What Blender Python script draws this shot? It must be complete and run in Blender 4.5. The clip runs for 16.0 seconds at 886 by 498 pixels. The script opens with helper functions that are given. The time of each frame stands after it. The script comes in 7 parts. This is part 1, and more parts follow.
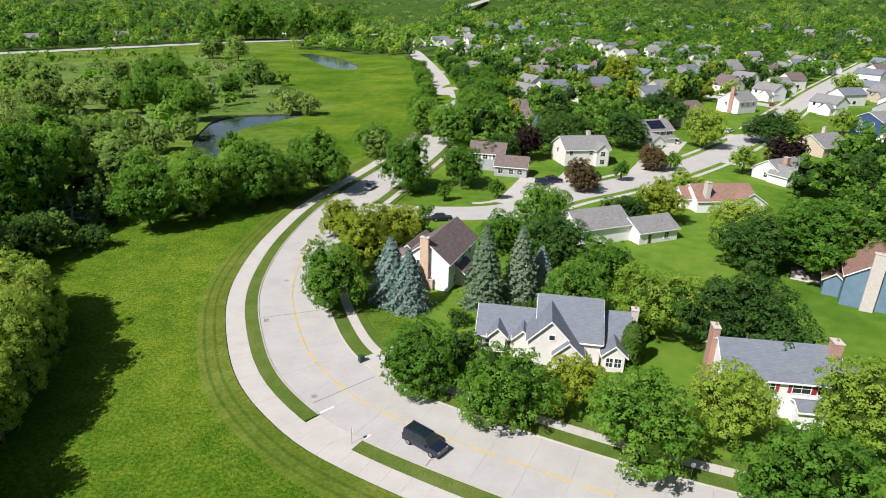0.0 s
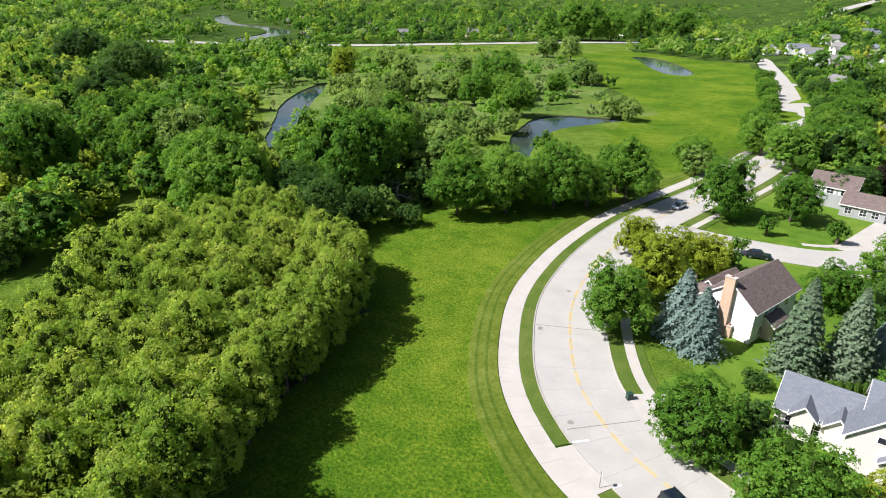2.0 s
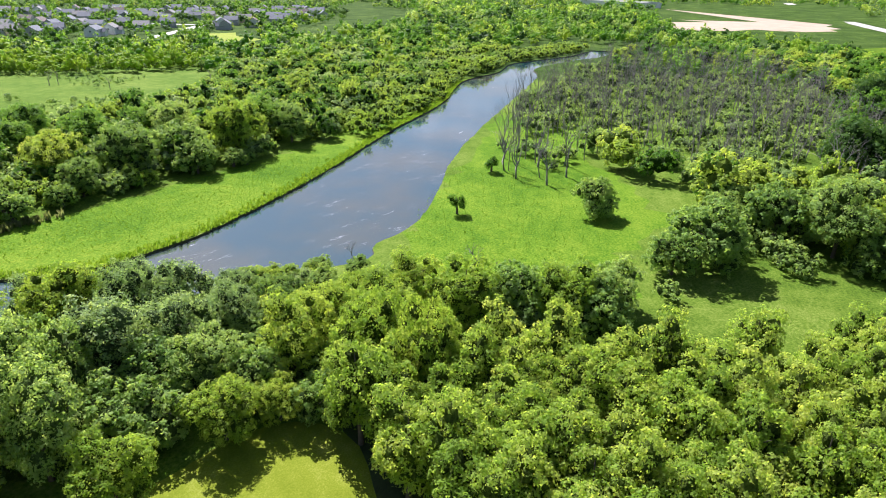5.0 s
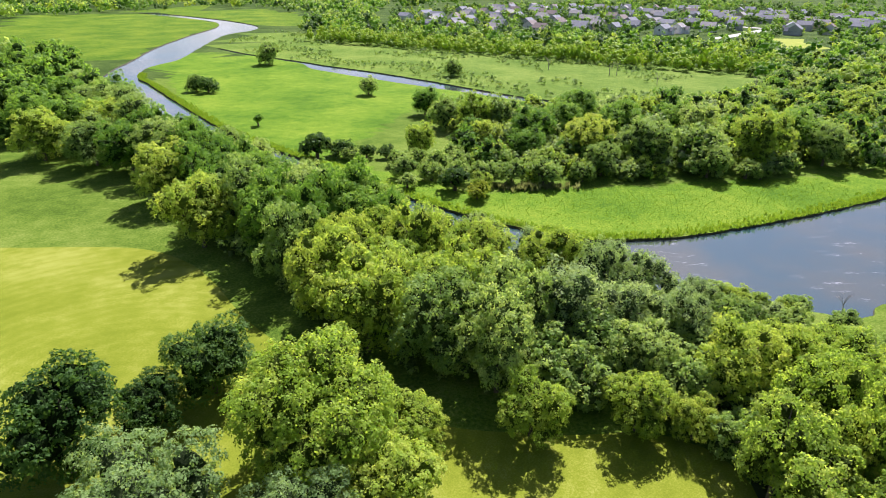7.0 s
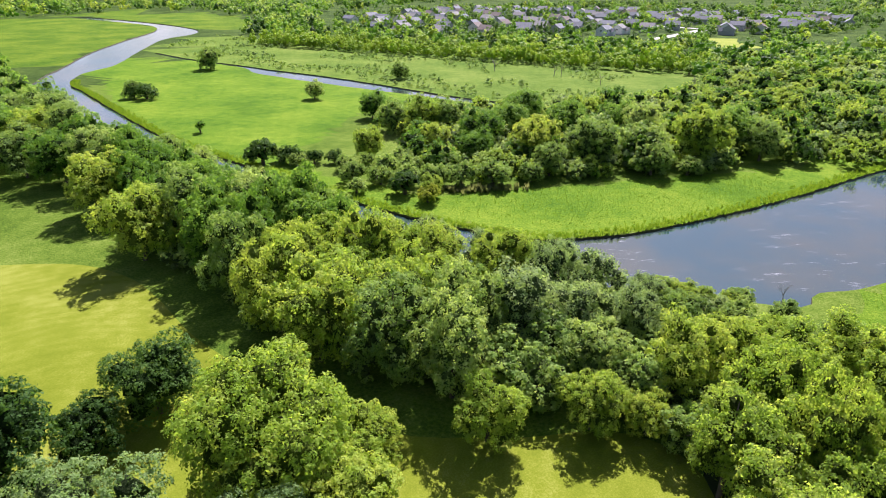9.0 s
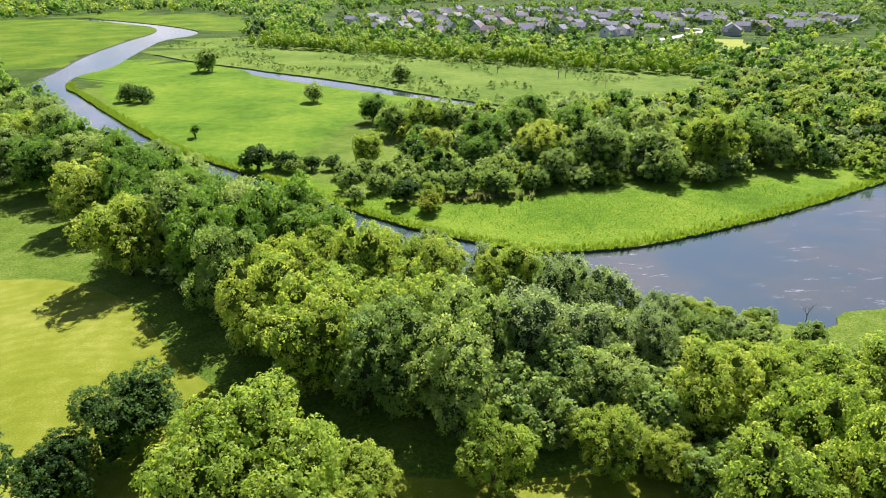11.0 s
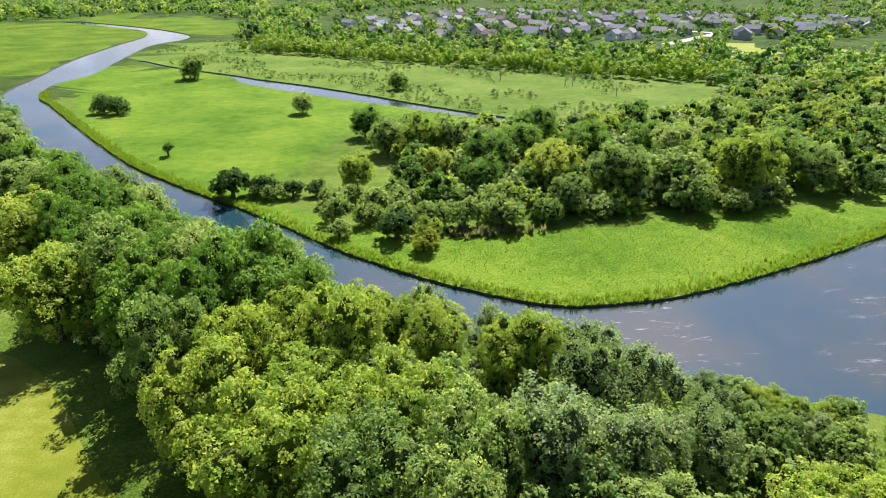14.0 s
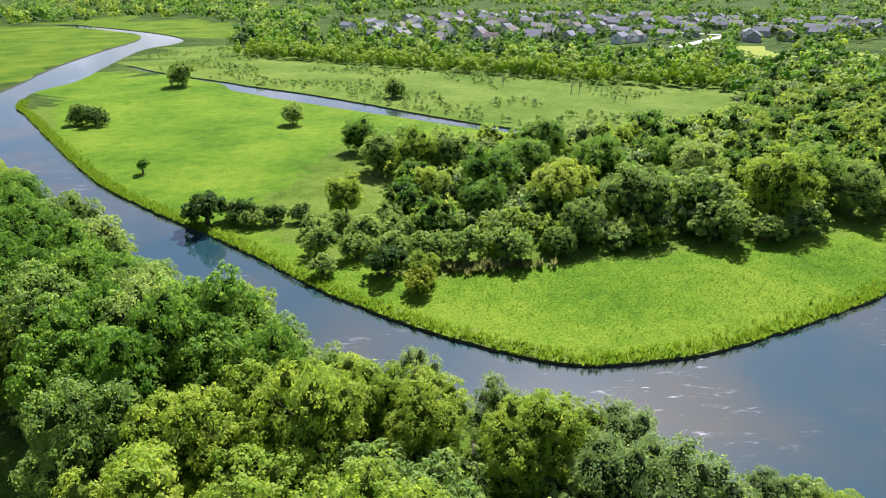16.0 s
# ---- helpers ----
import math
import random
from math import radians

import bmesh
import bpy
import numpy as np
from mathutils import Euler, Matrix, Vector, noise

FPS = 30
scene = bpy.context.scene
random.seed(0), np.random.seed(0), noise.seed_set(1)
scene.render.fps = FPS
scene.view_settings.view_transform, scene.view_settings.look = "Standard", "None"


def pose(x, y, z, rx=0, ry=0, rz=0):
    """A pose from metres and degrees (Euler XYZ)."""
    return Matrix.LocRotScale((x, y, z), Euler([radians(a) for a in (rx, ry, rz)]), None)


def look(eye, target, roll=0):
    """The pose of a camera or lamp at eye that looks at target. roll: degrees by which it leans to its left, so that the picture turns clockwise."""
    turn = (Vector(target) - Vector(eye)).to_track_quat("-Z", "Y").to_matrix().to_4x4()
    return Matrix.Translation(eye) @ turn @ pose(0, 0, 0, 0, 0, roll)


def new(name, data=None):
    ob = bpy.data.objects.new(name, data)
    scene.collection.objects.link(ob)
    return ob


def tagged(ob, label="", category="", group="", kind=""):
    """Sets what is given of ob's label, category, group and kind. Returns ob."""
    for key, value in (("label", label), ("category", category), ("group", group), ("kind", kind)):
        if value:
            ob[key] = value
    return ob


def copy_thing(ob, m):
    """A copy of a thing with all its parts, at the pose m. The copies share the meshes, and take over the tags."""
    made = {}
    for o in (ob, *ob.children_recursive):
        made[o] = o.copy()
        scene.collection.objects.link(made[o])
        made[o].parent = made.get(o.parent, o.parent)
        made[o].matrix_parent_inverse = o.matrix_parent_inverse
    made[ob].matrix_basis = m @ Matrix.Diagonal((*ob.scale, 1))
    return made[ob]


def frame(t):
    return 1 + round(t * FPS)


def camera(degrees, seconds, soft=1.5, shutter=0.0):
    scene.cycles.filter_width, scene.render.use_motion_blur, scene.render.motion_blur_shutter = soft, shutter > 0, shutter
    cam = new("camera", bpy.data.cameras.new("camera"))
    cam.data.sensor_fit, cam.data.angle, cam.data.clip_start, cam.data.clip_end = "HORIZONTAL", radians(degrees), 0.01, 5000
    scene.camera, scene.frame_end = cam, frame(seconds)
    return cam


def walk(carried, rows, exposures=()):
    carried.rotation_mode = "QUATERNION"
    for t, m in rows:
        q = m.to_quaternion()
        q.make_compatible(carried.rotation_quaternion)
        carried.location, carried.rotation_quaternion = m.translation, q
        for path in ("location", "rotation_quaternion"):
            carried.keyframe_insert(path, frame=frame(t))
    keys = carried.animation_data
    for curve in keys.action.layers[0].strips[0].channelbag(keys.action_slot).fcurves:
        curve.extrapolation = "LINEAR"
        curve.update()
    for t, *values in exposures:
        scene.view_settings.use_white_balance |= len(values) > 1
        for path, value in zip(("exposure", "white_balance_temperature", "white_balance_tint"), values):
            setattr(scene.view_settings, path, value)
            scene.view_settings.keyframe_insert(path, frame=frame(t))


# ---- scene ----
from mathutils.geometry import delaunay_2d_cdt

# ---------------------------------------------------------------- camera
cam = camera(70.9, 16.0, soft=1.0)
# seconds, x, y, z, yaw, pitch, roll
PATH = [
    (0.0, -0.47, 2.65, 45.61, 0.19, -21.83, 1.75),
    (0.5, -0.68, 5.01, 45.82, 1.07, -21.69, 1.90),
    (1.0, -0.79, 6.59, 45.94, 6.97, -21.90, 1.92),
    (1.5, -0.78, 7.22, 45.97, 17.60, -22.33, 1.86),
    (2.0, -0.79, 7.28, 45.95, 28.96, -22.60, 1.81),
    (2.5, -0.86, 7.12, 45.92, 40.40, -22.82, 1.76),
    (3.0, -0.87, 6.91, 45.88, 52.61, -22.96, 1.65),
    (3.5, -0.77, 6.75, 45.86, 65.16, -23.10, 1.49),
    (4.0, -0.67, 6.69, 45.88, 77.73, -23.26, 1.35),
    (4.5, -0.59, 6.68, 45.92, 90.91, -23.45, 1.08),
    (5.0, -0.51, 6.70, 45.95, 104.72, -23.61, 0.88),
    (5.2, -0.49, 6.79, 45.98, 110.18, -23.82, 1.12),
    (5.6, -0.50, 7.06, 46.05, 121.61, -23.98, 1.04),
    (6.1, -0.55, 7.91, 46.29, 135.60, -24.07, 0.80),
    (6.6, -0.62, 8.89, 46.57, 146.66, -24.06, 0.52),
    (7.0, -0.68, 9.48, 46.73, 151.57, -24.00, 0.36),
    (7.3, -0.72, 9.64, 46.78, 152.02, -23.95, 0.32),
    (7.5, -0.80, 9.66, 46.80, 151.24, -23.91, 0.33),
    (8.0, -0.96, 9.53, 46.81, 148.77, -23.83, 0.31),
    (8.5, -1.13, 9.32, 46.80, 147.48, -23.80, 0.31),
    (9.1, -1.52, 8.73, 46.74, 146.87, -23.79, 0.33),
    (9.7, -2.19, 7.70, 46.68, 146.87, -23.79, 0.33),
    (10.1, -2.82, 6.74, 46.65, 147.00, -23.79, 0.33),
    (10.5, -3.63, 5.53, 46.63, 147.08, -23.78, 0.30),
    (11.0, -4.89, 3.68, 46.62, 147.10, -23.75, 0.26),
    (11.5, -6.36, 1.47, 46.60, 147.09, -23.72, 0.26),
    (12.0, -8.04, -1.07, 46.57, 147.07, -23.71, 0.29),
    (12.5, -9.89, -3.78, 46.54, 147.09, -23.70, 0.29),
    (13.0, -11.88, -6.64, 46.50, 147.12, -23.66, 0.26),
    (13.5, -13.98, -9.69, 46.48, 147.16, -23.63, 0.22),
    (14.0, -16.19, -12.91, 46.46, 147.17, -23.59, 0.20),
    (14.5, -18.49, -16.19, 46.47, 147.20, -23.54, 0.18),
    (15.0, -20.83, -19.45, 46.49, 147.28, -23.52, 0.11),
    (15.5, -23.13, -22.59, 46.50, 147.38, -23.48, 0.05),
    (16.0, -25.33, -25.63, 46.50, 147.35, -23.47, 0.06),
]
walk(cam, [(t, pose(x, y, z, 90 + pitch, 0, yaw) @ pose(0, 0, 0, 0, 0, roll)) for t, x, y, z, yaw, pitch, roll in PATH],
     exposures=[(0.0, 0.50, 6250, 14), (1.5, 0.60, 6250, 14), (2.5, 0.90, 6200, 15), (3.0, 0.98, 6150, 16), (3.5, 1.18, 6050, 18), (5.0, 1.24, 6050, 20), (8.0, 1.20, 6200, 28), (13.0, 1.16, 6150, 27), (16.0, 1.11, 6050, 23)])

# ---------------------------------------------------------------- light
SUN_FROM = Vector((-0.72, -0.69, 0.0)).normalized()
SUN_HIGH = radians(47)
sky_world = bpy.data.worlds.new("sky")
scene.world = sky_world
sky_world.use_nodes = True
sky = sky_world.node_tree.nodes.new("ShaderNodeTexSky")
sky.sky_type, sky.sun_disc = "NISHITA", False
sky.sun_elevation = SUN_HIGH
sky.sun_rotation = math.atan2(SUN_FROM.x, SUN_FROM.y)
sky.dust_density, sky.air_density = 1.2, 1.0
back = sky_world.node_tree.nodes["Background"]
sky_nodes, sky_links = sky_world.node_tree.nodes, sky_world.node_tree.links


def added_cloud():
    """Scattered fair-weather cloud on a level layer, added out of view to brighten the water's reflections, closing up
    towards the horizon.
    """
    tc, sep = sky_nodes.new("ShaderNodeTexCoord"), sky_nodes.new("ShaderNodeSeparateXYZ")
    sky_links.new(tc.outputs["Generated"], sep.inputs[0])

    def calc(op, a, b):
        m = sky_nodes.new("ShaderNodeMath")
        m.operation = op
        for k, value in enumerate((a, b)):
            if isinstance(value, (int, float)):
                m.inputs[k].default_value = value
            else:
                sky_links.new(value, m.inputs[k])
        return m.outputs[0]

    up = calc("MAXIMUM", sep.outputs[2], 0.03)
    layer = sky_nodes.new("ShaderNodeCombineXYZ")
    sky_links.new(calc("DIVIDE", sep.outputs[0], up), layer.inputs[0])
    sky_links.new(calc("DIVIDE", sep.outputs[1], up), layer.inputs[1])
    n = sky_nodes.new("ShaderNodeTexNoise")
    n.inputs["Scale"].default_value, n.inputs["Detail"].default_value, n.inputs["Roughness"].default_value = 1.1, 6, 0.55
    sky_links.new(layer.outputs[0], n.inputs[0])
    low = calc("MULTIPLY", calc("POWER", calc("SUBTRACT", 1.0, up), 5.0), 0.14)
    r = sky_nodes.new("ShaderNodeValToRGB")
    r.color_ramp.elements[0].position, r.color_ramp.elements[1].position = 0.60, 0.80
    sky_links.new(calc("ADD", n.outputs[0], low), r.inputs[0])
    mix = sky_nodes.new("ShaderNodeMix")
    mix.data_type = "RGBA"
    sky_links.new(r.outputs[0], mix.inputs[0])
    sky_links.new(sky.outputs[0], mix.inputs[6])
    mix.inputs[7].default_value = (15.0, 15.3, 15.8, 1)
    return mix.outputs[2]


sky_links.new(added_cloud(), back.inputs[0])
back.inputs[1].default_value = 0.05
sun = new("sun", bpy.data.lights.new("sun", "SUN"))
sun.data.energy, sun.data.angle, sun.data.color = 5.0, radians(0.5), (1.0, 0.965, 0.915)
to_sun = Vector((SUN_FROM.x * math.cos(SUN_HIGH), SUN_FROM.y * math.cos(SUN_HIGH), math.sin(SUN_HIGH)))
sun.matrix_world = look(to_sun * 300, (0, 0, 0))


# ---------------------------------------------------------------- materials
def material(name):
    m = bpy.data.materials.new(name)
    m.use_nodes = True
    return m, m.node_tree.nodes, m.node_tree.links, m.node_tree.nodes["Principled BSDF"]


def noise_node(nodes, links, scale, detail=4, coords="Object", stretch=None, rough=0.55):
    tc = nodes.new("ShaderNodeTexCoord")
    n = nodes.new("ShaderNodeTexNoise")
    n.inputs["Scale"].default_value, n.inputs["Detail"].default_value, n.inputs["Roughness"].default_value = scale, detail, rough
    if stretch:
        mp = nodes.new("ShaderNodeMapping")
        mp.inputs["Scale"].default_value, mp.inputs["Rotation"].default_value = stretch[0], (0, 0, radians(stretch[1]))
        links.new(tc.outputs[coords], mp.inputs[0])
        links.new(mp.outputs[0], n.inputs[0])
    else:
        links.new(tc.outputs[coords], n.inputs[0])
    return n


def ramp(nodes, links, fac, stops):
    r = nodes.new("ShaderNodeValToRGB")
    el = r.color_ramp.elements
    while len(el) < len(stops):
        el.new(0.5)
    for e, (p, c) in zip(el, stops):
        e.position, e.color = p, (*c, 1) if len(c) == 3 else c
    links.new(fac, r.inputs[0])
    return r.outputs[0]


def mixed(nodes, links, fac, a, b, how="MIX"):
    m = nodes.new("ShaderNodeMix")
    m.data_type, m.blend_type = "RGBA", how
    for value, slot in ((fac, 0), (a, 6), (b, 7)):
        if isinstance(value, (int, float)):
            m.inputs[slot].default_value = value
        elif isinstance(value, tuple):
            m.inputs[slot].default_value = (*value, 1)
        else:
            links.new(value, m.inputs[slot])
    return m.outputs[2]


def sums(nodes, links, *terms):
    """A sum of (output, factor) pairs."""
    last = None
    for out, k in terms:
        m = nodes.new("ShaderNodeMath")
        m.operation = "MULTIPLY_ADD"
        links.new(out, m.inputs[0])
        m.inputs[1].default_value = k
        if last is None:
            m.inputs[2].default_value = 0
        else:
            links.new(last, m.inputs[2])
        last = m.outputs[0]
    return last


def bump(nodes, links, bsdf, height, strength, distance):
    b = nodes.new("ShaderNodeBump")
    b.inputs["Strength"].default_value, b.inputs["Distance"].default_value = strength, distance
    links.new(height, b.inputs["Height"])
    links.new(b.outputs[0], bsdf.inputs["Normal"])


SHADED_CORE = {}


def shaded_core_material(name, dark, mid):
    """The uneven core of a crown: its leaf colours darkened to paint in the shade between leaves."""
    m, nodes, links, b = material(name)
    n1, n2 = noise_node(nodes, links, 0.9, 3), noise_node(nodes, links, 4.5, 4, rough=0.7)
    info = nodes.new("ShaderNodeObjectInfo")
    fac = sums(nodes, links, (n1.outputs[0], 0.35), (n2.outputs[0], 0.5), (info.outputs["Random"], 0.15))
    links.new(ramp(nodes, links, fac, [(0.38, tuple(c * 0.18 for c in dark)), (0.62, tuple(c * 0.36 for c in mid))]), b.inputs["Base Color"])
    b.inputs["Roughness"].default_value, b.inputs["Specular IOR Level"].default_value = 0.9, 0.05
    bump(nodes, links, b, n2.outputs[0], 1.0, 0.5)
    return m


def leaf_material(name, dark, mid, bright, translucent=0.35, rough=0.55):
    face = (0.62, 0.66, 0.64) if translucent > 0.3 else (1.0, 1.0, 1.0)
    m, nodes, links, b = material(name)
    geo, info, att = nodes.new("ShaderNodeNewGeometry"), nodes.new("ShaderNodeObjectInfo"), nodes.new("ShaderNodeAttribute")
    att.attribute_name = "tint"
    n, grain = noise_node(nodes, links, 0.35, 2), noise_node(nodes, links, 7.0, 2)
    fac = sums(nodes, links, (geo.outputs["Random Per Island"], 0.16), (info.outputs["Random"], 0.30), (att.outputs["Fac"], 0.30), (n.outputs[0], 0.2), (grain.outputs[0], 0.2))
    col = ramp(nodes, links, fac, [(0.1, dark), (0.5, mid), (0.95, bright)])
    bump(nodes, links, b, grain.outputs[0], 0.8, 0.12)
    links.new(mixed(nodes, links, 1.0, col, face, "MULTIPLY"), b.inputs["Base Color"])
    b.inputs["Roughness"].default_value = rough
    b.inputs["Specular IOR Level"].default_value = 0.12
    t = nodes.new("ShaderNodeBsdfTranslucent")
    warm = mixed(nodes, links, 1.0, col, (1.32, 1.28, 0.7), "MULTIPLY")
    links.new(warm, t.inputs[0])
    mix = nodes.new("ShaderNodeMixShader")
    mix.inputs[0].default_value = translucent
    links.new(b.outputs[0], mix.inputs[1])
    links.new(t.outputs[0], mix.inputs[2])
    links.new(mix.outputs[0], nodes["Material Output"].inputs[0])
    SHADED_CORE[name] = shaded_core_material(name + "_inner", dark, mid)
    return m


def plain(name, a, b_col, scale, rough=0.7, metal=0.0, relief=0.0, detail=5, spec=0.4):
    """A surface of two close tones, with stains and grain."""
    m, nodes, links, b = material(name)
    n1, n2 = noise_node(nodes, links, scale, detail), noise_node(nodes, links, scale * 9, 3)
    fac = sums(nodes, links, (n1.outputs[0], 0.7), (n2.outputs[0], 0.3))
    links.new(ramp(nodes, links, fac, [(0.3, a), (0.7, b_col)]), b.inputs["Base Color"])
    b.inputs["Roughness"].default_value, b.inputs["Metallic"].default_value = rough, metal
    b.inputs["Specular IOR Level"].default_value = spec
    if relief:
        bump(nodes, links, b, n2.outputs[0], 0.5, relief)
    return m


def lined(name, a, b_col, spacing, axis, relief=0.01, rough=0.7, gap=0.12):
    """Boards or courses: lines at a spacing along one axis, with weathering."""
    m, nodes, links, b = material(name)
    tc, sep = nodes.new("ShaderNodeTexCoord"), nodes.new("ShaderNodeSeparateXYZ")
    links.new(tc.outputs["Object"], sep.inputs[0])
    mod = nodes.new("ShaderNodeMath")
    mod.operation = "MULTIPLY"
    links.new(sep.outputs[axis], mod.inputs[0])
    mod.inputs[1].default_value = 1 / spacing
    fr = nodes.new("ShaderNodeMath")
    fr.operation = "FRACT"
    links.new(mod.outputs[0], fr.inputs[0])
    n = noise_node(nodes, links, 0.8, 5)
    n2 = noise_node(nodes, links, 7.0, 3)
    base = ramp(nodes, links, sums(nodes, links, (n.outputs[0], 0.6), (n2.outputs[0], 0.4)), [(0.3, a), (0.7, b_col)])
    line = ramp(nodes, links, fr.outputs[0], [(0.0, (0.62, 0.62, 0.62)), (gap, (1, 1, 1))])
    links.new(mixed(nodes, links, 1.0, base, line, "MULTIPLY"), b.inputs["Base Color"])
    b.inputs["Roughness"].default_value = rough
    bump(nodes, links, b, fr.outputs[0], 0.6, relief)
    return m


def shingle_material(name, a, b_col):
    m, nodes, links, b = material(name)
    tc = nodes.new("ShaderNodeTexCoord")
    br = nodes.new("ShaderNodeTexBrick")
    br.inputs["Scale"].default_value = 1.0
    br.inputs["Brick Width"].default_value, br.inputs["Row Height"].default_value = 0.5, 0.16
    br.inputs["Mortar Size"].default_value = 0.006
    br.inputs["Color1"].default_value, br.inputs["Color2"].default_value = (*a, 1), (*b_col, 1)
    br.inputs["Mortar"].default_value = (*[c * 0.55 for c in a], 1)
    links.new(tc.outputs["Object"], br.inputs[0])
    n = noise_node(nodes, links, 0.5, 6)
    stain = ramp(nodes, links, n.outputs[0], [(0.25, (0.93, 0.93, 0.94)), (0.75, (1.05, 1.04, 1.03))])
    links.new(mixed(nodes, links, 1.0, br.outputs[0], stain, "MULTIPLY"), b.inputs["Base Color"])
    b.inputs["Roughness"].default_value = 0.85
    bump(nodes, links, b, br.outputs["Fac"], 0.4, 0.01)
    return m


def grass_material(name, stops, speckle=0.55, relief=0.35, stripes=None, blade=2.2):
    m, nodes, links, b = material(name)
    big, mid_n, fine = noise_node(nodes, links, 0.035, 4), noise_node(nodes, links, 0.3, 4), noise_node(nodes, links, blade, 6, rough=0.7)
    whole = 1.0 + speckle * 0.2
    terms = [(big.outputs[0], 0.38 / whole), (mid_n.outputs[0], 0.24 / whole), (fine.outputs[0], (0.38 + speckle * 0.2) / whole)]
    if stripes:
        tc, mp, w = nodes.new("ShaderNodeTexCoord"), nodes.new("ShaderNodeMapping"), nodes.new("ShaderNodeTexWave")
        mp.inputs["Rotation"].default_value = (0, 0, radians(stripes[0]))
        links.new(tc.outputs["Object"], mp.inputs[0])
        links.new(mp.outputs[0], w.inputs[0])
        w.inputs["Scale"].default_value, w.inputs["Distortion"].default_value = stripes[1], stripes[2]
        w.wave_type, w.rings_direction = "RINGS", "Z"
        mp.vector_type = "TEXTURE"
        mp.inputs["Location"].default_value = stripes[4]
        w.inputs["Detail Scale"].default_value = 0.4
        terms = [(o, k * (1 - stripes[3])) for o, k in terms] + [(w.outputs["Fac"], stripes[3])]
    fac = sums(nodes, links, *terms)
    col = ramp(nodes, links, fac, [(x, c) for x, (_, c) in zip((0.41, 0.5, 0.60), stops)])
    links.new(col, b.inputs["Base Color"])
    b.inputs["Roughness"].default_value, b.inputs["Specular IOR Level"].default_value = 0.9, 0.03
    h = sums(nodes, links, (mid_n.outputs[0], 0.2), (fine.outputs[0], 0.8))
    bump(nodes, links, b, h, 0.8, relief)
    return m


MEADOW = grass_material("meadow_grass", [(0.30, (0.034, 0.095, 0.006)), (0.52, (0.084, 0.155, 0.010)), (0.78, (0.185, 0.235, 0.022))], 1.3, 0.6)
STRIP = grass_material("mown_strip_grass", [(0.30, (0.060, 0.100, 0.010)), (0.55, (0.092, 0.130, 0.016)), (0.8, (0.15, 0.18, 0.035))], 0.4, 0.08)
STRIP_DARK = grass_material("mower_track_grass", [(0.30, (0.040, 0.078, 0.008)), (0.55, (0.064, 0.105, 0.012)), (0.8, (0.10, 0.14, 0.025))], 0.4, 0.08)
LAWN = grass_material("lawn_grass", [(0.30, (0.055, 0.12, 0.012)), (0.55, (0.095, 0.175, 0.018)), (0.8, (0.16, 0.225, 0.035))], 0.2, 0.06, None, 6)
MOWN = grass_material("mown_grass", [(0.30, (0.118, 0.155, 0.012)), (0.55, (0.160, 0.195, 0.018)), (0.85, (0.24, 0.265, 0.05))], 0.2, 0.06, (0, 0.15, 1.0, 0.022, (6, -64, 0)), 5)
LUSH = grass_material("lush_river_grass", [(0.30, (0.045, 0.115, 0.008)), (0.52, (0.098, 0.190, 0.012)), (0.78, (0.19, 0.265, 0.026))], 1.3, 0.5)
PALE = grass_material("pale_rough_grass", [(0.30, (0.058, 0.118, 0.014)), (0.52, (0.105, 0.175, 0.022)), (0.78, (0.185, 0.245, 0.05))], 1.2, 0.5)
REED = grass_material("reed_bed", [(0.3, (0.05, 0.11, 0.016)), (0.55, (0.105, 0.17, 0.03)), (0.8, (0.21, 0.24, 0.09))], 0.7, 0.5)
ROUGH = grass_material("rough_grass", [(0.3, (0.05, 0.10, 0.010)), (0.55, (0.10, 0.165, 0.018)), (0.8, (0.18, 0.235, 0.045))], 0.9, 0.5)
FIELD = grass_material("dry_field", [(0.3, (0.15, 0.21, 0.03)), (0.55, (0.22, 0.27, 0.045)), (0.8, (0.30, 0.32, 0.07))], 0.3, 0.1)
SOIL = plain("bank_soil", (0.03, 0.032, 0.012), (0.085, 0.085, 0.035), 1.2, 0.9, relief=0.1)
MUD = plain("river_bed", (0.05, 0.035, 0.02), (0.10, 0.075, 0.05), 0.2, 0.8)
SAND = plain("bare_ground", (0.30, 0.22, 0.15), (0.42, 0.33, 0.24), 0.05, 0.9)
# Floor of the grove, with the deep shade under the crowns put into its colour.
SHADED_FLOOR = plain("shaded_wood_floor", (0.018, 0.030, 0.008), (0.05, 0.075, 0.016), 0.5, 0.95, relief=0.2)
# Far scrub, its green darkened to paint shade into the gaps between trees.
SHADED_SCRUB = grass_material("shaded_scrub_ground", [(0.3, (0.02, 0.045, 0.008)), (0.5, (0.045, 0.085, 0.014)), (0.8, (0.10, 0.15, 0.03))], 1.2, 0.8)

LEAF_MAPLE = leaf_material("maple_leaf", (0.059, 0.150, 0.020), (0.153, 0.324, 0.037), (0.330, 0.516, 0.081), 0.46)
LEAF_DARK = leaf_material("dark_leaf", (0.035, 0.09, 0.018), (0.08, 0.175, 0.032), (0.15, 0.27, 0.055), 0.40)
LEAF_LIGHT = leaf_material("light_leaf", (0.159, 0.273, 0.032), (0.344, 0.504, 0.063), (0.593, 0.662, 0.126), 0.47)
LEAF_GROVE = leaf_material("grove_leaf", (0.129, 0.211, 0.034), (0.338, 0.489, 0.079), (0.623, 0.670, 0.172), 0.58)
LEAF_YELLOW = leaf_material("yellow_leaf", (0.2, 0.28, 0.03), (0.37, 0.46, 0.041), (0.54, 0.56, 0.078), 0.42)
LEAF_WILLOW = leaf_material("willow_leaf", (0.136, 0.230, 0.077), (0.291, 0.430, 0.153), (0.485, 0.590, 0.270), 0.46)
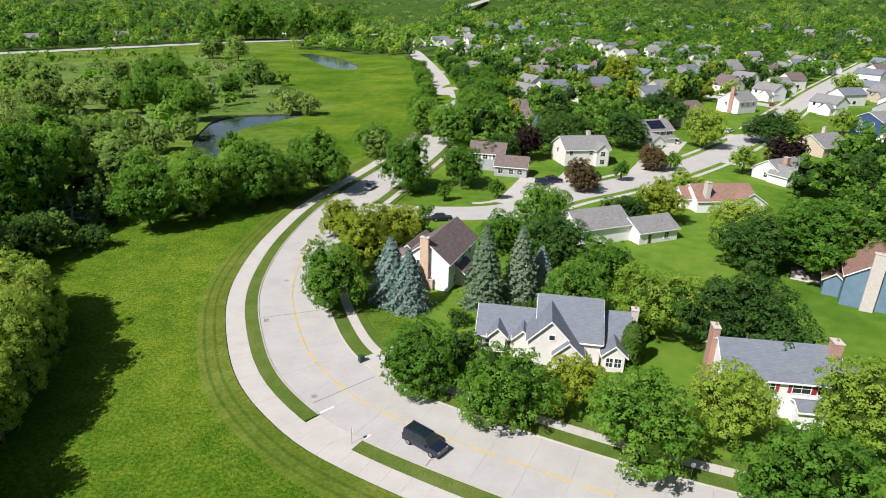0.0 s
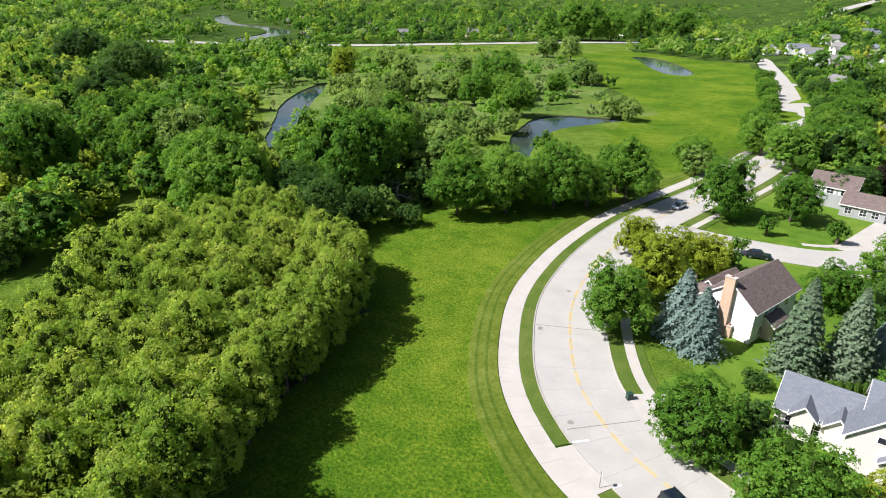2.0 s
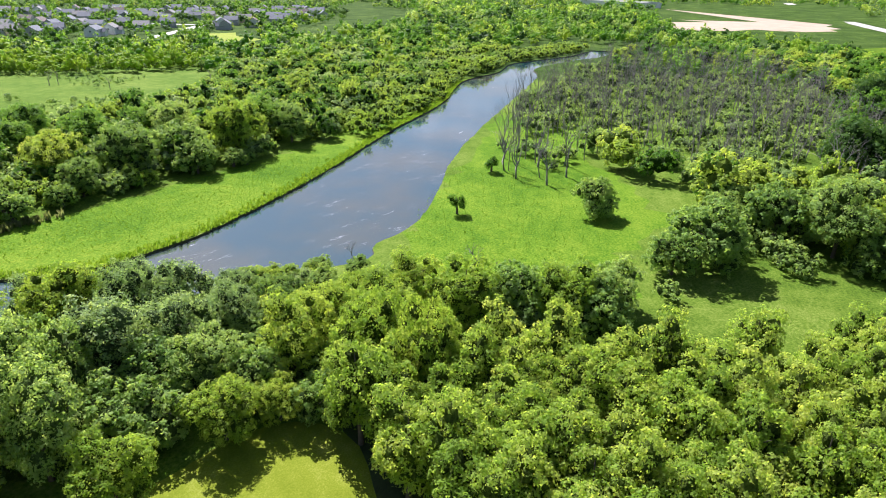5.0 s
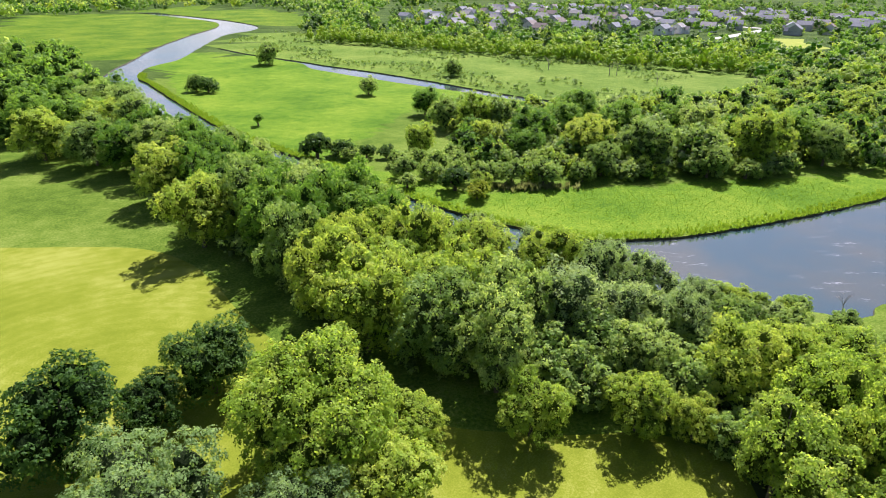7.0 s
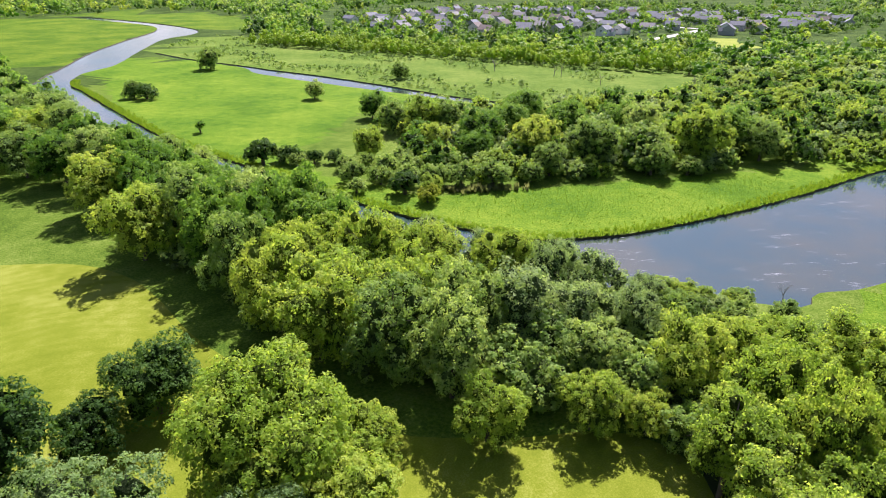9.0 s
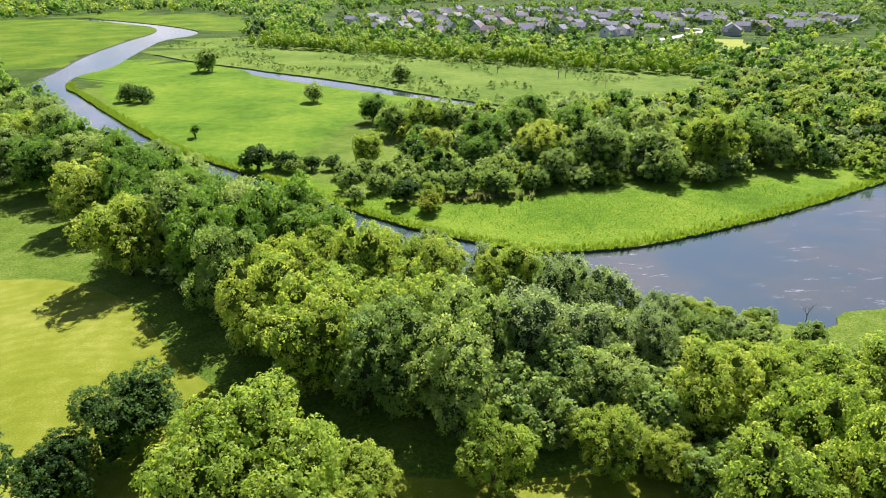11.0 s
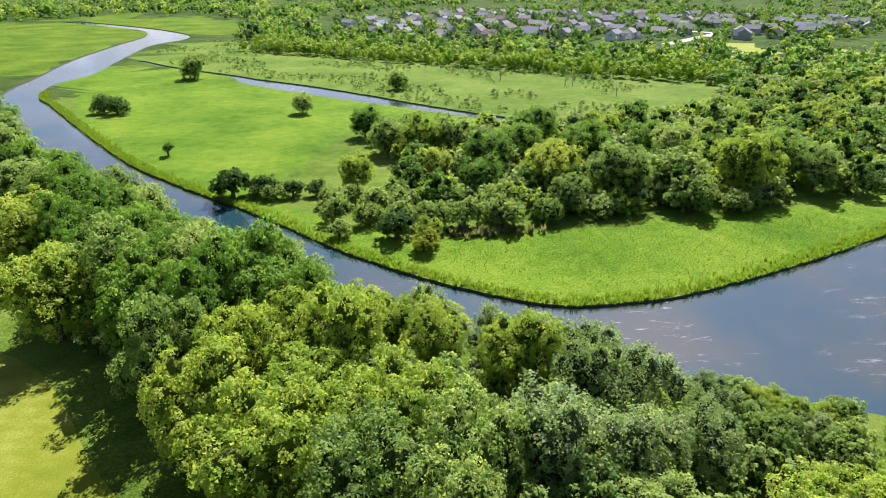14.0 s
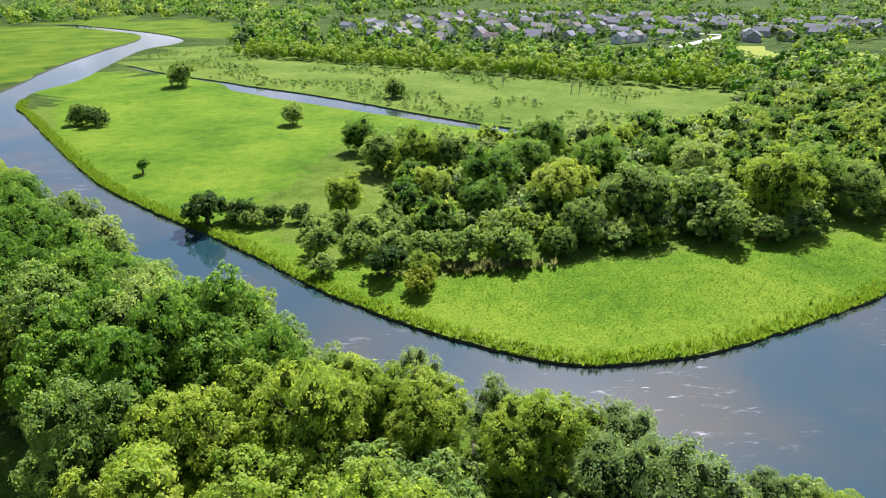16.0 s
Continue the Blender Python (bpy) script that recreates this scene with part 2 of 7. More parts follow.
LEAF_SCRUB = leaf_material("scrub_leaf", (0.123, 0.230, 0.054), (0.280, 0.431, 0.104), (0.538, 0.650, 0.209), 0.46)
LEAF_PURPLE = leaf_material("purple_leaf", (0.012, 0.008, 0.008), (0.03, 0.018, 0.014), (0.06, 0.035, 0.02), 0.15)
LEAF_RUST = leaf_material("rust_leaf", (0.05, 0.035, 0.018), (0.1, 0.07, 0.03), (0.16, 0.12, 0.05), 0.20)
NEEDLE_BLUE = leaf_material("blue_needle", (0.07, 0.12, 0.09), (0.16, 0.23, 0.195), (0.32, 0.40, 0.355), 0.08)
NEEDLE_GREEN = leaf_material("green_needle", (0.05, 0.085, 0.04), (0.11, 0.165, 0.09), (0.23, 0.30, 0.19), 0.08)
NEEDLE_DARK = leaf_material("cedar_leaf", (0.03, 0.07, 0.01), (0.06, 0.12, 0.015), (0.09, 0.16, 0.02), 0.15)
GRASSBLADE = leaf_material("grass_blade", (0.07, 0.16, 0.010), (0.15, 0.28, 0.018), (0.29, 0.41, 0.05), 0.45)
REEDBLADE = leaf_material("reed_blade", (0.125, 0.174, 0.053), (0.237, 0.262, 0.12), (0.335, 0.373, 0.228), 0.40)
VERGE = grass_material("verge_grass", [(0.3, (0.05, 0.095, 0.014)), (0.55, (0.085, 0.13, 0.022)), (0.8, (0.15, 0.165, 0.05))], 0.6, 0.06, None, 6)
BARK = plain("bark", (0.06, 0.045, 0.03), (0.14, 0.11, 0.085), 2.0, 0.9, relief=0.03)
DEADWOOD = plain("dead_wood", (0.15, 0.135, 0.12), (0.30, 0.275, 0.25), 2.0, 0.9)

CONCRETE = plain("road_concrete", (0.35, 0.335, 0.305), (0.43, 0.41, 0.375), 0.25, 0.85, relief=0.003)
WALKWAY = plain("path_concrete", (0.39, 0.365, 0.325), (0.47, 0.44, 0.395), 0.4, 0.85, relief=0.003)
JOINT = plain("joint_filler", (0.28, 0.265, 0.24), (0.37, 0.35, 0.315), 1.0, 0.9)
KERBSTONE = plain("kerb_concrete", (0.36, 0.34, 0.29), (0.46, 0.43, 0.37), 0.6, 0.85)
YELLOW = plain("worn_yellow_paint", (0.46, 0.38, 0.22), (0.56, 0.40, 0.12), 0.6, 0.7)
WHITE_LINE = plain("worn_white_paint", (0.62, 0.60, 0.55), (0.75, 0.73, 0.68), 1.5, 0.7)
TAR = plain("tar_filler", (0.13, 0.125, 0.12), (0.24, 0.23, 0.21), 1.2, 0.85)
COVER = plain("worn_iron_cover", (0.20, 0.19, 0.17), (0.29, 0.275, 0.25), 8, 0.8)
IRON = plain("cast_iron", (0.17, 0.15, 0.13), (0.28, 0.25, 0.21), 6, 0.7, 0.3)

SIDING_WHITE = lined("white_siding", (0.70, 0.69, 0.66), (0.80, 0.79, 0.76), 0.15, 2)
SIDING_CREAM = lined("cream_siding", (0.66, 0.62, 0.57), (0.74, 0.70, 0.64), 0.15, 2)
SIDING_GREY = lined("grey_siding", (0.30, 0.31, 0.30), (0.40, 0.41, 0.40), 0.15, 2)
SIDING_BLUE = lined("blue_siding", (0.10, 0.17, 0.23), (0.15, 0.23, 0.30), 0.15, 2)
SIDING_NAVY = lined("navy_siding", (0.025, 0.06, 0.14), (0.045, 0.09, 0.19), 0.15, 2)
SIDING_TAN = lined("tan_siding", (0.46, 0.38, 0.28), (0.56, 0.47, 0.36), 0.15, 2)
ROOF_SLATE = shingle_material("slate_grey_shingle", (0.135, 0.15, 0.175), (0.165, 0.18, 0.205))
ROOF_GREY = shingle_material("grey_shingle", (0.17, 0.165, 0.16), (0.24, 0.235, 0.225))
ROOF_BROWN = shingle_material("brown_shingle", (0.115, 0.085, 0.075), (0.175, 0.135, 0.12))
ROOF_RUST = shingle_material("rust_shingle", (0.20, 0.115, 0.085), (0.28, 0.165, 0.12))
TRIM = plain("white_trim", (0.72, 0.71, 0.68), (0.82, 0.81, 0.78), 1.5, 0.5)
RED_PAINT = plain("red_shutter", (0.28, 0.03, 0.03), (0.38, 0.05, 0.045), 2, 0.5)
PATIO = plain("patio_stone", (0.42, 0.39, 0.34), (0.52, 0.48, 0.42), 1.5, 0.85)


def brick_material(name, a, b_col, mortar):
    m, nodes, links, b = material(name)
    tc, sep, comb = nodes.new("ShaderNodeTexCoord"), nodes.new("ShaderNodeSeparateXYZ"), nodes.new("ShaderNodeCombineXYZ")
    links.new(tc.outputs["Object"], sep.inputs[0])
    links.new(sums(nodes, links, (sep.outputs[0], 1.0), (sep.outputs[1], 1.0)), comb.inputs[0])
    links.new(sep.outputs[2], comb.inputs[1])
    br = nodes.new("ShaderNodeTexBrick")
    br.inputs["Scale"].default_value = 1.0
    br.inputs["Brick Width"].default_value, br.inputs["Row Height"].default_value, br.inputs["Mortar Size"].default_value = 0.22, 0.075, 0.008
    br.inputs["Color1"].default_value, br.inputs["Color2"].default_value, br.inputs["Mortar"].default_value = (*a, 1), (*b_col, 1), (*mortar, 1)
    links.new(comb.outputs[0], br.inputs[0])
    links.new(br.outputs[0], b.inputs["Base Color"])
    b.inputs["Roughness"].default_value = 0.9
    bump(nodes, links, b, br.outputs["Fac"], -0.5, 0.01)
    return m


BRICK = brick_material("red_brick", (0.30, 0.13, 0.085), (0.40, 0.19, 0.12), (0.45, 0.41, 0.36))
BRICK_TAN = brick_material("tan_brick", (0.48, 0.31, 0.19), (0.58, 0.38, 0.24), (0.55, 0.5, 0.42))
STONE_PALE = brick_material("pale_brick", (0.42, 0.37, 0.33), (0.54, 0.48, 0.43), (0.5, 0.47, 0.43))


def gloss(name, col, rough, metal=0.0, coat=0.0):
    m, nodes, links, b = material(name)
    n = noise_node(nodes, links, 3.0, 3)
    links.new(ramp(nodes, links, n.outputs[0], [(0.2, tuple(c * 0.88 for c in col)), (0.8, col)]), b.inputs["Base Color"])
    b.inputs["Roughness"].default_value, b.inputs["Metallic"].default_value, b.inputs["Coat Weight"].default_value = rough, metal, coat
    return m


GLASS = gloss("window_glass", (0.03, 0.035, 0.04), 0.08)
CAR_NAVY = gloss("dark_blue_car_paint", (0.012, 0.02, 0.035), 0.25, 0.3, 0.8)
CAR_SILVER = gloss("silver_car_paint", (0.30, 0.36, 0.42), 0.25, 0.6, 0.8)
CAR_WHITE = gloss("white_car_paint", (0.75, 0.75, 0.74), 0.25, 0.0, 0.8)
CAR_RED = gloss("red_car_paint", (0.22, 0.015, 0.02), 0.25, 0.2, 0.8)
CAR_BLUE = gloss("blue_car_paint", (0.02, 0.035, 0.09), 0.25, 0.3, 0.8)
RUBBER = gloss("tyre_rubber", (0.015, 0.015, 0.015), 0.8)
ALLOY = gloss("alloy", (0.45, 0.45, 0.46), 0.3, 0.9)
LAMP_RED = gloss("tail_lamp", (0.3, 0.01, 0.01), 0.2)
LAMP_CLEAR = gloss("headlamp", (0.6, 0.6, 0.62), 0.15)
STEEL = gloss("galvanised_steel", (0.35, 0.35, 0.35), 0.45, 0.8)
SIGN_WHITE = gloss("white_sign", (0.78, 0.78, 0.78), 0.4)
PLASTIC_GREEN = gloss("dark_green_plastic", (0.02, 0.06, 0.04), 0.5)
SOLAR = gloss("solar_cell", (0.012, 0.014, 0.025), 0.15)


def water_material():
    m, nodes, links, b = material("river_water")

    def stretched_noise(scale, long_side, detail, rough):
        """Noise drawn out sideways across the camera's closing view."""
        tc, mp, n = nodes.new("ShaderNodeTexCoord"), nodes.new("ShaderNodeMapping"), nodes.new("ShaderNodeTexNoise")
        mp.vector_type = "TEXTURE"
        mp.inputs["Rotation"].default_value, mp.inputs["Scale"].default_value = (0, 0, radians(150)), (long_side, 1, 1)
        links.new(tc.outputs["Object"], mp.inputs[0])
        links.new(mp.outputs[0], n.inputs[0])
        n.inputs["Scale"].default_value, n.inputs["Detail"].default_value, n.inputs["Roughness"].default_value = scale, detail, rough
        return n.outputs[0]

    shallow = noise_node(nodes, links, 0.03, 5)
    col = ramp(nodes, links, shallow.outputs[0], [(0.40, (0.016, 0.050, 0.060)), (0.64, (0.060, 0.064, 0.046))])
    # Pale streaks painted into the colour in place of reflections and glints.
    painted_glint, zone = stretched_noise(0.5, 3.5, 8, 0.75), noise_node(nodes, links, 0.03, 2)
    f = nodes.new("ShaderNodeMath")
    f.operation = "MULTIPLY"
    links.new(ramp(nodes, links, painted_glint, [(0.57, (0, 0, 0)), (0.68, (1, 1, 1))]), f.inputs[0])
    links.new(ramp(nodes, links, zone.outputs[0], [(0.42, (0, 0, 0)), (0.54, (1, 1, 1))]), f.inputs[1])
    links.new(mixed(nodes, links, f.outputs[0], col, (0.15, 0.165, 0.18)), b.inputs["Base Color"])
    links.new(ramp(nodes, links, f.outputs[0], [(0.0, (0.07, 0.07, 0.07)), (1.0, (0.3, 0.3, 0.3))]), b.inputs["Roughness"])
    b.inputs["IOR"].default_value = 2.0
    bump(nodes, links, b, stretched_noise(1.8, 2.2, 4, 0.55), 0.07, 0.05)
    return m


WATER = water_material()


# ---------------------------------------------------------------- mesh helpers
def np_mesh(name, chunks, materials, smooth=False, tint=0.35):
    """A mesh from chunks of (verts, faces, material index[, tint])."""
    me = bpy.data.meshes.new(name)
    verts = np.concatenate([np.asarray(c[0], float) for c in chunks])
    loops, starts, slots, tints, off, at = [], [], [], [], 0, 0
    for c in chunks:
        f = np.asarray(c[1], int)
        loops.append((f + off).ravel())
        starts.append(at + np.arange(len(f)) * f.shape[1])
        slots.append(np.full(len(f), c[2]))
        tints.append(np.broadcast_to(c[3] if len(c) > 3 else tint, (len(c[0]),)))
        off, at = off + len(c[0]), at + f.size
    me.vertices.add(len(verts))
    me.vertices.foreach_set("co", verts.astype(np.float32).ravel())
    me.loops.add(at)
    me.loops.foreach_set("vertex_index", np.concatenate(loops).astype(np.int32))
    starts = np.concatenate(starts)
    me.polygons.add(len(starts))
    me.polygons.foreach_set("loop_start", starts.astype(np.int32))
    me.polygons.foreach_set("material_index", np.concatenate(slots).astype(np.int32))
    me.polygons.foreach_set("use_smooth", np.full(len(starts), smooth))
    me.attributes.new("tint", "FLOAT", "POINT").data.foreach_set("value", np.concatenate(tints).astype(np.float32))
    for m in materials:
        me.materials.append(m)
    me.update(calc_edges=True)
    return me


CUBE_FACES = np.array([(0, 3, 2, 1), (4, 5, 6, 7), (0, 1, 5, 4), (1, 2, 6, 5), (2, 3, 7, 6), (3, 0, 4, 7)])


def block(x0, x1, y0, y1, z0, z1, slot=0, taper=0.0):
    t = taper
    return (np.array([(x0, y0, z0), (x1, y0, z0), (x1, y1, z0), (x0, y1, z0),
                      (x0 + t, y0 + t, z1), (x1 - t, y0 + t, z1), (x1 - t, y1 - t, z1), (x0 + t, y1 - t, z1)], float), CUBE_FACES, slot)


def tube(points, radii, sides=7, slot=0):
    """A tapered tube along points."""
    pts = [Vector(p) for p in points]
    verts, faces = [], []
    for i, p in enumerate(pts):
        d = (pts[min(i + 1, len(pts) - 1)] - pts[max(i - 1, 0)]).normalized()
        q = d.to_track_quat("Z", "Y")
        for k in range(sides):
            a = 2 * math.pi * k / sides
            verts.append(p + q @ Vector((math.cos(a), math.sin(a), 0)) * radii[i])
    for i in range(len(pts) - 1):
        for k in range(sides):
            a, b = i * sides + k, i * sides + (k + 1) % sides
            faces.append((a, b, b + sides, a + sides))
    return np.array(verts), np.array(faces), slot


def bevelled(bm, width, segments=2):
    bmesh.ops.bevel(bm, geom=bm.edges[:], offset=width, segments=segments, profile=0.6, affect="EDGES")
    return bm


def part(name, source, mat, parent, label="", smooth=False):
    """One mesh object under a thing or under a part, from a bmesh or from chunks."""
    if isinstance(source, bmesh.types.BMesh):
        me = bpy.data.meshes.new(name)
        source.to_mesh(me)
        source.free()
        me.materials.append(mat)
    elif isinstance(source, bpy.types.Mesh):
        me = source
    else:
        me = np_mesh(name, source, mat if isinstance(mat, (list, tuple)) else [mat], smooth)
    ob = new(name, me)
    ob.parent = parent
    if label:
        tagged(ob, label)
    return ob


def smooth_line(points, step=2.0):
    """A Catmull-Rom line through points, in even steps."""
    p = np.array(points, float)
    p = np.vstack([2 * p[0] - p[1], p, 2 * p[-1] - p[-2]])
    out = []
    for i in range(1, len(p) - 2):
        a, b, c, d = p[i - 1:i + 3]
        n = max(2, int(np.linalg.norm((c - b)[:2]) / (step / 4)))
        for u in np.linspace(0, 1, n, endpoint=False):
            out.append(0.5 * (2 * b + (c - a) * u + (2 * a - 5 * b + 4 * c - d) * u * u + (3 * b - a - 3 * c + d) * u ** 3))
    out.append(p[-2])
    out = np.array(out)
    s = np.concatenate([[0], np.cumsum(np.linalg.norm(np.diff(out[:, :2], axis=0), axis=1))])
    at = np.linspace(0, s[-1], max(2, int(s[-1] / step) + 1))
    return np.column_stack([np.interp(at, s, out[:, k]) for k in range(out.shape[1])])


def sideways(line):
    """Unit normals to the left of a line."""
    d = np.gradient(line[:, :2], axis=0)
    d /= np.linalg.norm(d, axis=1)[:, None] + 1e-9
    return np.column_stack([-d[:, 1], d[:, 0]])


def offset(line, by):
    return line[:, :2] + sideways(line) * np.asarray(by).reshape(-1, 1)


def strip(line, profile, slot=0):
    """A band along a line: profile is a list of (left offset, z)."""
    rings = [np.column_stack([offset(line, o), np.full(len(line), z)]) for o, z in profile]
    n, k = len(line), len(profile)
    verts = np.stack(rings, 1).reshape(-1, 3)
    i, j = np.meshgrid(np.arange(n - 1), np.arange(k - 1), indexing="ij")
    a = (i * k + j).ravel()
    return verts, np.column_stack([a, a + 1, a + k + 1, a + k])[:, ::-1], slot


def inside(points, poly):
    """Which points lie in a polygon."""
    x, y = np.asarray(points, float)[:, 0], np.asarray(points, float)[:, 1]
    p = np.asarray(poly, float)
    hit = np.zeros(len(x), bool)
    for (x0, y0), (x1, y1) in zip(p, np.roll(p, -1, axis=0)):
        if y0 != y1:
            hit ^= ((y0 > y) != (y1 > y)) & (x < (x1 - x0) * (y - y0) / (y1 - y0) + x0)
    return hit


def near(points, line, dist):
    """Which points lie within a distance of a line."""
    p, out = np.asarray(points, float)[:, :2], np.zeros(len(points), bool)
    l = np.asarray(line, float)[:, :2]
    for k in range(0, len(p), 4000):
        d = ((p[k:k + 4000, None] - l[None]) ** 2).sum(2).min(1)
        out[k:k + 4000] = d < dist * dist
    return out


def scattered(poly, spacing, rng, jitter=0.42):
    """A jittered grid of places in a polygon."""
    p = np.array(poly, float)
    (x0, y0), (x1, y1) = p.min(0), p.max(0)
    gx, gy = np.meshgrid(np.arange(x0, x1, spacing), np.arange(y0, y1, spacing * 0.87))
    gx = gx + (np.arange(gx.shape[0]) % 2)[:, None] * spacing / 2
    q = np.column_stack([gx.ravel(), gy.ravel()])
    q = q + rng.uniform(-jitter, jitter, q.shape) * spacing
    return q[inside(q, p)]


# ---------------------------------------------------------------- plan
MAIN_ROAD = smooth_line([(120, 14), (60, 36), (32, 46), (18, 51.2), (5, 57.2), (-5, 62.5), (-11, 66.8), (-17.5, 74.5), (-22.3, 85),
                         (-25.5, 95.5), (-26.8, 107), (-26.8, 120), (-24.8, 138), (-20.5, 155), (-14, 178), (-8, 202), (-3, 230)], 1.5)
ROAD_BEYOND = smooth_line([(-3, 230), (-1, 262), (-4, 337), (-10, 399), (-24, 500), (-36, 574), (-60, 630), (-90, 690), (-117, 757)], 6)
FAR_ROAD = smooth_line([(-1500, 330), (-809, 280), (-655, 286), (-554, 311), (-417, 390), (-344, 449), (-290, 535), (-226, 640), (-171, 709),
                        (-126, 812), (-37, 1082), (95, 1616)], 10)
SIDE_STREET = smooth_line([(-22, 140), (-6, 138.5), (9, 140), (18, 145), (30, 156), (44, 166), (69, 187), (101, 223), (163, 306), (214, 374), (330, 520)], 3)
ROADS = [MAIN_ROAD, ROAD_BEYOND, FAR_ROAD, SIDE_STREET]

MEADOW_BANK = smooth_line([(-470, -10), (-430, -22), (-398, -40), (-373, -52), (-337, -53), (-300, -63), (-243, -58), (-190, -61), (-146, -61.5), (-120, -63),
                           (-103, -65), (-90, -68), (-77, -74.5), (-67, -89), (-58, -110), (-50, -139), (-40, -170), (-33, -197), (-27, -240), (-20, -301),
                           (-17, -328), (-24, -360), (-43, -389), (-62, -443), (-94, -528), (-126, -568), (-138, -610), (-132, -670), (-112, -745), (-75, -850)], 2.5)
WOOD_BANK = smooth_line([(-468, 8), (-430, -4), (-402, -20), (-360, -36), (-323, -31), (-221, -34), (-166, -34), (-124, -29), (-108, -30), (-101, -33), (-95, -31.5), (-89, -37),
                         (-80, -46), (-70, -57.5), (-61.5, -72), (-53, -86), (-45, -102), (-36, -130), (-27, -163), (-19, -197), (-12, -242), (-5, -300), (-2, -332),
                         (-9, -365), (-18, -392), (-41, -468), (-75, -550), (-105, -618), (-112, -680), (-92, -750), (-55, -850)], 2.5)
RIVER = np.vstack([MEADOW_BANK, WOOD_BANK[::-1]])


def channel(points, step=2.5):
    """A watercourse from (x, y, half width)."""
    l = smooth_line(points, step)
    return np.vstack([offset(l, l[:, 2]), offset(l, -l[:, 2])[::-1]])


CHANNEL = channel([(-73, -436, 1.2), (-84, -393, 1.3), (-102, -346, 2.0), (-106, -322, 6.0), (-114, -300, 7.5), (-122, -278, 7.5), (-131, -253, 6.5),
                   (-141, -225, 4.5), (-148, -205, 3.8), (-156, -188, 3.4), (-163, -172, 3.0), (-168, -156, 1.6)])
POND = smooth_line([(-78, 186), (-85, 208), (-90, 237), (-86, 252), (-73, 259), (-60, 261), (-67, 246), (-75, 228), (-76, 210), (-72, 193), (-69, 180), (-78, 186)], 2.5)[:-1]
POND_FAR = smooth_line([(-127, 544), (-114, 549), (-89, 515), (-67, 463), (-67, 440), (-81, 443), (-103, 486), (-127, 544)], 6)[:-1]
CREEK = channel([(-138, 146, 3), (-147, 158, 4), (-165, 182, 5), (-187, 212, 5.5), (-206, 247, 4.5), (-214, 275, 2.5)])
FAR_RIVER = channel([(-425, 385, 6), (-447, 432, 9), (-487, 518, 12), (-553, 567, 12), (-640, 592, 10), (-760, 690, 9), (-800, 735, 8)], 10)
WATERS = [RIVER, CHANNEL, POND, POND_FAR, CREEK, FAR_RIVER]

MOWN_LAWN = smooth_line([(70, -150), (22, -121.5), (13, -117), (-1, -109), (-8, -99), (-11, -88), (-14, -70), (-24, -44), (-37, -33), (-47, -28), (-51, -22), (-49, -15),
                         (-38, -7), (-20, 12), (0, 30), (60, 22), (150, -10), (150, -120), (70, -150)], 3)[:-1]
GROVE = [(-32, 18), (-37, -5), (-45, -13), (-53, -19), (-58, -13), (-62, 0), (-67, 14), (-72, 29), (-83, 46), (-93, 68), (-91, 85), (-76, 87), (-58, 82), (-52.5, 73), (-49, 60), (-45.5, 46), (-40, 32)]
NEAR_MEADOW = [(-30, 22), (-44, 42), (-56, 79), (-86, 100), (-78, 118), (-62, 129), (-44, 152), (-28, 168), (-20, 184), (-26, 160), (-31, 140), (-33, 120), (-33, 100),
               (-29, 84), (-22, 72), (-12, 60), (10, 47), (60, 28), (60, 22), (0, 30)]
PENINSULA = [(-30, -330), (-26, -240), (-34, -190), (-50, -135), (-60, -105), (-80, -72), (-110, -64), (-170, -61), (-245, -58), (-230, -80), (-170, -75), (-130, -88), (-95, -99),
             (-72, -108), (-58, -140), (-62, -160), (-100, -200), (-118, -185), (-165, -160), (-148, -205), (-120, -280), (-104, -330), (-60, -420), (-30, -370)]
BACK_FIELD = [(-75, -436), (-104, -335), (-125, -275), (-165, -172), (-180, -160), (-234, -152), (-318, -213), (-280, -247), (-257, -316), (-226, -368), (-190, -440), (-140, -540), (-110, -530)]
FAR_MEADOW = [(-14, -400), (-40, -478), (-75, -560), (-105, -630), (-108, -700), (-60, -850), (60, -850), (90, -600), (60, -430), (20, -390)]
FAR_MEADOW_2 = [(-140, -620), (-190, -600), (-230, -700), (-220, -900), (-100, -950), (-80, -860), (-115, -740)]
RIVERSIDE_ROUGH = [(70, -150), (22, -121.5), (0, -110), (-1, -128), (8, -155), (20, -185), (60, -215), (110, -200)]
GOLD_FIELD = [(-474, -325), (-490, -285), (-386, -219), (-381, -256)]
GOLD_FIELD_2 = [(-530, -275), (-520, -225), (-440, -185), (-430, -205)]
POND_FIELD = [(-18, 205), (-8, 260), (-12, 400), (-28, 500), (-60, 560), (-150, 600), (-200, 560), (-130, 440), (-100, 380), (-62, 275), (-45, 255), (-62, 235), (-48, 205), (-30, 188)]
REED_BED = [(-70, 262), (-110, 290), (-150, 330), (-230, 330), (-300, 250), (-230, 190), (-195, 205), (-150, 150), (-100, 150), (-92, 200), (-95, 250)]
REED_NEAR = [(-235, 205), (-330, 260), (-260, 400), (-150, 420), (-100, 330), (-190, 290)]
POOL_MEADOW = [(-100, -28), (-130, -29), (-230, -32), (-235, -10), (-170, 5), (-130, 22), (-112, 12), (-92, 14), (-84, -4), (-88, -20)]

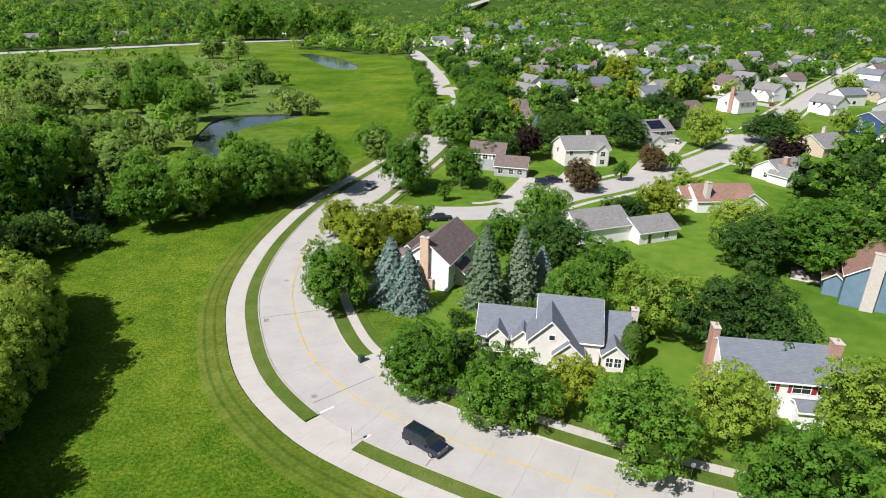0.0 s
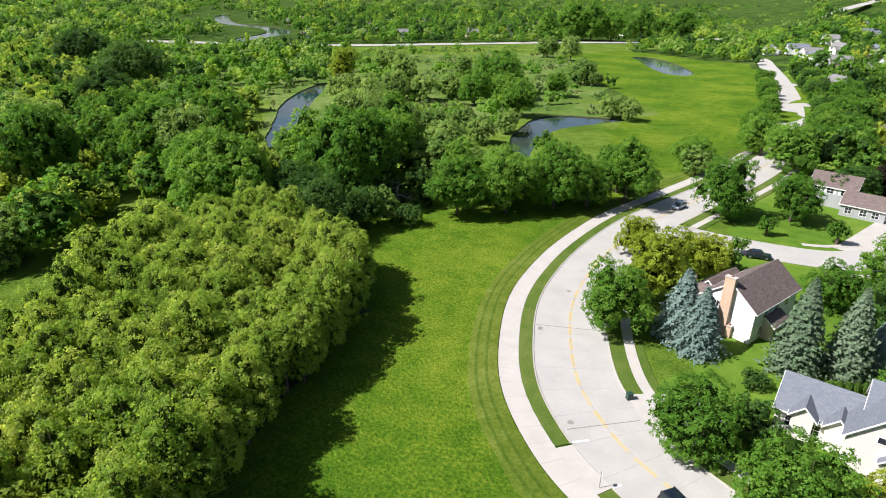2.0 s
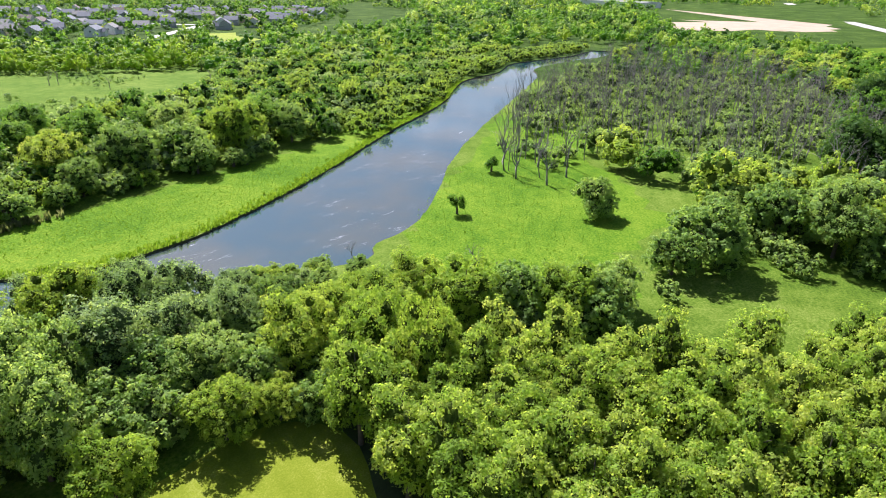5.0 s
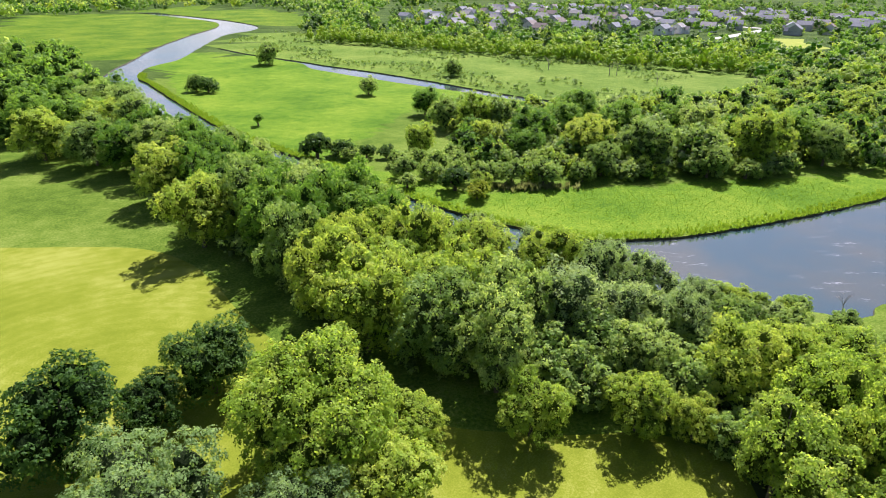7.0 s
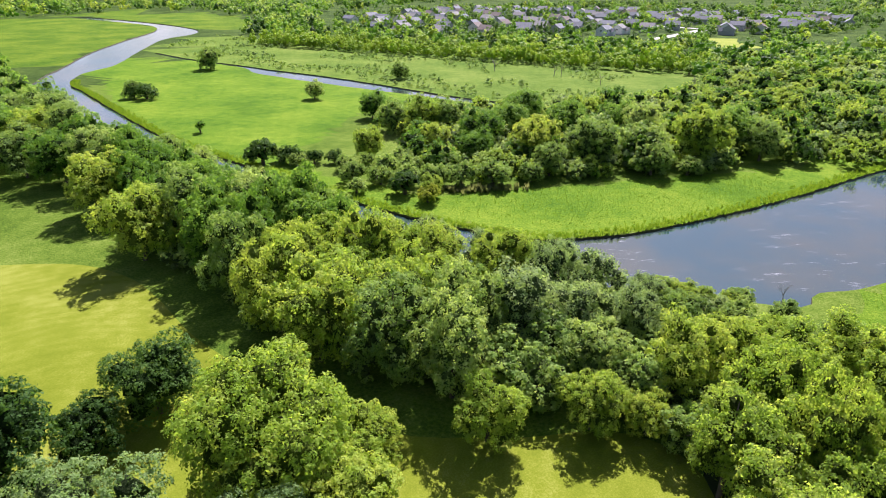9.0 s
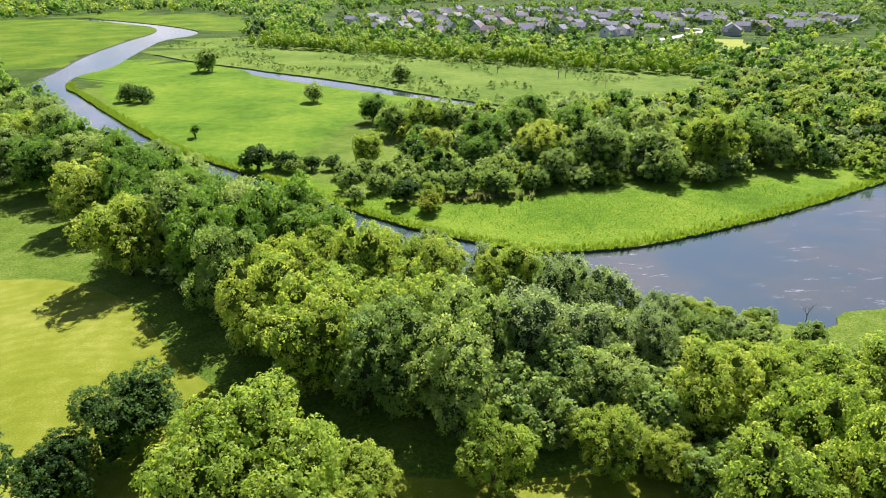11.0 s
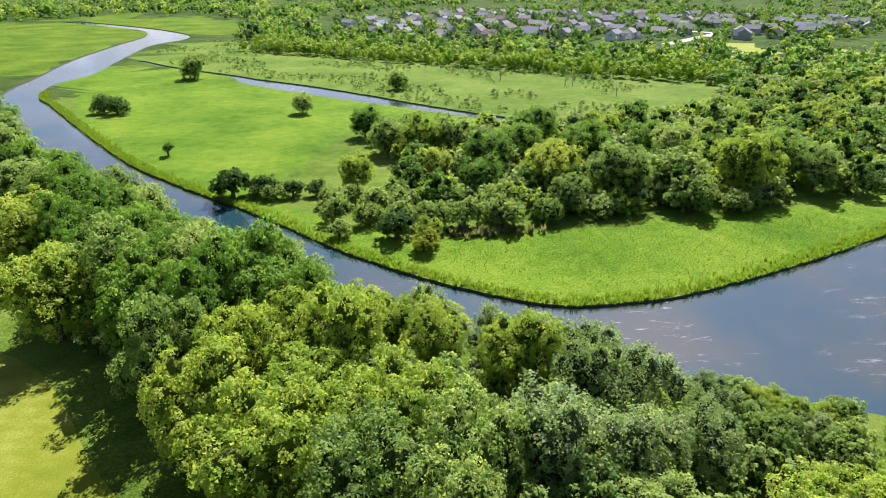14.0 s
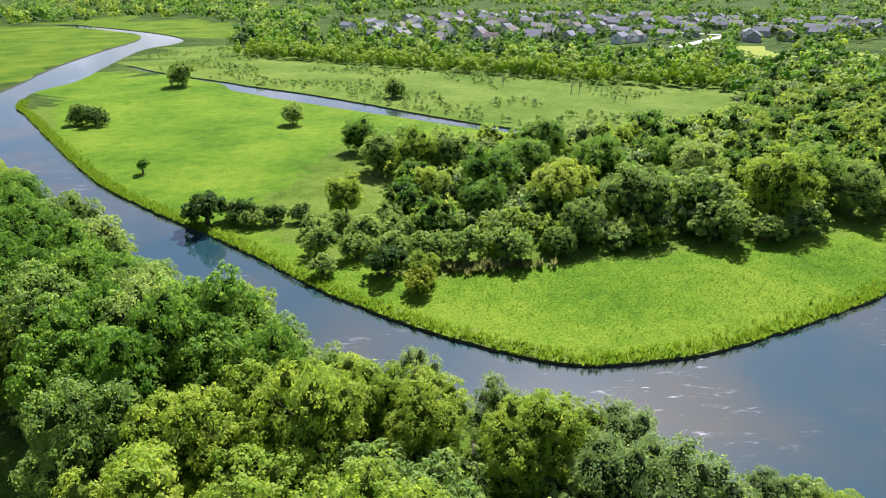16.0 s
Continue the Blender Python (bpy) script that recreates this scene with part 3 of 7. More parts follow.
MARSH_OPEN = [(-60, 265), (-100, 255), (-120, 210), (-160, 200), (-195, 215), (-215, 275), (-260, 330), (-330, 400), (-290, 490), (-200, 560), (-130, 440)]
ROADSIDE = [(-470, 350), (-417, 392), (-344, 450), (-290, 535), (-226, 640), (-171, 709), (-130, 640), (-190, 520), (-260, 430), (-330, 375), (-440, 320)]
SAND_LOT = [(-704, 30), (-930, 100), (-1002, 180), (-888, 249), (-762, 222), (-738, 137)]
WEST_FIELD = [(-536, 152), (-606, 222), (-590, 258), (-500, 245), (-462, 166)]
DEAD_WOOD = [(-146, -14), (-175, -25), (-243, -28), (-312, -20), (-400, 16), (-365, 90), (-252, 88), (-194, 90), (-152, 70), (-162, 48), (-173, 24), (-172, 3), (-153, -6)]


def rise(x, y):
    """Height of the land: level by the river, raised far off and to the north-east to keep sky out of the camera's
    view.
    """
    x, y = np.asarray(x, float), np.asarray(y, float)
    d = np.hypot(x, y)
    ne = np.clip((x + 60) / 80, 0, 1)
    return np.clip(y - 250, 0, 1500) * 0.03 * ne + np.clip(d - 1100, 0, None) * 0.016 * (1 - ne) + np.clip(d - 1300, 0, None) * 0.035 * ne


def lifted(chunk):
    v = np.array(chunk[0], float)
    v[:, 2] += rise(v[:, 0], v[:, 1])
    return (v, *chunk[1:])


# ---------------------------------------------------------------- ground, river bed and banks in one sheet
def ground_sheet():
    rng = np.random.default_rng(3)
    pts, edges, level = [], [], []

    def ring(line, z):
        base = len(pts)
        pts.extend(map(tuple, np.asarray(line)[:, :2]))
        level.extend([z] * len(line))
        edges.extend((base + i, base + (i + 1) % len(line)) for i in range(len(line)))

    beds = []
    for w in WATERS:
        w = np.asarray(w)[:, :2]
        area = 0.5 * np.sum(w[:, 0] * np.roll(w[:, 1], -1) - np.roll(w[:, 0], -1) * w[:, 1])
        closed = np.vstack([w[-1:], w, w[:1]])
        n = sideways(closed)[1:-1] * np.sign(area)
        wob = np.array([noise.noise(Vector((x * 0.35, y * 0.35, 0))) for x, y in w])[:, None]
        wob2 = np.array([noise.noise(Vector((x * 0.08, y * 0.08, 4))) for x, y in w])[:, None]
        top = w - n * (0.25 + 0.5 * wob + 0.5 * wob2)
        bed = top + n * (0.35 + 0.15 * wob)
        ring(top, 0.0)
        ring(bed, -1.5)
        beds.append((top, bed))
    ring(MOWN_LAWN, 0.0)
    fixed = len(pts)
    fine = scattered([(-330, -330), (110, -330), (110, 240), (-330, 240)], 5.0, rng)
    wide = scattered([(-900, -900), (500, -900), (500, 900), (-900, 900)], 34.0, rng)
    wide = wide[~((wide[:, 0] > -330) & (wide[:, 0] < 110) & (wide[:, 1] > -330) & (wide[:, 1] < 240))]
    far = scattered([(-4200, -4200), (4200, -4200), (4200, 4200), (-4200, 4200)], 420.0, rng)
    far = far[(np.abs(far + (200, 0)) > (700, 900)).any(1)]
    free = np.vstack([fine, wide, far, [(-4500, -4500), (4500, -4500), (4500, 4500), (-4500, 4500)]])
    free = free[~near(free, np.array(pts), 0.9)]
    pts.extend(map(tuple, free))
    verts, _, tris, orig, _, _ = delaunay_2d_cdt([Vector(p) for p in pts], edges, [], 0, 1e-4)
    v = np.array([(p.x, p.y) for p in verts])
    z = np.zeros(len(v))
    on_road = np.zeros(len(v), bool)
    for r in ROADS:
        on_road |= near(v, r, 14)
    houses = (v[:, 0] > -6) & (v[:, 1] > 55)
    wet = np.zeros(len(v), bool)
    for top, bed in beds:
        wet |= inside(v, bed)
    for i, o in enumerate(orig):
        first = o[0] if o else -1
        if 0 <= first < fixed:
            z[i] = level[first]
        elif wet[i]:
            z[i] = -1.7
        elif not on_road[i] and not houses[i]:
            z[i] = 0.22 * noise.noise(Vector((v[i, 0] * 0.06, v[i, 1] * 0.06, 0)))
    z += rise(v[:, 0], v[:, 1])
    f = np.array(tris)
    mid = v[f].mean(1)
    slot = np.full(len(f), 4)
    slot[np.hypot(mid[:, 0], mid[:, 1]) > 320] = 10
    slot[(mid[:, 0] > -8) & (mid[:, 1] > 40) & (mid[:, 1] < 900)] = 1
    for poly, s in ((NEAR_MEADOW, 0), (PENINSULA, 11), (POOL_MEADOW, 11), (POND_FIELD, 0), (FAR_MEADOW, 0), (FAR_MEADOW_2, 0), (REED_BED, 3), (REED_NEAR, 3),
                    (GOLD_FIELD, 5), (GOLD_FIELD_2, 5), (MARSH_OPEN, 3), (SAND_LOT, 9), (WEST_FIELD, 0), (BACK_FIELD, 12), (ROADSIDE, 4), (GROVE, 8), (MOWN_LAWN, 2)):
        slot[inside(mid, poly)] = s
    for top, bed in beds:
        slot[inside(mid, top)] = 6
        slot[inside(mid, bed)] = 7
    flip = np.cross(v[f[:, 1]] - v[f[:, 0]], v[f[:, 2]] - v[f[:, 0]]) < 0
    f[flip] = f[flip][:, ::-1]
    chunks_v = np.column_stack([v, z])
    me = np_mesh("ground", [(chunks_v, f, 0)], [MEADOW, LAWN, MOWN, REED, ROUGH, FIELD, SOIL, MUD, SHADED_FLOOR, SAND, SHADED_SCRUB, LUSH, PALE])
    me.polygons.foreach_set("material_index", slot.astype(np.int32))
    return tagged(new("ground", me), "grassy floodplain with meadows, lawns and river banks", "ground", kind="structure")


ground_sheet()


def water_sheet():
    c = [(np.array([(-4400, -4400, -0.42), (4400, -4400, -0.42), (4400, 4400, -0.42), (-4400, 4400, -0.42)], float), np.array([(0, 1, 2, 3)]), 0)]
    return tagged(new("water", np_mesh("water", c, [WATER])), "calm brown river water reflecting the sky", "water", kind="structure")


water_sheet()

# ---------------------------------------------------------------- trees

def ico(level):
    bm = bmesh.new()
    bmesh.ops.create_icosphere(bm, subdivisions=level, radius=1)
    v = np.array([p.co[:] for p in bm.verts])
    f = np.array([[p.index for p in q.verts] for q in bm.faces])
    bm.free()
    return v, f


ICO0, ICO1 = ico(1), ico(2)


def unit(v):
    return v / (np.linalg.norm(v, axis=1)[:, None] + 1e-9)


def cards(rng, centre, normal, size, slim=0.62, fold=0.3):
    """Tilted leaf sprays, one triangle each."""
    n = unit(normal)
    u = unit(np.cross(n, rng.normal(size=n.shape)))
    w = np.cross(n, u)
    s = size[:, None]
    v = np.stack([centre + u * s * 1.1, centre - u * s * 0.5 + w * s * slim * 1.3 - n * s * fold, centre - u * s * 0.5 - w * s * slim * 1.3 - n * s * fold * 0.4], 1).reshape(-1, 3)
    return v, np.arange(len(v)).reshape(-1, 3)


def lobed_crown(rng, R, h, base, lobes, leaves, size, lobe=(0.32, 0.48), core=ICO0, droop=0.0, clump=0.16, per=20, low=-0.75, ragged=0.4):
    """A crown of uneven limbs: cores, mostly coloured dark as inner shade, and over them rounded bunches of leaf
    sprays, each bunch with its own dome, tone and gaps round it.
    """
    hc = h - base
    mid = np.array([0, 0, base + hc * 0.5])
    d = unit(rng.normal(size=(lobes * 4, 3)))
    d = d[d[:, 2] > low][:lobes]
    reach = rng.uniform(0.45, 0.86, (len(d), 1))
    c = mid + d * reach * np.array([R, R, hc * 0.5])
    r = rng.uniform(*lobe, len(d)) * min(R, hc * 0.62)
    c = np.vstack([c, mid])
    r = np.append(r, min(R, hc * 0.5) * 0.6)
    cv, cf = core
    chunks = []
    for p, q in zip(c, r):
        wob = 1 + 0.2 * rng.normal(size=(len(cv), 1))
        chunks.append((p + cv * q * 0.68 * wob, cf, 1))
    count = max(8, leaves // per)
    k = rng.choice(len(c), count * 6, p=r ** 2 / (r ** 2).sum())
    n = unit(rng.normal(size=(len(k), 3)) + 0.5 * unit(c[k] - mid + 1e-3) + (0, 0, 0.4))
    p = c[k] + n * r[k][:, None] * rng.uniform(0.82, 1.2, (len(k), 1))
    inner = np.zeros(len(k), bool)
    for a, b in zip(c, r):
        inner |= ((p - a) ** 2).sum(1) < (0.78 * b) ** 2
    p, n = p[~inner], n[~inner]
    rc = R * clump * rng.uniform(0.65, 1.4, len(p))
    chosen = []
    for i in range(len(p)):
        if len(chosen) < count and (not chosen or (((p[chosen] - p[i]) ** 2).sum(1) > (1.3 * rc[i]) ** 2).all()):
            chosen.append(i)
    p, n, rc = p[chosen], n[chosen], rc[chosen]
    g = np.sort(rng.choice(len(p), leaves, p=rc ** 2 / (rc ** 2).sum()))
    up = unit(n * 0.7 + (0, 0, 0.75))[g]
    away = unit(rng.normal(size=(len(g), 3)) + up * 1.3)
    pos = p[g] + away * (rc[g] * rng.uniform(0.58, 1.14, len(g)))[:, None] * (1.0, 1.0, 0.95)
    if droop:
        pos = pos - np.array([0, 0, 1]) * (rng.uniform(0, droop, (len(pos), 1)))
    face = away + up * 0.25 + rng.normal(size=pos.shape) * ragged
    v, f = cards(rng, pos, face, rng.uniform(0.6, 1.4, len(pos)) * size)
    v[:, 2] = np.maximum(v[:, 2], 0.05)
    tone = rng.uniform(0, 1, len(p))[g]
    chunks.append((v, f, 0, np.repeat(tone, 3)))
    return chunks


def woody(rng, h, r, reach, limbs=5, base=0.3):
    """A tapered trunk with limbs."""
    lean = rng.normal(size=2) * 0.03 * h
    chunks = [tube([(0, 0, -0.1), (lean[0] * 0.3, lean[1] * 0.3, h * 0.3), (lean[0] * 0.7, lean[1] * 0.7, h * 0.6), (*lean, h * 0.86)], [r * 1.35, r, r * 0.65, r * 0.15], 7)]
    for i in range(limbs):
        a, z0 = rng.uniform(0, 2 * math.pi), h * rng.uniform(base, 0.6)
        o = np.array([math.cos(a), math.sin(a)])
        chunks.append(tube([(*(lean * z0 / h), z0), (*(o * reach * 0.35 + lean * z0 / h), z0 + h * 0.12), (*(o * reach * 0.7), z0 + h * 0.2)], [r * 0.5, r * 0.32, r * 0.08], 5))
    return chunks


def bare_tree(rng, h, spread, depth=4, r=0.22):
    """A leafless tree of forking limbs."""
    chunks = []

    def grow(p, d, length, rad, level):
        q = p + d * length + Vector(rng.normal(size=3)) * length * 0.05
        m = (p + q) / 2 + Vector(rng.normal(size=3)) * length * 0.06
        chunks.append(tube([p, m, q], [rad, rad * 0.82, rad * 0.6], 5) if level < 2 else tube([p, q], [rad, rad * 0.55], 3))
        if level < depth:
            for _ in range(3 if level < 2 else 2):
                e = (d + Vector(rng.normal(size=3)) * spread + Vector((0, 0, 0.12))).normalized()
                grow(m.lerp(q, rng.uniform(0.3, 1.0)), e, length * rng.uniform(0.55, 0.78), rad * 0.52, level + 1)

    grow(Vector((0, 0, -0.1)), Vector((0, 0, 1)), h * 0.36, r, 0)
    return chunks


def spruce_crown(rng, R, h, tiers, leaves, size):
    """Drooping tiers of needle sprays round a cone."""
    t = np.sort(rng.uniform(0, 1, leaves)) ** 0.85
    tier = np.floor(t * tiers) / tiers
    saw = 1 - (t * tiers - np.floor(t * tiers))
    z = 0.25 + t * (h - 0.3)
    rad = R * (1 - t) ** 0.8 * (0.66 + 0.46 * saw)
    a = rng.uniform(0, 2 * math.pi, leaves)
    lump = 1 + 0.16 * np.sin(a * 9 + tier * 60) + 0.08 * np.sin(a * 17 + tier * 35)
    rad = rad * lump * rng.uniform(0.74, 1.05, leaves) + 0.06
    p = np.column_stack([np.cos(a) * rad, np.sin(a) * rad, z - rad * 0.10])
    n = np.column_stack([np.cos(a), np.sin(a), np.full(leaves, 0.75)]) + rng.normal(size=(leaves, 3)) * 0.4
    v, f = cards(rng, p, n, rng.uniform(0.7, 1.3, leaves) * size, 0.4, 0.35)
    ring = 14
    cone_v, cone_f = [], []
    for i in range(tiers + 1):
        for k in range(ring):
            w = (1 - i / tiers) ** 0.9 * R * 0.66 * (1 + 0.15 * math.sin(k * 5 + i * 3))
            cone_v.append((math.cos(2 * math.pi * k / ring) * w, math.sin(2 * math.pi * k / ring) * w, 0.3 + i / tiers * (h - 0.6)))
    for i in range(tiers):
        for k in range(ring):
            cone_f.append((i * ring + k, i * ring + (k + 1) % ring, (i + 1) * ring + (k + 1) % ring, (i + 1) * ring + k))
    return [(v, f, 0), (np.array(cone_v), np.array(cone_f), 0)]


def column_crown(rng, R, h, leaves, size):
    a, t = rng.uniform(0, 2 * math.pi, leaves), rng.uniform(0, 1, leaves)
    rad = R * np.minimum(1, 3.2 * (1 - t) + 0.12) ** 0.6 * np.minimum(1, 0.75 + t * 2) * rng.uniform(0.9, 1.06, leaves)
    p = np.column_stack([np.cos(a) * rad, np.sin(a) * rad, 0.05 + t * h])
    n = np.column_stack([np.cos(a), np.sin(a), 0.3 + t * 0.5]) + rng.normal(size=(leaves, 3)) * 0.4
    v, f = cards(rng, p, n, rng.uniform(0.7, 1.3, leaves) * size)
    v[:, 2] = np.maximum(v[:, 2], 0.03)
    cv, cf = ICO1
    core = cv * np.array([R * 0.9, R * 0.9, h * 0.48]) + (0, 0, h * 0.5)
    return [(v, f, 0), (core, cf, 0)]


class Kind:
    """A kind of tree: a few trunk and crown meshes, made once, for trees of unit crown radius R and height h."""

    def __init__(self, name, mat, R, h, build, variants=3, wood=BARK, seed=1):
        self.name, self.R, self.h, self.meshes = name, R, h, []
        for i in range(variants):
            rng = np.random.default_rng(seed * 100 + i)
            trunk, crown = build(rng)
            t = np_mesh("trunk", trunk, [wood], True) if trunk else None
            c = np_mesh("crown", crown, [mat, SHADED_CORE[mat.name]]) if crown else None
            self.meshes.append((t, c))
        self.count = 0

    def plant(self, x, y, r, rng, label, group, name=None, tall=1.0, z=0.0, category="tree"):
        s = r / self.R
        t, c = self.meshes[self.count % len(self.meshes)]
        self.count += 1
        base = new(name or self.name, None)
        base.empty_display_size = 0.3
        base.matrix_world = Matrix.LocRotScale((x, y, z + float(rise(x, y))), Euler((0, 0, rng.uniform(0, 6.28))), (s, s, s * tall))
        if t:
            part("trunk", t, None, base)
        if c:
            part("crown", c, None, base)
        return tagged(base, label, category, group)


def broad(R=5.0, h=11.5, base=1.6, lobes=22, leaves=1900, size=0.36, **more):
    return lambda rng: (woody(rng, h, 0.24, R), lobed_crown(rng, R, h, base, lobes, leaves, size, **more))


MAPLE = Kind("maple_tree", LEAF_MAPLE, 5.0, 9.6, broad(5.0, 9.6, 0.9, 20, 8800, 0.165), seed=1)
DARK_TREE = Kind("shade_tree", LEAF_DARK, 5.0, 9.0, broad(5.0, 9.0, 0.5, 24, 8800, 0.16, lobe=(0.28, 0.4)), 2, seed=2)
ASH = Kind("ash_tree", LEAF_LIGHT, 5.0, 9.8, broad(5.0, 9.8, 0.9, 22, 10400, 0.145, lobe=(0.26, 0.42)), 3, seed=3)
LINDEN = Kind("linden_tree", LEAF_YELLOW, 4.0, 9.0, broad(4.0, 9.0, 0.6, 18, 7000, 0.17), 2, seed=4)
PURPLE = Kind("purple_maple", LEAF_PURPLE, 4.5, 9.0, broad(4.5, 9.0, 0.6, 20, 5500, 0.2), 1, seed=5)
RUST_TREE = Kind("bronze_tree", LEAF_RUST, 4.5, 7.0, broad(4.5, 7.0, 0.2, 20, 5000, 0.2), 1, seed=6)
GROVE_TREE = Kind("grove_tree", LEAF_GROVE, 3.3, 9.8, broad(3.3, 9.8, 0.4, 26, 5600, 0.135, lobe=(0.24, 0.38), clump=0.2), 4, seed=7)
COTTONWOOD = Kind("cottonwood_tree", LEAF_MAPLE, 6.0, 13.0, broad(6.0, 13.0, 0.4, 28, 9500, 0.21, lobe=(0.20, 0.34)), 3, seed=8)
RIVER_TREE = Kind("box_elder_tree", LEAF_LIGHT, 5.0, 10.5, broad(5.0, 10.5, 0.2, 26, 11200, 0.14, lobe=(0.20, 0.36)), 3, seed=9)
RIVER_GREY = Kind("hackberry_tree", LEAF_SCRUB, 5.0, 10.5, broad(5.0, 10.5, 0.2, 26, 11200, 0.14, lobe=(0.20, 0.36)), 2, seed=35)
RIVER_DEEP = Kind("river_maple_tree", LEAF_MAPLE, 5.0, 10.5, broad(5.0, 10.5, 0.2, 26, 11200, 0.14, lobe=(0.20, 0.36)), 2, seed=36)
COTTON_PALE = Kind("cottonwood_tree", LEAF_SCRUB, 6.0, 13.0, broad(6.0, 13.0, 0.4, 28, 11200, 0.16, lobe=(0.20, 0.34)), 2, seed=37)
WILLOW = Kind("willow_tree", LEAF_WILLOW, 4.5, 8.5, broad(4.5, 8.5, 0.2, 26, 9600, 0.125, lobe=(0.20, 0.34), droop=0.8), 3, seed=10)
SCRUB_TREE = Kind("scrub_tree", LEAF_SCRUB, 4.5, 7.8, broad(4.5, 7.8, 0.0, 24, 5500, 0.2, lobe=(0.20, 0.38)), 3, seed=11)
BUSH = Kind("bush", LEAF_SCRUB, 2.5, 3.4, broad(2.5, 3.4, 0.0, 14, 2600, 0.14, low=-0.2), 3, seed=12)
DARK_BUSH = Kind("dark_bush", LEAF_DARK, 2.5, 3.3, broad(2.5, 3.3, 0.0, 14, 2600, 0.14, low=-0.2), 2, seed=13)
LIGHT_BUSH = Kind("light_bush", LEAF_YELLOW, 2.5, 4.0, broad(2.5, 4.0, 0.0, 14, 2600, 0.14, low=-0.2), 1, seed=14)
YOUNG_TREE = Kind("young_tree", LEAF_MAPLE, 1.8, 4.4, broad(1.8, 4.4, 0.8, 12, 1800, 0.13), 2, seed=15)
AIRY_TREE = Kind("honey_locust_tree", LEAF_LIGHT, 5.0, 8.5, broad(5.0, 8.5, 1.6, 26, 5000, 0.17, lobe=(0.14, 0.24)), 2, seed=16)
BIG_ASH = Kind("spreading_ash_tree", LEAF_LIGHT, 7.0, 11.5, broad(7.0, 11.5, 0.4, 34, 28800, 0.13, lobe=(0.2, 0.34), clump=0.115), 2, seed=31)
BIG_DARK = Kind("spreading_shade_tree", LEAF_DARK, 8.5, 13.0, broad(8.5, 13.0, 0.6, 36, 19200, 0.175, lobe=(0.2, 0.34), clump=0.115), 2, seed=32)
BIG_PALE = Kind("spreading_pale_tree", LEAF_WILLOW, 7.0, 11.0, broad(7.0, 11.0, 0.4, 34, 25600, 0.125, lobe=(0.2, 0.34), clump=0.115), 1, seed=33)
BIG_MAPLE = Kind("spreading_maple_tree", LEAF_MAPLE, 7.0, 12.5, broad(7.0, 12.5, 0.6, 34, 16000, 0.2, lobe=(0.2, 0.34), clump=0.115), 2, seed=34)
SPRUCE_BLUE = Kind("blue_spruce", NEEDLE_BLUE, 3.0, 10.0, lambda rng: ([tube([(0, 0, -0.1), (0, 0, 9.7)], [0.22, 0.03])], spruce_crown(rng, 3.0, 10.0, 13, 6500, 0.26)), 2, seed=17)
SPRUCE = Kind("spruce_tree", NEEDLE_GREEN, 3.0, 13.0, lambda rng: ([tube([(0, 0, -0.1), (0, 0, 12.6)], [0.25, 0.03])], spruce_crown(rng, 3.0, 13.0, 16, 7000, 0.28)), 2, seed=18)
CEDAR = Kind("arborvitae", NEEDLE_DARK, 1.0, 5.0, lambda rng: ([tube([(0, 0, -0.1), (0, 0, 2)], [0.1, 0.05])], column_crown(rng, 1.0, 5.0, 900, 0.16)), 2, seed=19)
DEAD_TREE = Kind("dead_tree", None, 4.0, 9.0, lambda rng: (bare_tree(rng, 9.0, 0.42, 5), None), 4, DEADWOOD, seed=20)
DEAD_WIDE = Kind("dead_tree", None, 5.0, 8.0, lambda rng: (bare_tree(rng, 9.0, 0.8, 5, 0.3), None), 1, DEADWOOD, seed=21)

rng = np.random.default_rng(11)


def plant_all(kind, rows, label, group, tall=1.0, category="tree"):
    for i, (x, y, r) in enumerate(rows):
        (kind[i % len(kind)] if isinstance(kind, tuple) else kind).plant(x, y, r, rng, label, group, tall=tall * rng.uniform(0.92, 1.1), category=category)


def plant_to_height(kind, rows, label, group, category="tree"):
    """Trees from (x, y, crown radius, height)."""
    for i, (x, y, r, tree_h) in enumerate(rows):
        k = kind[i % len(kind)] if isinstance(kind, tuple) else kind
        k.plant(x, y, r, rng, label, group, tall=tree_h / (k.h * r / k.R), category=category)


# street and garden trees
STREET = "trees along the street"
GARDEN = "garden trees"
plant_all(MAPLE, [(20, 56, 5.3), (33, 46.5, 5.6), (7, 63, 4.8), (-3, 69, 4.4), (-18, 89, 4.9), (11, 117, 4.1), (20, 127, 4.9), (20, 88, 4.9), (27, 101, 4.4),
                  (3, 161, 4.9), (-11, 156, 6.2), (-23, 193, 5.2), (0, 209, 7.0), (-8, 228, 6.6)], "leafy green maple beside the kerb", STREET)
plant_all(BIG_DARK, [(41, 78, 8.6), (36, 204, 9.5), (116, 230, 9.0), (16, 257, 8.5), (86, 259, 10.0)], "broad dark green maple over a lawn", GARDEN, 0.86)
plant_all(DARK_TREE, [(20, 109, 5.9), (15, 186, 6.3), (57, 111, 6.8), (60, 216, 7.5), (107, 162, 7.0), (39, 135, 4.5)],
          "broad dark green shade tree on a lawn", GARDEN, 0.8)
plant_all(BIG_MAPLE, [(67, 109, 9.0), (74, 122, 7.0)], "large spreading maple on a lawn", GARDEN, 0.85)
plant_all(ASH, [(32, 61, 4.5), (46, 59, 5.5), (31, 85, 5.6), (58, 123, 5.5), (88, 219, 6.5)], "light green ash tree on a lawn", GARDEN)
plant_all(LINDEN, [(-15, 104, 4.8), (-10, 117, 4.3), (-22, 121, 3.1), (48, 137, 4.2), (89, 348, 8.0), (14.6, 65.3, 3.3)], "yellow-green linden tree by the street", GARDEN)
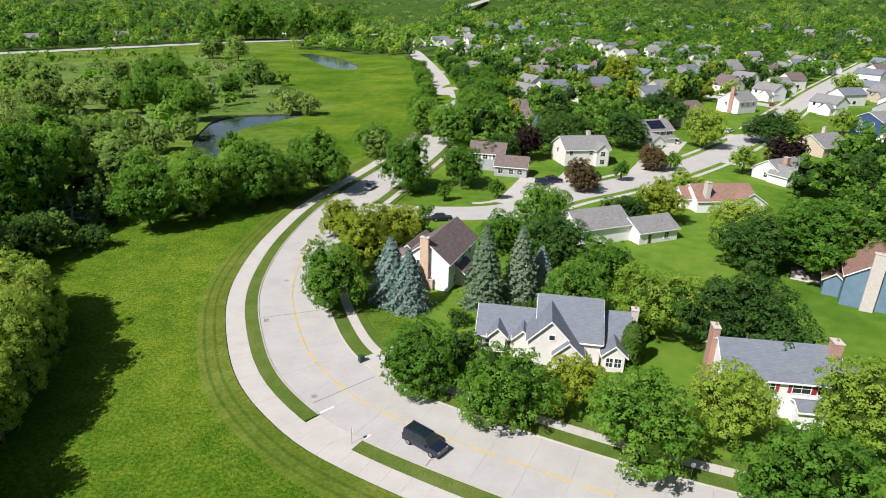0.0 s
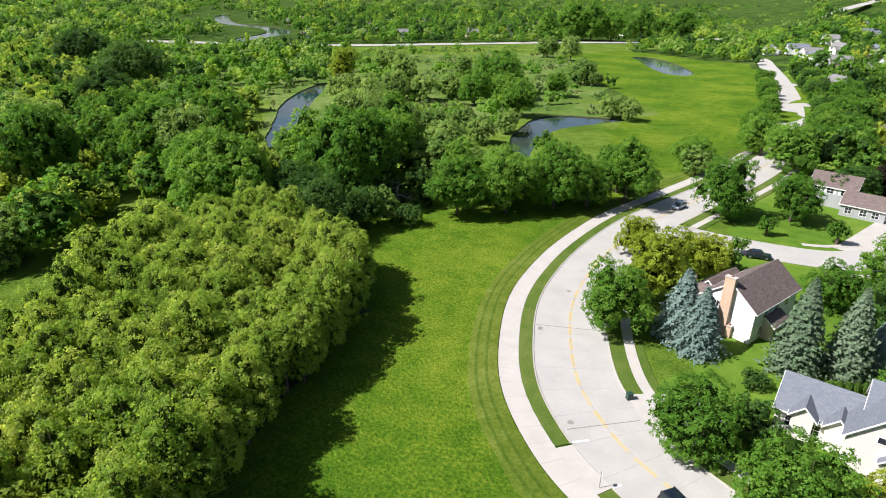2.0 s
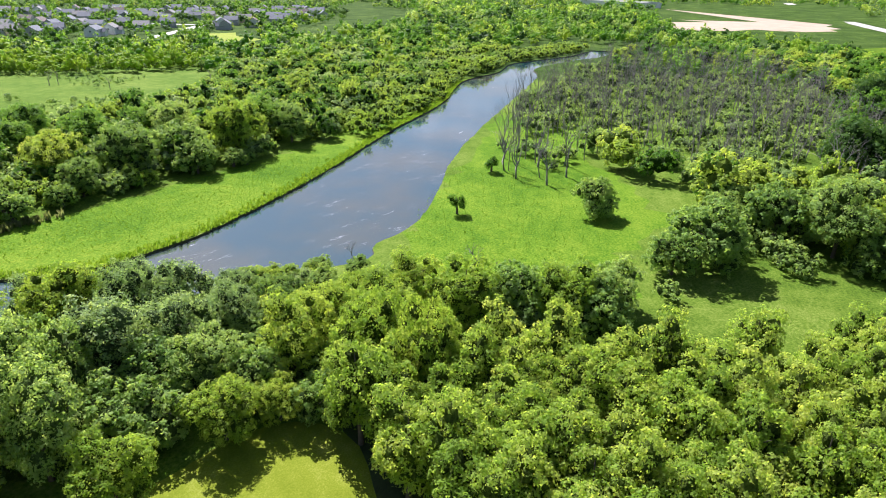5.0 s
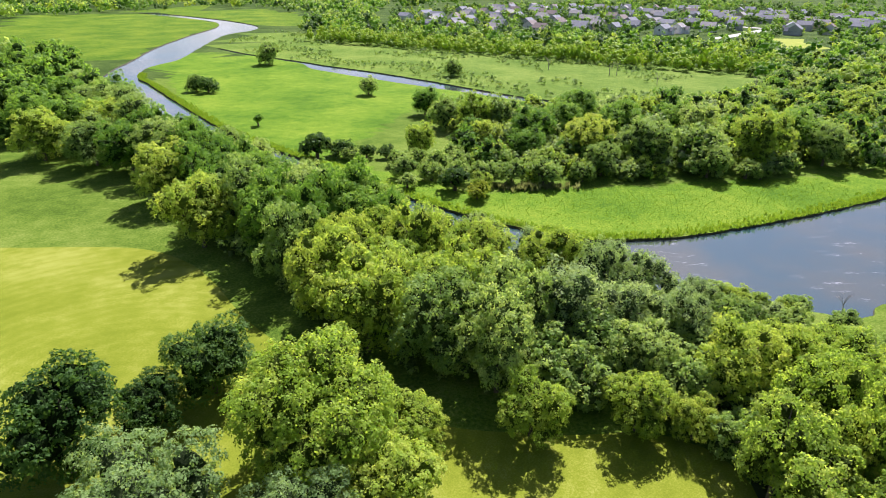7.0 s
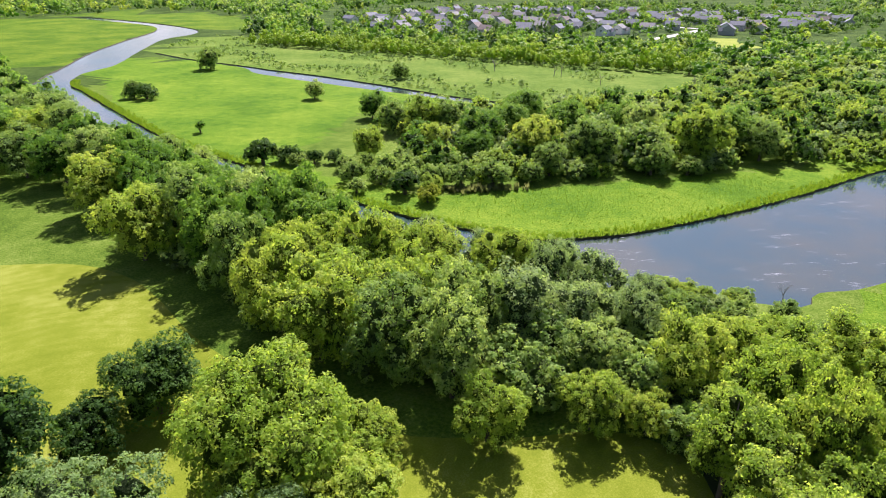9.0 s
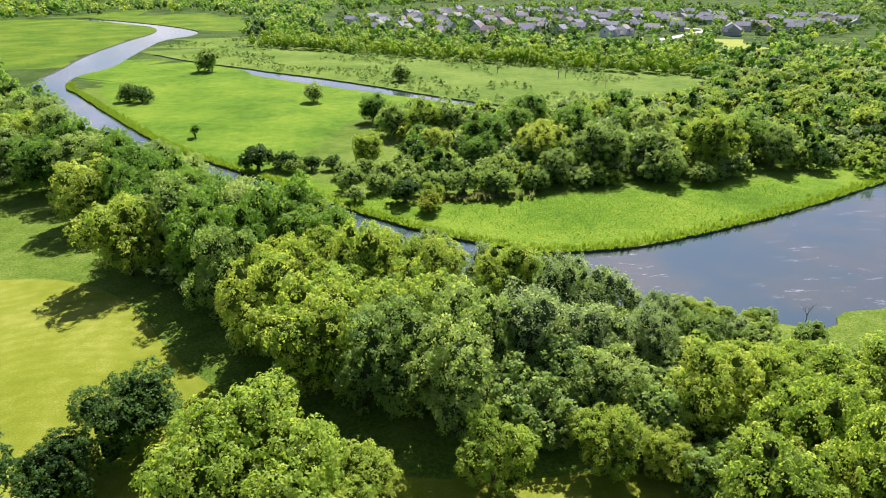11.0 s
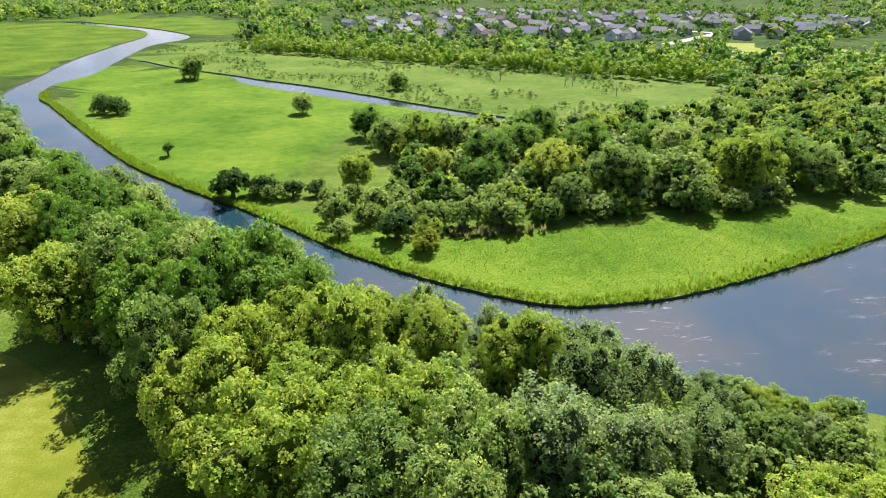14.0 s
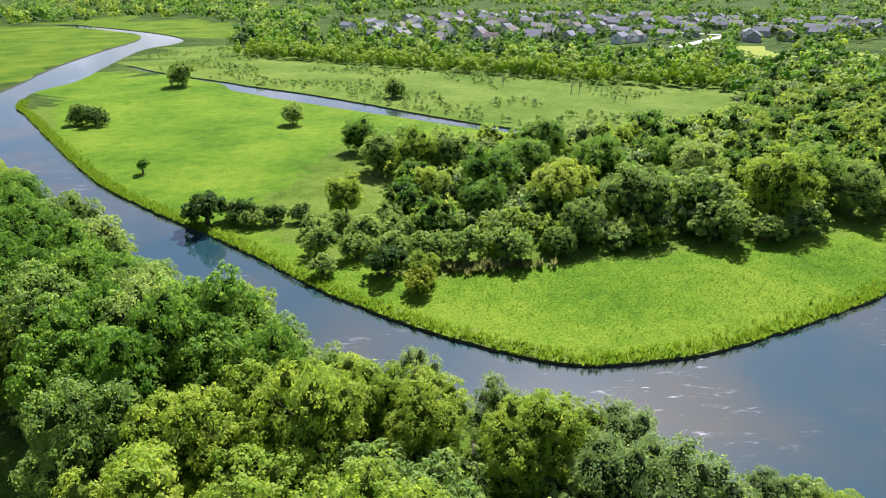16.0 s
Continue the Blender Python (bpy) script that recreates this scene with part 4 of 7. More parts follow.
plant_all(PURPLE, [(24, 194, 4.8), (77, 111, 5.0), (102, 190, 5.0)], "dark purple-leaved maple in a garden", GARDEN)
plant_all(RUST_TREE, [(35, 161, 4.4), (61, 186, 4.2)], "bronze-leaved tree in a mulched bed", GARDEN)
plant_all(DARK_BUSH, [(2, 74, 3.1), (-6, 124, 2.8), (2, 86, 1.6), (6, 84.5, 1.4)], "dense dark shrub on a lawn", "garden shrubs", category="shrub")
plant_all(YOUNG_TREE, [(-1, 148, 1.7), (12, 151, 1.9), (-5, 133, 1.6), (66, 185, 2.4), (64, 191, 2.2), (48, 172, 2.2), (17, 137, 1.8)], "young green tree on the verge", STREET)
plant_all(AIRY_TREE, [(87, 184, 4.6), (59, 155, 4.8), (126, 227, 5.5), (206, 337, 8.0), (155, 250, 6.2), (112, 205, 4.5), (140, 262, 5.0)], "airy light green honey locust on the verge", STREET)
for x, y, h in [(-9, 94, 10.8), (-6, 91, 9.9), (16, 100, 7.7), (30, 220, 9.6), (162, 428, 9.0)]:
    SPRUCE_BLUE.plant(x, y, h * 0.36, rng, "silvery blue spruce on a lawn", "spruces", tall=0.84)
for x, y, h in [(6, 93, 13.6), (12, 96, 12.6), (27, 434, 9.0), (372, 639, 18.0), (389, 774, 20.0)]:
    SPRUCE.plant(x, y, h * 0.275, rng, "tall grey-green spruce on a lawn", "spruces", tall=0.84)
for x, y, h in [(25, 76, 6.6), (26.2, 77, 5.7)]:
    CEDAR.plant(x, y, h * 0.2, rng, "clipped columnar arborvitae beside a house", "arborvitae hedge", category="shrub")
for i in range(6):
    CEDAR.plant(10.2 + i * 0.95, 88.6 + i * 0.42, 0.5, rng, "small arborvitae in a garden hedge", "arborvitae hedge", category="shrub")

# the planted grove
for x, y in scattered(GROVE, 4.5, rng):
    GROVE_TREE.plant(x, y, rng.uniform(2.7, 3.5), rng, "yellow-green tree in a dense grove", "grove trees", tall=rng.uniform(1.05, 1.35))
for x, y in smooth_line([(-40, 30), (-46, 46), (-49, 60), (-53, 74), (-60, 83), (-76, 87)], 3.0):
    GROVE_TREE.plant(x + rng.normal() * 0.5, y + rng.normal() * 0.5, rng.uniform(2.6, 3.2), rng, "leafy tree at the edge of a dense grove", "grove trees", tall=rng.uniform(1.1, 1.35))

# wood north of the meadow
WOOD = "trees at the wood's edge"
plant_all(BIG_MAPLE, [(-86, 117, 10.0), (-100, 92, 9.5), (-112, 99, 8.5), (-153, 109, 10), (-145, 80, 9.5)], "tall cottonwood with a lumpy grey-green crown", WOOD, 1.1)
plant_all(COTTONWOOD, [(-103, 122, 8.3), (-136, 104, 9.0), (-92, 138, 8.0), (-98, 152, 7.5), (-135, 122, 8.5)],
          "tall cottonwood with a lumpy grey-green crown", WOOD)
plant_all(DARK_TREE, [(-77, 93, 6.5), (-74, 103, 4.8), (-83, 100, 6.0), (-175, 69, 9.0), (-90, 104, 6.0)], "dark dense tree at the edge of a wood", WOOD)
plant_all((COTTONWOOD, RIVER_DEEP), [(-45, 139, 6.6), (-39, 145, 6.2), (-32, 152, 6.4), (-53, 130, 6.6), (-61, 122, 6.2), (-48, 147, 6.0), (-36, 160, 5.5), (-57, 138, 6.0), (-66, 132, 6.0)], "leafy green tree at the edge of a wood", WOOD)
plant_all(SCRUB_TREE, [(-74, 112, 4.0), (-80, 146, 6.6), (-66, 152, 4.4), (-72, 150, 5.0), (-90, 166, 5.6), (-96, 178, 5.0), (-66, 262, 5.2), (-58, 260, 4.6), (-22, 190, 5.0), (-52, 160, 5), (-88, 188, 4.6), (-88, 208, 4.4)],
          "scrubby green tree by a pond", WOOD)
plant_all((RIVER_DEEP, COTTONWOOD, RIVER_DEEP), [(-130, 290, 10.0), (-120, 276, 8.0), (-112, 262, 7.0), (-97, 240, 7.0), (-123, 252, 6.4), (-140, 300, 7.0), (-103, 300, 5.6)], "dark green tree standing in the marsh", "marsh trees")
plant_all((SCRUB_TREE, RIVER_GREY), [(-148, 249, 6.6), (-158, 243, 6.0), (-141, 262, 6.4), (-166, 233, 6.0), (-176, 226, 5.6), (-103, 184, 5.0), (-101, 201, 5.2), (-111, 180, 5.0), (-118, 192, 4.6), (-126, 186, 5.0), (-178, 484, 8.0), (-155, 472, 7.6),
                         (-108, 352, 7.4), (-99, 350, 4.0), (-190, 300, 6.5), (-205, 318, 6.5), (-222, 330, 7.0), (-170, 330, 5.5)], "grey-green willow scrub in the marsh", "marsh trees")
plant_all(LINDEN, [(-213, 276, 6.6)], "bright yellow-green tree in the marsh", "marsh trees")
plant_all(COTTONWOOD, [(-211, 700, 17.0), (-230, 690, 16.0), (-192, 712, 15.0), (-168, 742, 15.0), (-134, 790, 15.0), (-150, 770, 12.0), (-245, 660, 11.0)], "tall cottonwood beside the far road", "roadside trees")
plant_all(YOUNG_TREE, [(-64, 181, 3.2), (-121, -22, 1.7), (-154, -21, 1.8)], "young yellow-green tree by the water", WOOD)
plant_all(COTTON_PALE, [(-119, 49, 6.8), (-166, 92, 8.5), (-127, 106, 8.0), (-117, 162, 9.0), (-108, 150, 6.0), (-126, 30, 4.2)], "pale grey-green cottonwood rising over a wood", WOOD)
plant_all(BIG_DARK, [(-255, 184, 14.0), (-275, 108, 12.0), (-330, 208, 14.0), (-225, 150, 11.0)], "large dark green tree in a wood", WOOD, 0.95)
plant_all(DEAD_WIDE, [(-75, 119, 6.0)], "bare bleached dead tree with spreading limbs", WOOD)
plant_all(DARK_BUSH, [(-66.5, 111.5, 2.7)], "round dark bush in the meadow", "meadow bushes", category="shrub")

# meadow by the pool and the scrub behind it
plant_all(SCRUB_TREE, [(-129, 6, 4.6), (-108, 25, 6.4), (-103, 20, 4.6), (-124, 40, 6.2), (-112, 56, 5.4), (-78, 8, 5.0), (-80, -3, 5.0), (-140, 33, 4.0), (-88, 10, 4.0)], "scrubby tree in the wet meadow", "meadow trees")
plant_all((RIVER_GREY, RIVER_TREE, WILLOW), [(-82.6, -20.6, 3.2), (-81.0, -15.2, 2.5), (-81.4, -9.6, 3.2), (-79.8, -4.8, 2.6), (-84.9, 0.4, 2.6), (-86.2, 5.4, 3.9), (-81.6, 9.6, 3.7), (-74.2, -11.3, 2.3), (-76.5, -0.9, 2.4)], "grey-green tree between a grove and a wet meadow", "river bank trees")
plant_all(RIVER_TREE, [(-76, -10, 5.0), (-78, -18, 4.4), (-74, -25, 3.6), (-80, 4, 4.8), (-70, -20, 4.5), (-67, -27, 4.2)], "light green tree on the river bank", "river bank trees")
plant_all(DEAD_TREE, [(-95, -12, 3.2), (-91, -8, 2.4), (-150, -14, 6.0), (-156, -18, 6.4), (-162, -10, 6.0), (-147, -6, 5.5), (-168, -20, 5.5), (-155, -2, 6.0)], "bare grey dead tree in wet ground", "dead trees")

# belt between the lawn and the river
BELT = "river belt trees"
plant_to_height((RIVER_TREE, RIVER_GREY, RIVER_TREE, RIVER_TREE), [(-26, -58, 6.4, 14.4), (-33, -50, 6.0, 13.4), (-24, -68, 5.6, 14.4), (-33, -64, 6.0, 12.4), (-39, -57, 5.8, 13.6), (-36, -42, 5.0, 13.1), (-35, -33.5, 3.9, 8.2), (-46, -29, 3.6, 7.6), (-50.5, -25, 2.7, 5.7), (-52, -35, 4.4, 9.2), (-40, -72, 5.2, 14.3), (-30, -77, 4.8, 13.3), (-49, -76, 3.6, 8.8), (-22, -80, 5.0, 14.0), (-59, -27, 4.8, 11.5), (-60, -17, 4.6, 13.1), (-57, -10, 3.9, 14.4), (-42, -48, 5.0, 14.3)],
                "light green leafy tree in the river belt", BELT)
plant_to_height((RIVER_DEEP, RIVER_TREE, COTTON_PALE, RIVER_DEEP, RIVER_GREY), [(-36, -88, 6.0, 13.5), (-41, -98, 5.0, 11.0), (-30, -97, 6.0, 15.1), (-22, -92, 6.0, 15.8), (-20, -106, 6.0, 15.0), (-29, -110, 6.0, 13.2), (-12, -104, 6.5, 14.5), (-33, -120, 4.4, 8.8), (-20, -122, 6.0, 14.5), (-28, -131, 5.2, 12.8), (-20, -140, 6, 14.0), (-10, -134, 7.0, 13.7), (-12, -152, 7.0, 14.6), (-4, -162, 7.5, 14.9), (-8, -180, 7.0, 15.8), (6, -196, 9.0, 14.7), (16, -183, 8.0, 13.8), (2, -215, 8.0, 15.8), (18, -212, 8, 14.5), (-25, -150, 5.0, 11.8), (-17, -167, 5.5, 12.5), (-14, -194, 6.0, 7.2), (-6, -206, 6.5, 15.1), (-3, -236, 7, 15.3), (5, -252, 7.5, 13.6), (10, -232, 7, 14.4), (0, -190, 7, 14.1), (4, -172, 7, 13.5), (-16, -112, 5, 13.7), (-38, -94, 4.5, 14.2)],
                "dense green cottonwood on the river bank", BELT)
plant_to_height((RIVER_DEEP, COTTONWOOD, RIVER_DEEP, RIVER_GREY), [(-33, -91, 5.2, 16.5), (-38, -93, 4.8, 15.5), (-28, -87, 5.0, 16.0), (-42, -87, 4.4, 11.5), (-40, -83, 4.2, 13.0), (-25, -100, 5.0, 15.5), (-35, -100, 4.6, 13.5), (-31, -105, 4.8, 14.0), (-24, -114, 5, 14.5), (-25, -124, 4.8, 13.5), (-16, -130, 5, 14.0), (-46, -82, 3.6, 8.5), (-17, -148, 5.2, 15.0), (-11, -165, 5.5, 15.0)],
                "dense deep green tree in the river belt", BELT)
plant_to_height(WILLOW, [(-50, -46, 6.2, 11.7), (-56, -42, 5.0, 10.1), (-67, -50, 5.0, 9.8), (-67.5, -57.5, 3.9, 7.8), (-60, -68, 3.7, 7.5), (-54.5, -77, 3.4, 8.5), (-61, -53, 4.2, 9.8), (-48, -87, 3.0, 4.0), (-66, -40, 4.2, 7.8)],
                "silvery grey-green willow at the water's edge", BELT)
plant_to_height(RIVER_TREE, [(-58, -61, 4.6, 10.8), (-52, -70, 4.4, 10.2), (-62, -60, 3.8, 9.2), (-45, -78, 5.0, 10.0), (-38, -80, 5.2, 12.0)],
                "bright green tree at the water's edge", BELT)
plant_all((WILLOW, SCRUB_TREE, RIVER_TREE), [(-75.1, -46.4, 2.6), (-76.4, -43.9, 2.8), (-77.7, -41.4, 2.4), (-71.4, -42.8, 3.0), (-73.8, -40.3, 2.8), (-77.7, -38.3, 2.4), (-77.6, -36.0, 2.6), (-72.7, -37.3, 3.0), (-81.6, -36.4, 2.0)], "low leafy willow along the water's edge", BELT, 0.95)
plant_all(SCRUB_TREE, [(-49, -39, 5.0), (-44, -36, 4.0), (-41, -40, 4.4), (-53, -29, 3.6), (-55, -50, 4.2), (-47, -60, 4.6), (-43, -66, 4.4), (-52, -20, 3.6), (-83, -36, 2.4), (-78, -38, 2.8), (-86, -30, 2.2), (-77, -32, 3.0), (-82, -26, 2.6), (-75, -36, 2.6)], "grey-green scrub tree in deep shade", BELT)
plant_all(DARK_TREE, [(9, -51, 5.9), (-6, -58, 4.8), (1, -54, 3.7)], "round dark green tree on the mown lawn", "lawn trees")
plant_all(BIG_ASH, [(-12.6, -40, 8.2)], "broad yellow-green ash on the mown lawn", "lawn trees")
plant_all(ASH, [(-22, -37, 3.6), (-17, -31, 4.6)], "broad yellow-green tree on the mown lawn", "lawn trees")
plant_all(BIG_PALE, [(3, -35, 7.2), (-8, -29.5, 5.6)], "pale green tree on the mown lawn", "lawn trees")

# trees and shrubs on the peninsula
plant_all(RIVER_TREE, [(-75, -141, 4.2), (-73, -106, 2.6)], "upright green tree among shrubs", "peninsula trees")
plant_all(DARK_BUSH, [(-49, -152, 4.4), (-56, -150, 3.0), (-69, -111, 3.6), (-61, -146, 2.4), (-66, -144, 2.4), (-40, -270, 4.2)], "rounded dark shrub in the meadow", "peninsula shrubs", category="shrub")
plant_all(LIGHT_BUSH, [(-70.6, -103.5, 2.5)], "bright yellow-green bush in the river meadow", "peninsula shrubs", category="shrub")
plant_all(BUSH, [(-63, -126, 3.2), (-68, -121, 3.0), (-66, -132, 3.0), (-73, -117, 3.2), (-78, -113, 3.6), (-84, -110, 3.6), (-72, -126, 3.4), (-78, -123, 3.6), (-90, -105, 4.0), (-60, -118, 2.4), (-57, -146, 2.4), (-66, -136, 2.8),
                 (-70, -134, 2.6), (-80, -131, 3.4), (-87, -119, 3.6), (-94, -112, 3.8), (-100, -103, 3.2), (-113, -99, 3.2), (-138, -86, 3.2), (-141, -84, 2.4), (-54, -153, 2.4)], "leafy shrub on the river meadow", "peninsula shrubs", category="shrub")
plant_all((SCRUB_TREE, RIVER_DEEP, RIVER_TREE, RIVER_DEEP, RIVER_GREY), [(-112, -156, 6.0), (-107, -133, 6.4), (-113, -116, 6.2), (-131, -124, 6.4), (-122, -104, 6.6), (-135, -98, 6.8), (-155, -124, 5.9), (-149, -92, 7.0), (-167, -94, 6.8), (-166, -84, 5.4), (-98, -168, 5.6), (-101, -190, 4.6),
                       (-103, -159, 5.4), (-136, -150, 6.0), (-107, -104, 4.2), (-130, -91, 4.8), (-98, -124, 5.0), (-94, -138, 4.4), (-120, -138, 6), (-145, -108, 6.4)], "green scrub tree in a dense thicket", "thicket trees")
plant_all(SCRUB_TREE, [(-84, -345, 6.5), (-154, -264, 4.4), (-98, -236, 4.2), (-36, -275, 4.0)], "lone tree in the open meadow", "meadow trees")
plant_all(YOUNG_TREE, [(-44, -199, 1.7)], "sapling in the open meadow", "meadow trees")
plant_all(DEAD_TREE, [(-211, -263, 4.0), (-225, -232, 4.0), (-229, -231, 3.6), (-226, -201, 3.4), (-246, -165, 4.5)], "bare dead snag in the field", "dead trees")
plant_all(BUSH, [(-288, -199, 3.0), (-235, -152, 4.2), (-242, -158, 4.0)], "pale rounded bush in the field", "meadow bushes", category="shrub")


# ---------------------------------------------------------------- woods too dense to count
def template(seed, R, h, lobes, leaves, size, core=ICO0):
    r = np.random.default_rng(seed)
    ch = lobed_crown(r, R, h, 0.0, lobes, leaves, size, core=core, per=12 if leaves < 110 else 16, clump=0.3 if leaves < 110 else 0.2, ragged=0.25)
    return ch


MIDS = [template(300 + i, 4.5, 9.0, 9, 900, 0.32, ICO0) for i in range(5)]
SHRUBS = [template(330 + i, 4.0, 5.2, 7, 480, 0.29, ICO0) for i in range(4)]
FARS = [template(360 + i, 5.0, 9.5, 4, 100, 0.7, ICO0) for i in range(5)]
MIDLOW = [template(390 + i, 4.5, 9.0, 6, 260, 0.46, ICO0) for i in range(5)]
LOWS = [template(380 + i, 4.0, 5.0, 4, 90, 0.6, ICO0) for i in range(4)]


def woods(name, places, templates, mat, label, scale=(0.75, 1.3), category="trees", z=0.0, seed=5):
    """One object of many joined trees."""
    r = np.random.default_rng(seed)
    chunks = []
    for x, y in places:
        s, a, tall, tone = r.uniform(*scale), r.uniform(0, 6.28), r.uniform(0.8, 1.2), r.uniform(0, 1)
        c, n = math.cos(a) * s, math.sin(a) * s
        for v, f, slot, *own in templates[r.integers(len(templates))]:
            chunks.append((np.column_stack([v[:, 0] * c - v[:, 1] * n + x, v[:, 0] * n + v[:, 1] * c + y, v[:, 2] * s * tall + z + float(rise(x, y))]), f, slot,
                           tone * 0.6 + own[0] * 0.4 if own else tone))
    deep = SHADED_CORE.get(mat.name, mat) if len(templates[0][-1][0]) > 1000 else mat
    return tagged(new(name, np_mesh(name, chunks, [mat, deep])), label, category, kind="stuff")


def clear(q, *polys, margin=4):
    keep = np.ones(len(q), bool)
    for w in WATERS:
        keep &= ~inside(q, w) & ~near(q, w, 3.0)
    for r in ROADS:
        keep &= ~near(q, r, 9)
    for p in polys:
        keep &= ~inside(q, p)
    return q[keep]


LOT_VIEW = [(-620, 60), (-560, 150), (-600, 270), (-760, 290), (-1300, 400), (-1350, 100), (-1000, 20)]
# Strip towards the camera kept free of woods so the creek stays in sight.
CREEK_VIEW = [(-106, 116), (-148, 144), (-216, 243), (-206, 254), (-156, 200)]
OPEN = [CREEK_VIEW, LOT_VIEW, MARSH_OPEN, ROADSIDE, SAND_LOT, WEST_FIELD, NEAR_MEADOW, PENINSULA, BACK_FIELD, FAR_MEADOW, FAR_MEADOW_2, RIVERSIDE_ROUGH, GOLD_FIELD, GOLD_FIELD_2, POND_FIELD, POOL_MEADOW, GROVE, MOWN_LAWN]

wood_nw = scattered([(-110, 60), (-170, 5), (-240, 0), (-420, 10), (-400, 250), (-250, 180), (-190, 190), (-150, 140), (-100, 145), (-118, 100)], 8.5, rng)
wood_nw = clear(wood_nw, DEAD_WOOD, *OPEN)
wood_nw = wood_nw[rng.uniform(0, 1, len(wood_nw)) < 0.8]
half = rng.uniform(0, 1, len(wood_nw))
woods("woodland", wood_nw[half < 0.5], MIDS, LEAF_LIGHT, "mixed green woodland beside the river", (0.7, 1.25), seed=21)
woods("woodland", wood_nw[half >= 0.85], MIDS, LEAF_WILLOW, "pale willows in a woodland", (0.6, 1.1), seed=20)
woods("woodland", wood_nw[(half >= 0.5) & (half < 0.85)], MIDS, LEAF_MAPLE, "darker green woodland beside the river", (0.8, 1.4), seed=22)

marsh_scrub = clear(scattered([(-75, 150), (-60, 180), (-95, 200), (-100, 260), (-160, 330), (-340, 420), (-400, 380), (-330, 230), (-200, 190), (-140, 150), (-105, 140)], 10, rng), POND_FIELD)
marsh_scrub = clear(marsh_scrub, CREEK_VIEW)
marsh_scrub = np.vstack([marsh_scrub, clear(scattered(MARSH_OPEN, 13, rng, 0.9)), clear(scattered(REED_BED, 12, rng, 0.9))])
marsh_scrub = marsh_scrub[(rng.uniform(0, 1, len(marsh_scrub)) < 0.34) & ~near(marsh_scrub, np.asarray(CREEK) + (9, -13), 13)]
woods("marsh_scrub", marsh_scrub[::2], LOWS, LEAF_WILLOW, "pale willow scrub over a marsh", (0.3, 0.8), seed=19)
woods("marsh_scrub", marsh_scrub[1::2], LOWS, LEAF_MAPLE, "green scrub over a marsh", (0.5, 1.5), seed=23)

thicket = clear(scattered([(-95, -102), (-130, -91), (-170, -78), (-245, -80), (-330, -72), (-420, -60), (-440, -150), (-370, -200), (-325, -212), (-240, -155), (-185, -160), (-125, -178), (-100, -195), (-92, -150), (-80, -125)], 6.8, rng))
pick = rng.uniform(0, 1, len(thicket))
for lo, hi, mat, tmpl, what in ((0, 0.22, LEAF_SCRUB, SHRUBS, "dense green thicket along the river meadow"), (0.22, 0.42, LEAF_MAPLE, SHRUBS, "deep green shrubs in a thicket"),
                                (0.42, 0.76, LEAF_LIGHT, SHRUBS, "bright green shrubs in a thicket"), (0.76, 0.96, LEAF_WILLOW, SHRUBS, "pale willow shrubs in a thicket"), (0.96, 1, LEAF_DARK, SHRUBS, "dark shrubs in a thicket")):
    woods("thicket", thicket[(pick >= lo) & (pick < hi)], tmpl, mat, what, (0.6, 1.4), seed=24 + int(lo * 100))
tall_thicket = thicket[rng.uniform(0, 1, len(thicket)) < 0.24]
woods("thicket", tall_thicket[::2], MIDS, LEAF_LIGHT, "taller light green trees in a thicket", (0.5, 0.95), seed=34)
woods("thicket", tall_thicket[1::2], MIDS, LEAF_MAPLE, "taller green trees in a thicket", (0.6, 1.0), seed=25)

bank_far = MEADOW_BANK[(MEADOW_BANK[:, 0] < -180) & (MEADOW_BANK[:, 1] > -70)]
bank_scrub = np.vstack([bank_far - sideways(bank_far) * k + rng.normal(size=bank_far.shape) * 1.2 for k in (5.5, 10, 15, 20, 26)])
bank_scrub = bank_scrub[~inside(bank_scrub, RIVER) & ~near(bank_scrub, RIVER, 2.5)][::2]
woods("thicket", bank_scrub[::2], SHRUBS, LEAF_LIGHT, "bright green shrubs leaning over the river", (0.5, 1.1), seed=35)
woods("thicket", bank_scrub[1::2], SHRUBS, LEAF_SCRUB, "grey-green shrubs along the river bank", (0.5, 1.0), seed=36)

hedge_line = smooth_line([(-170, -470), (-197, -424), (-226, -368), (-257, -316), (-273, -286), (-290, -249), (-325, -218)], 5)
hedge = np.vstack([hedge_line[:, :2] + sideways(hedge_line) * -k + rng.normal(size=(len(hedge_line), 2)) * 1.5 for k in (3, 9, 15, 22, 30)])
woods("hedgerow", hedge, MIDLOW, LEAF_LIGHT, "dense hedgerow of green trees behind the field", (0.6, 1.05), seed=26)

belt_south = clear(scattered([(0, -215), (12, -195), (60, -225), (120, -260), (120, -380), (40, -380), (10, -380), (8, -330), (2, -260)], 9, rng))
woods("river_wood", belt_south[::2], MIDS, LEAF_MAPLE, "green wood along the river", (1.0, 1.6), seed=27)

belt_fill = clear(scattered([(-60, -12), (-66, -25), (-72, -34), (-64, -50), (-54, -70), (-46, -92), (-38, -122), (-26, -160), (-14, -200), (-6, -195), (-6, -130), (-12, -105), (-16, -85), (-24, -58), (-34, -40), (-46, -33), (-54, -22)], 5.5, rng))
woods("undergrowth", belt_fill, SHRUBS, LEAF_SCRUB, "shaded undergrowth beneath the river trees", (0.5, 0.9), seed=28)

edge_fill = clear(scattered([(-120, 98), (-92, 97), (-80, 106), (-74, 118), (-60, 130), (-44, 150), (-30, 166), (-36, 176), (-60, 165), (-80, 150), (-110, 140)], 5.5, rng))
woods("undergrowth", edge_fill, SHRUBS, LEAF_DARK, "dark undergrowth along the wood's edge", (0.5, 0.85), seed=29)

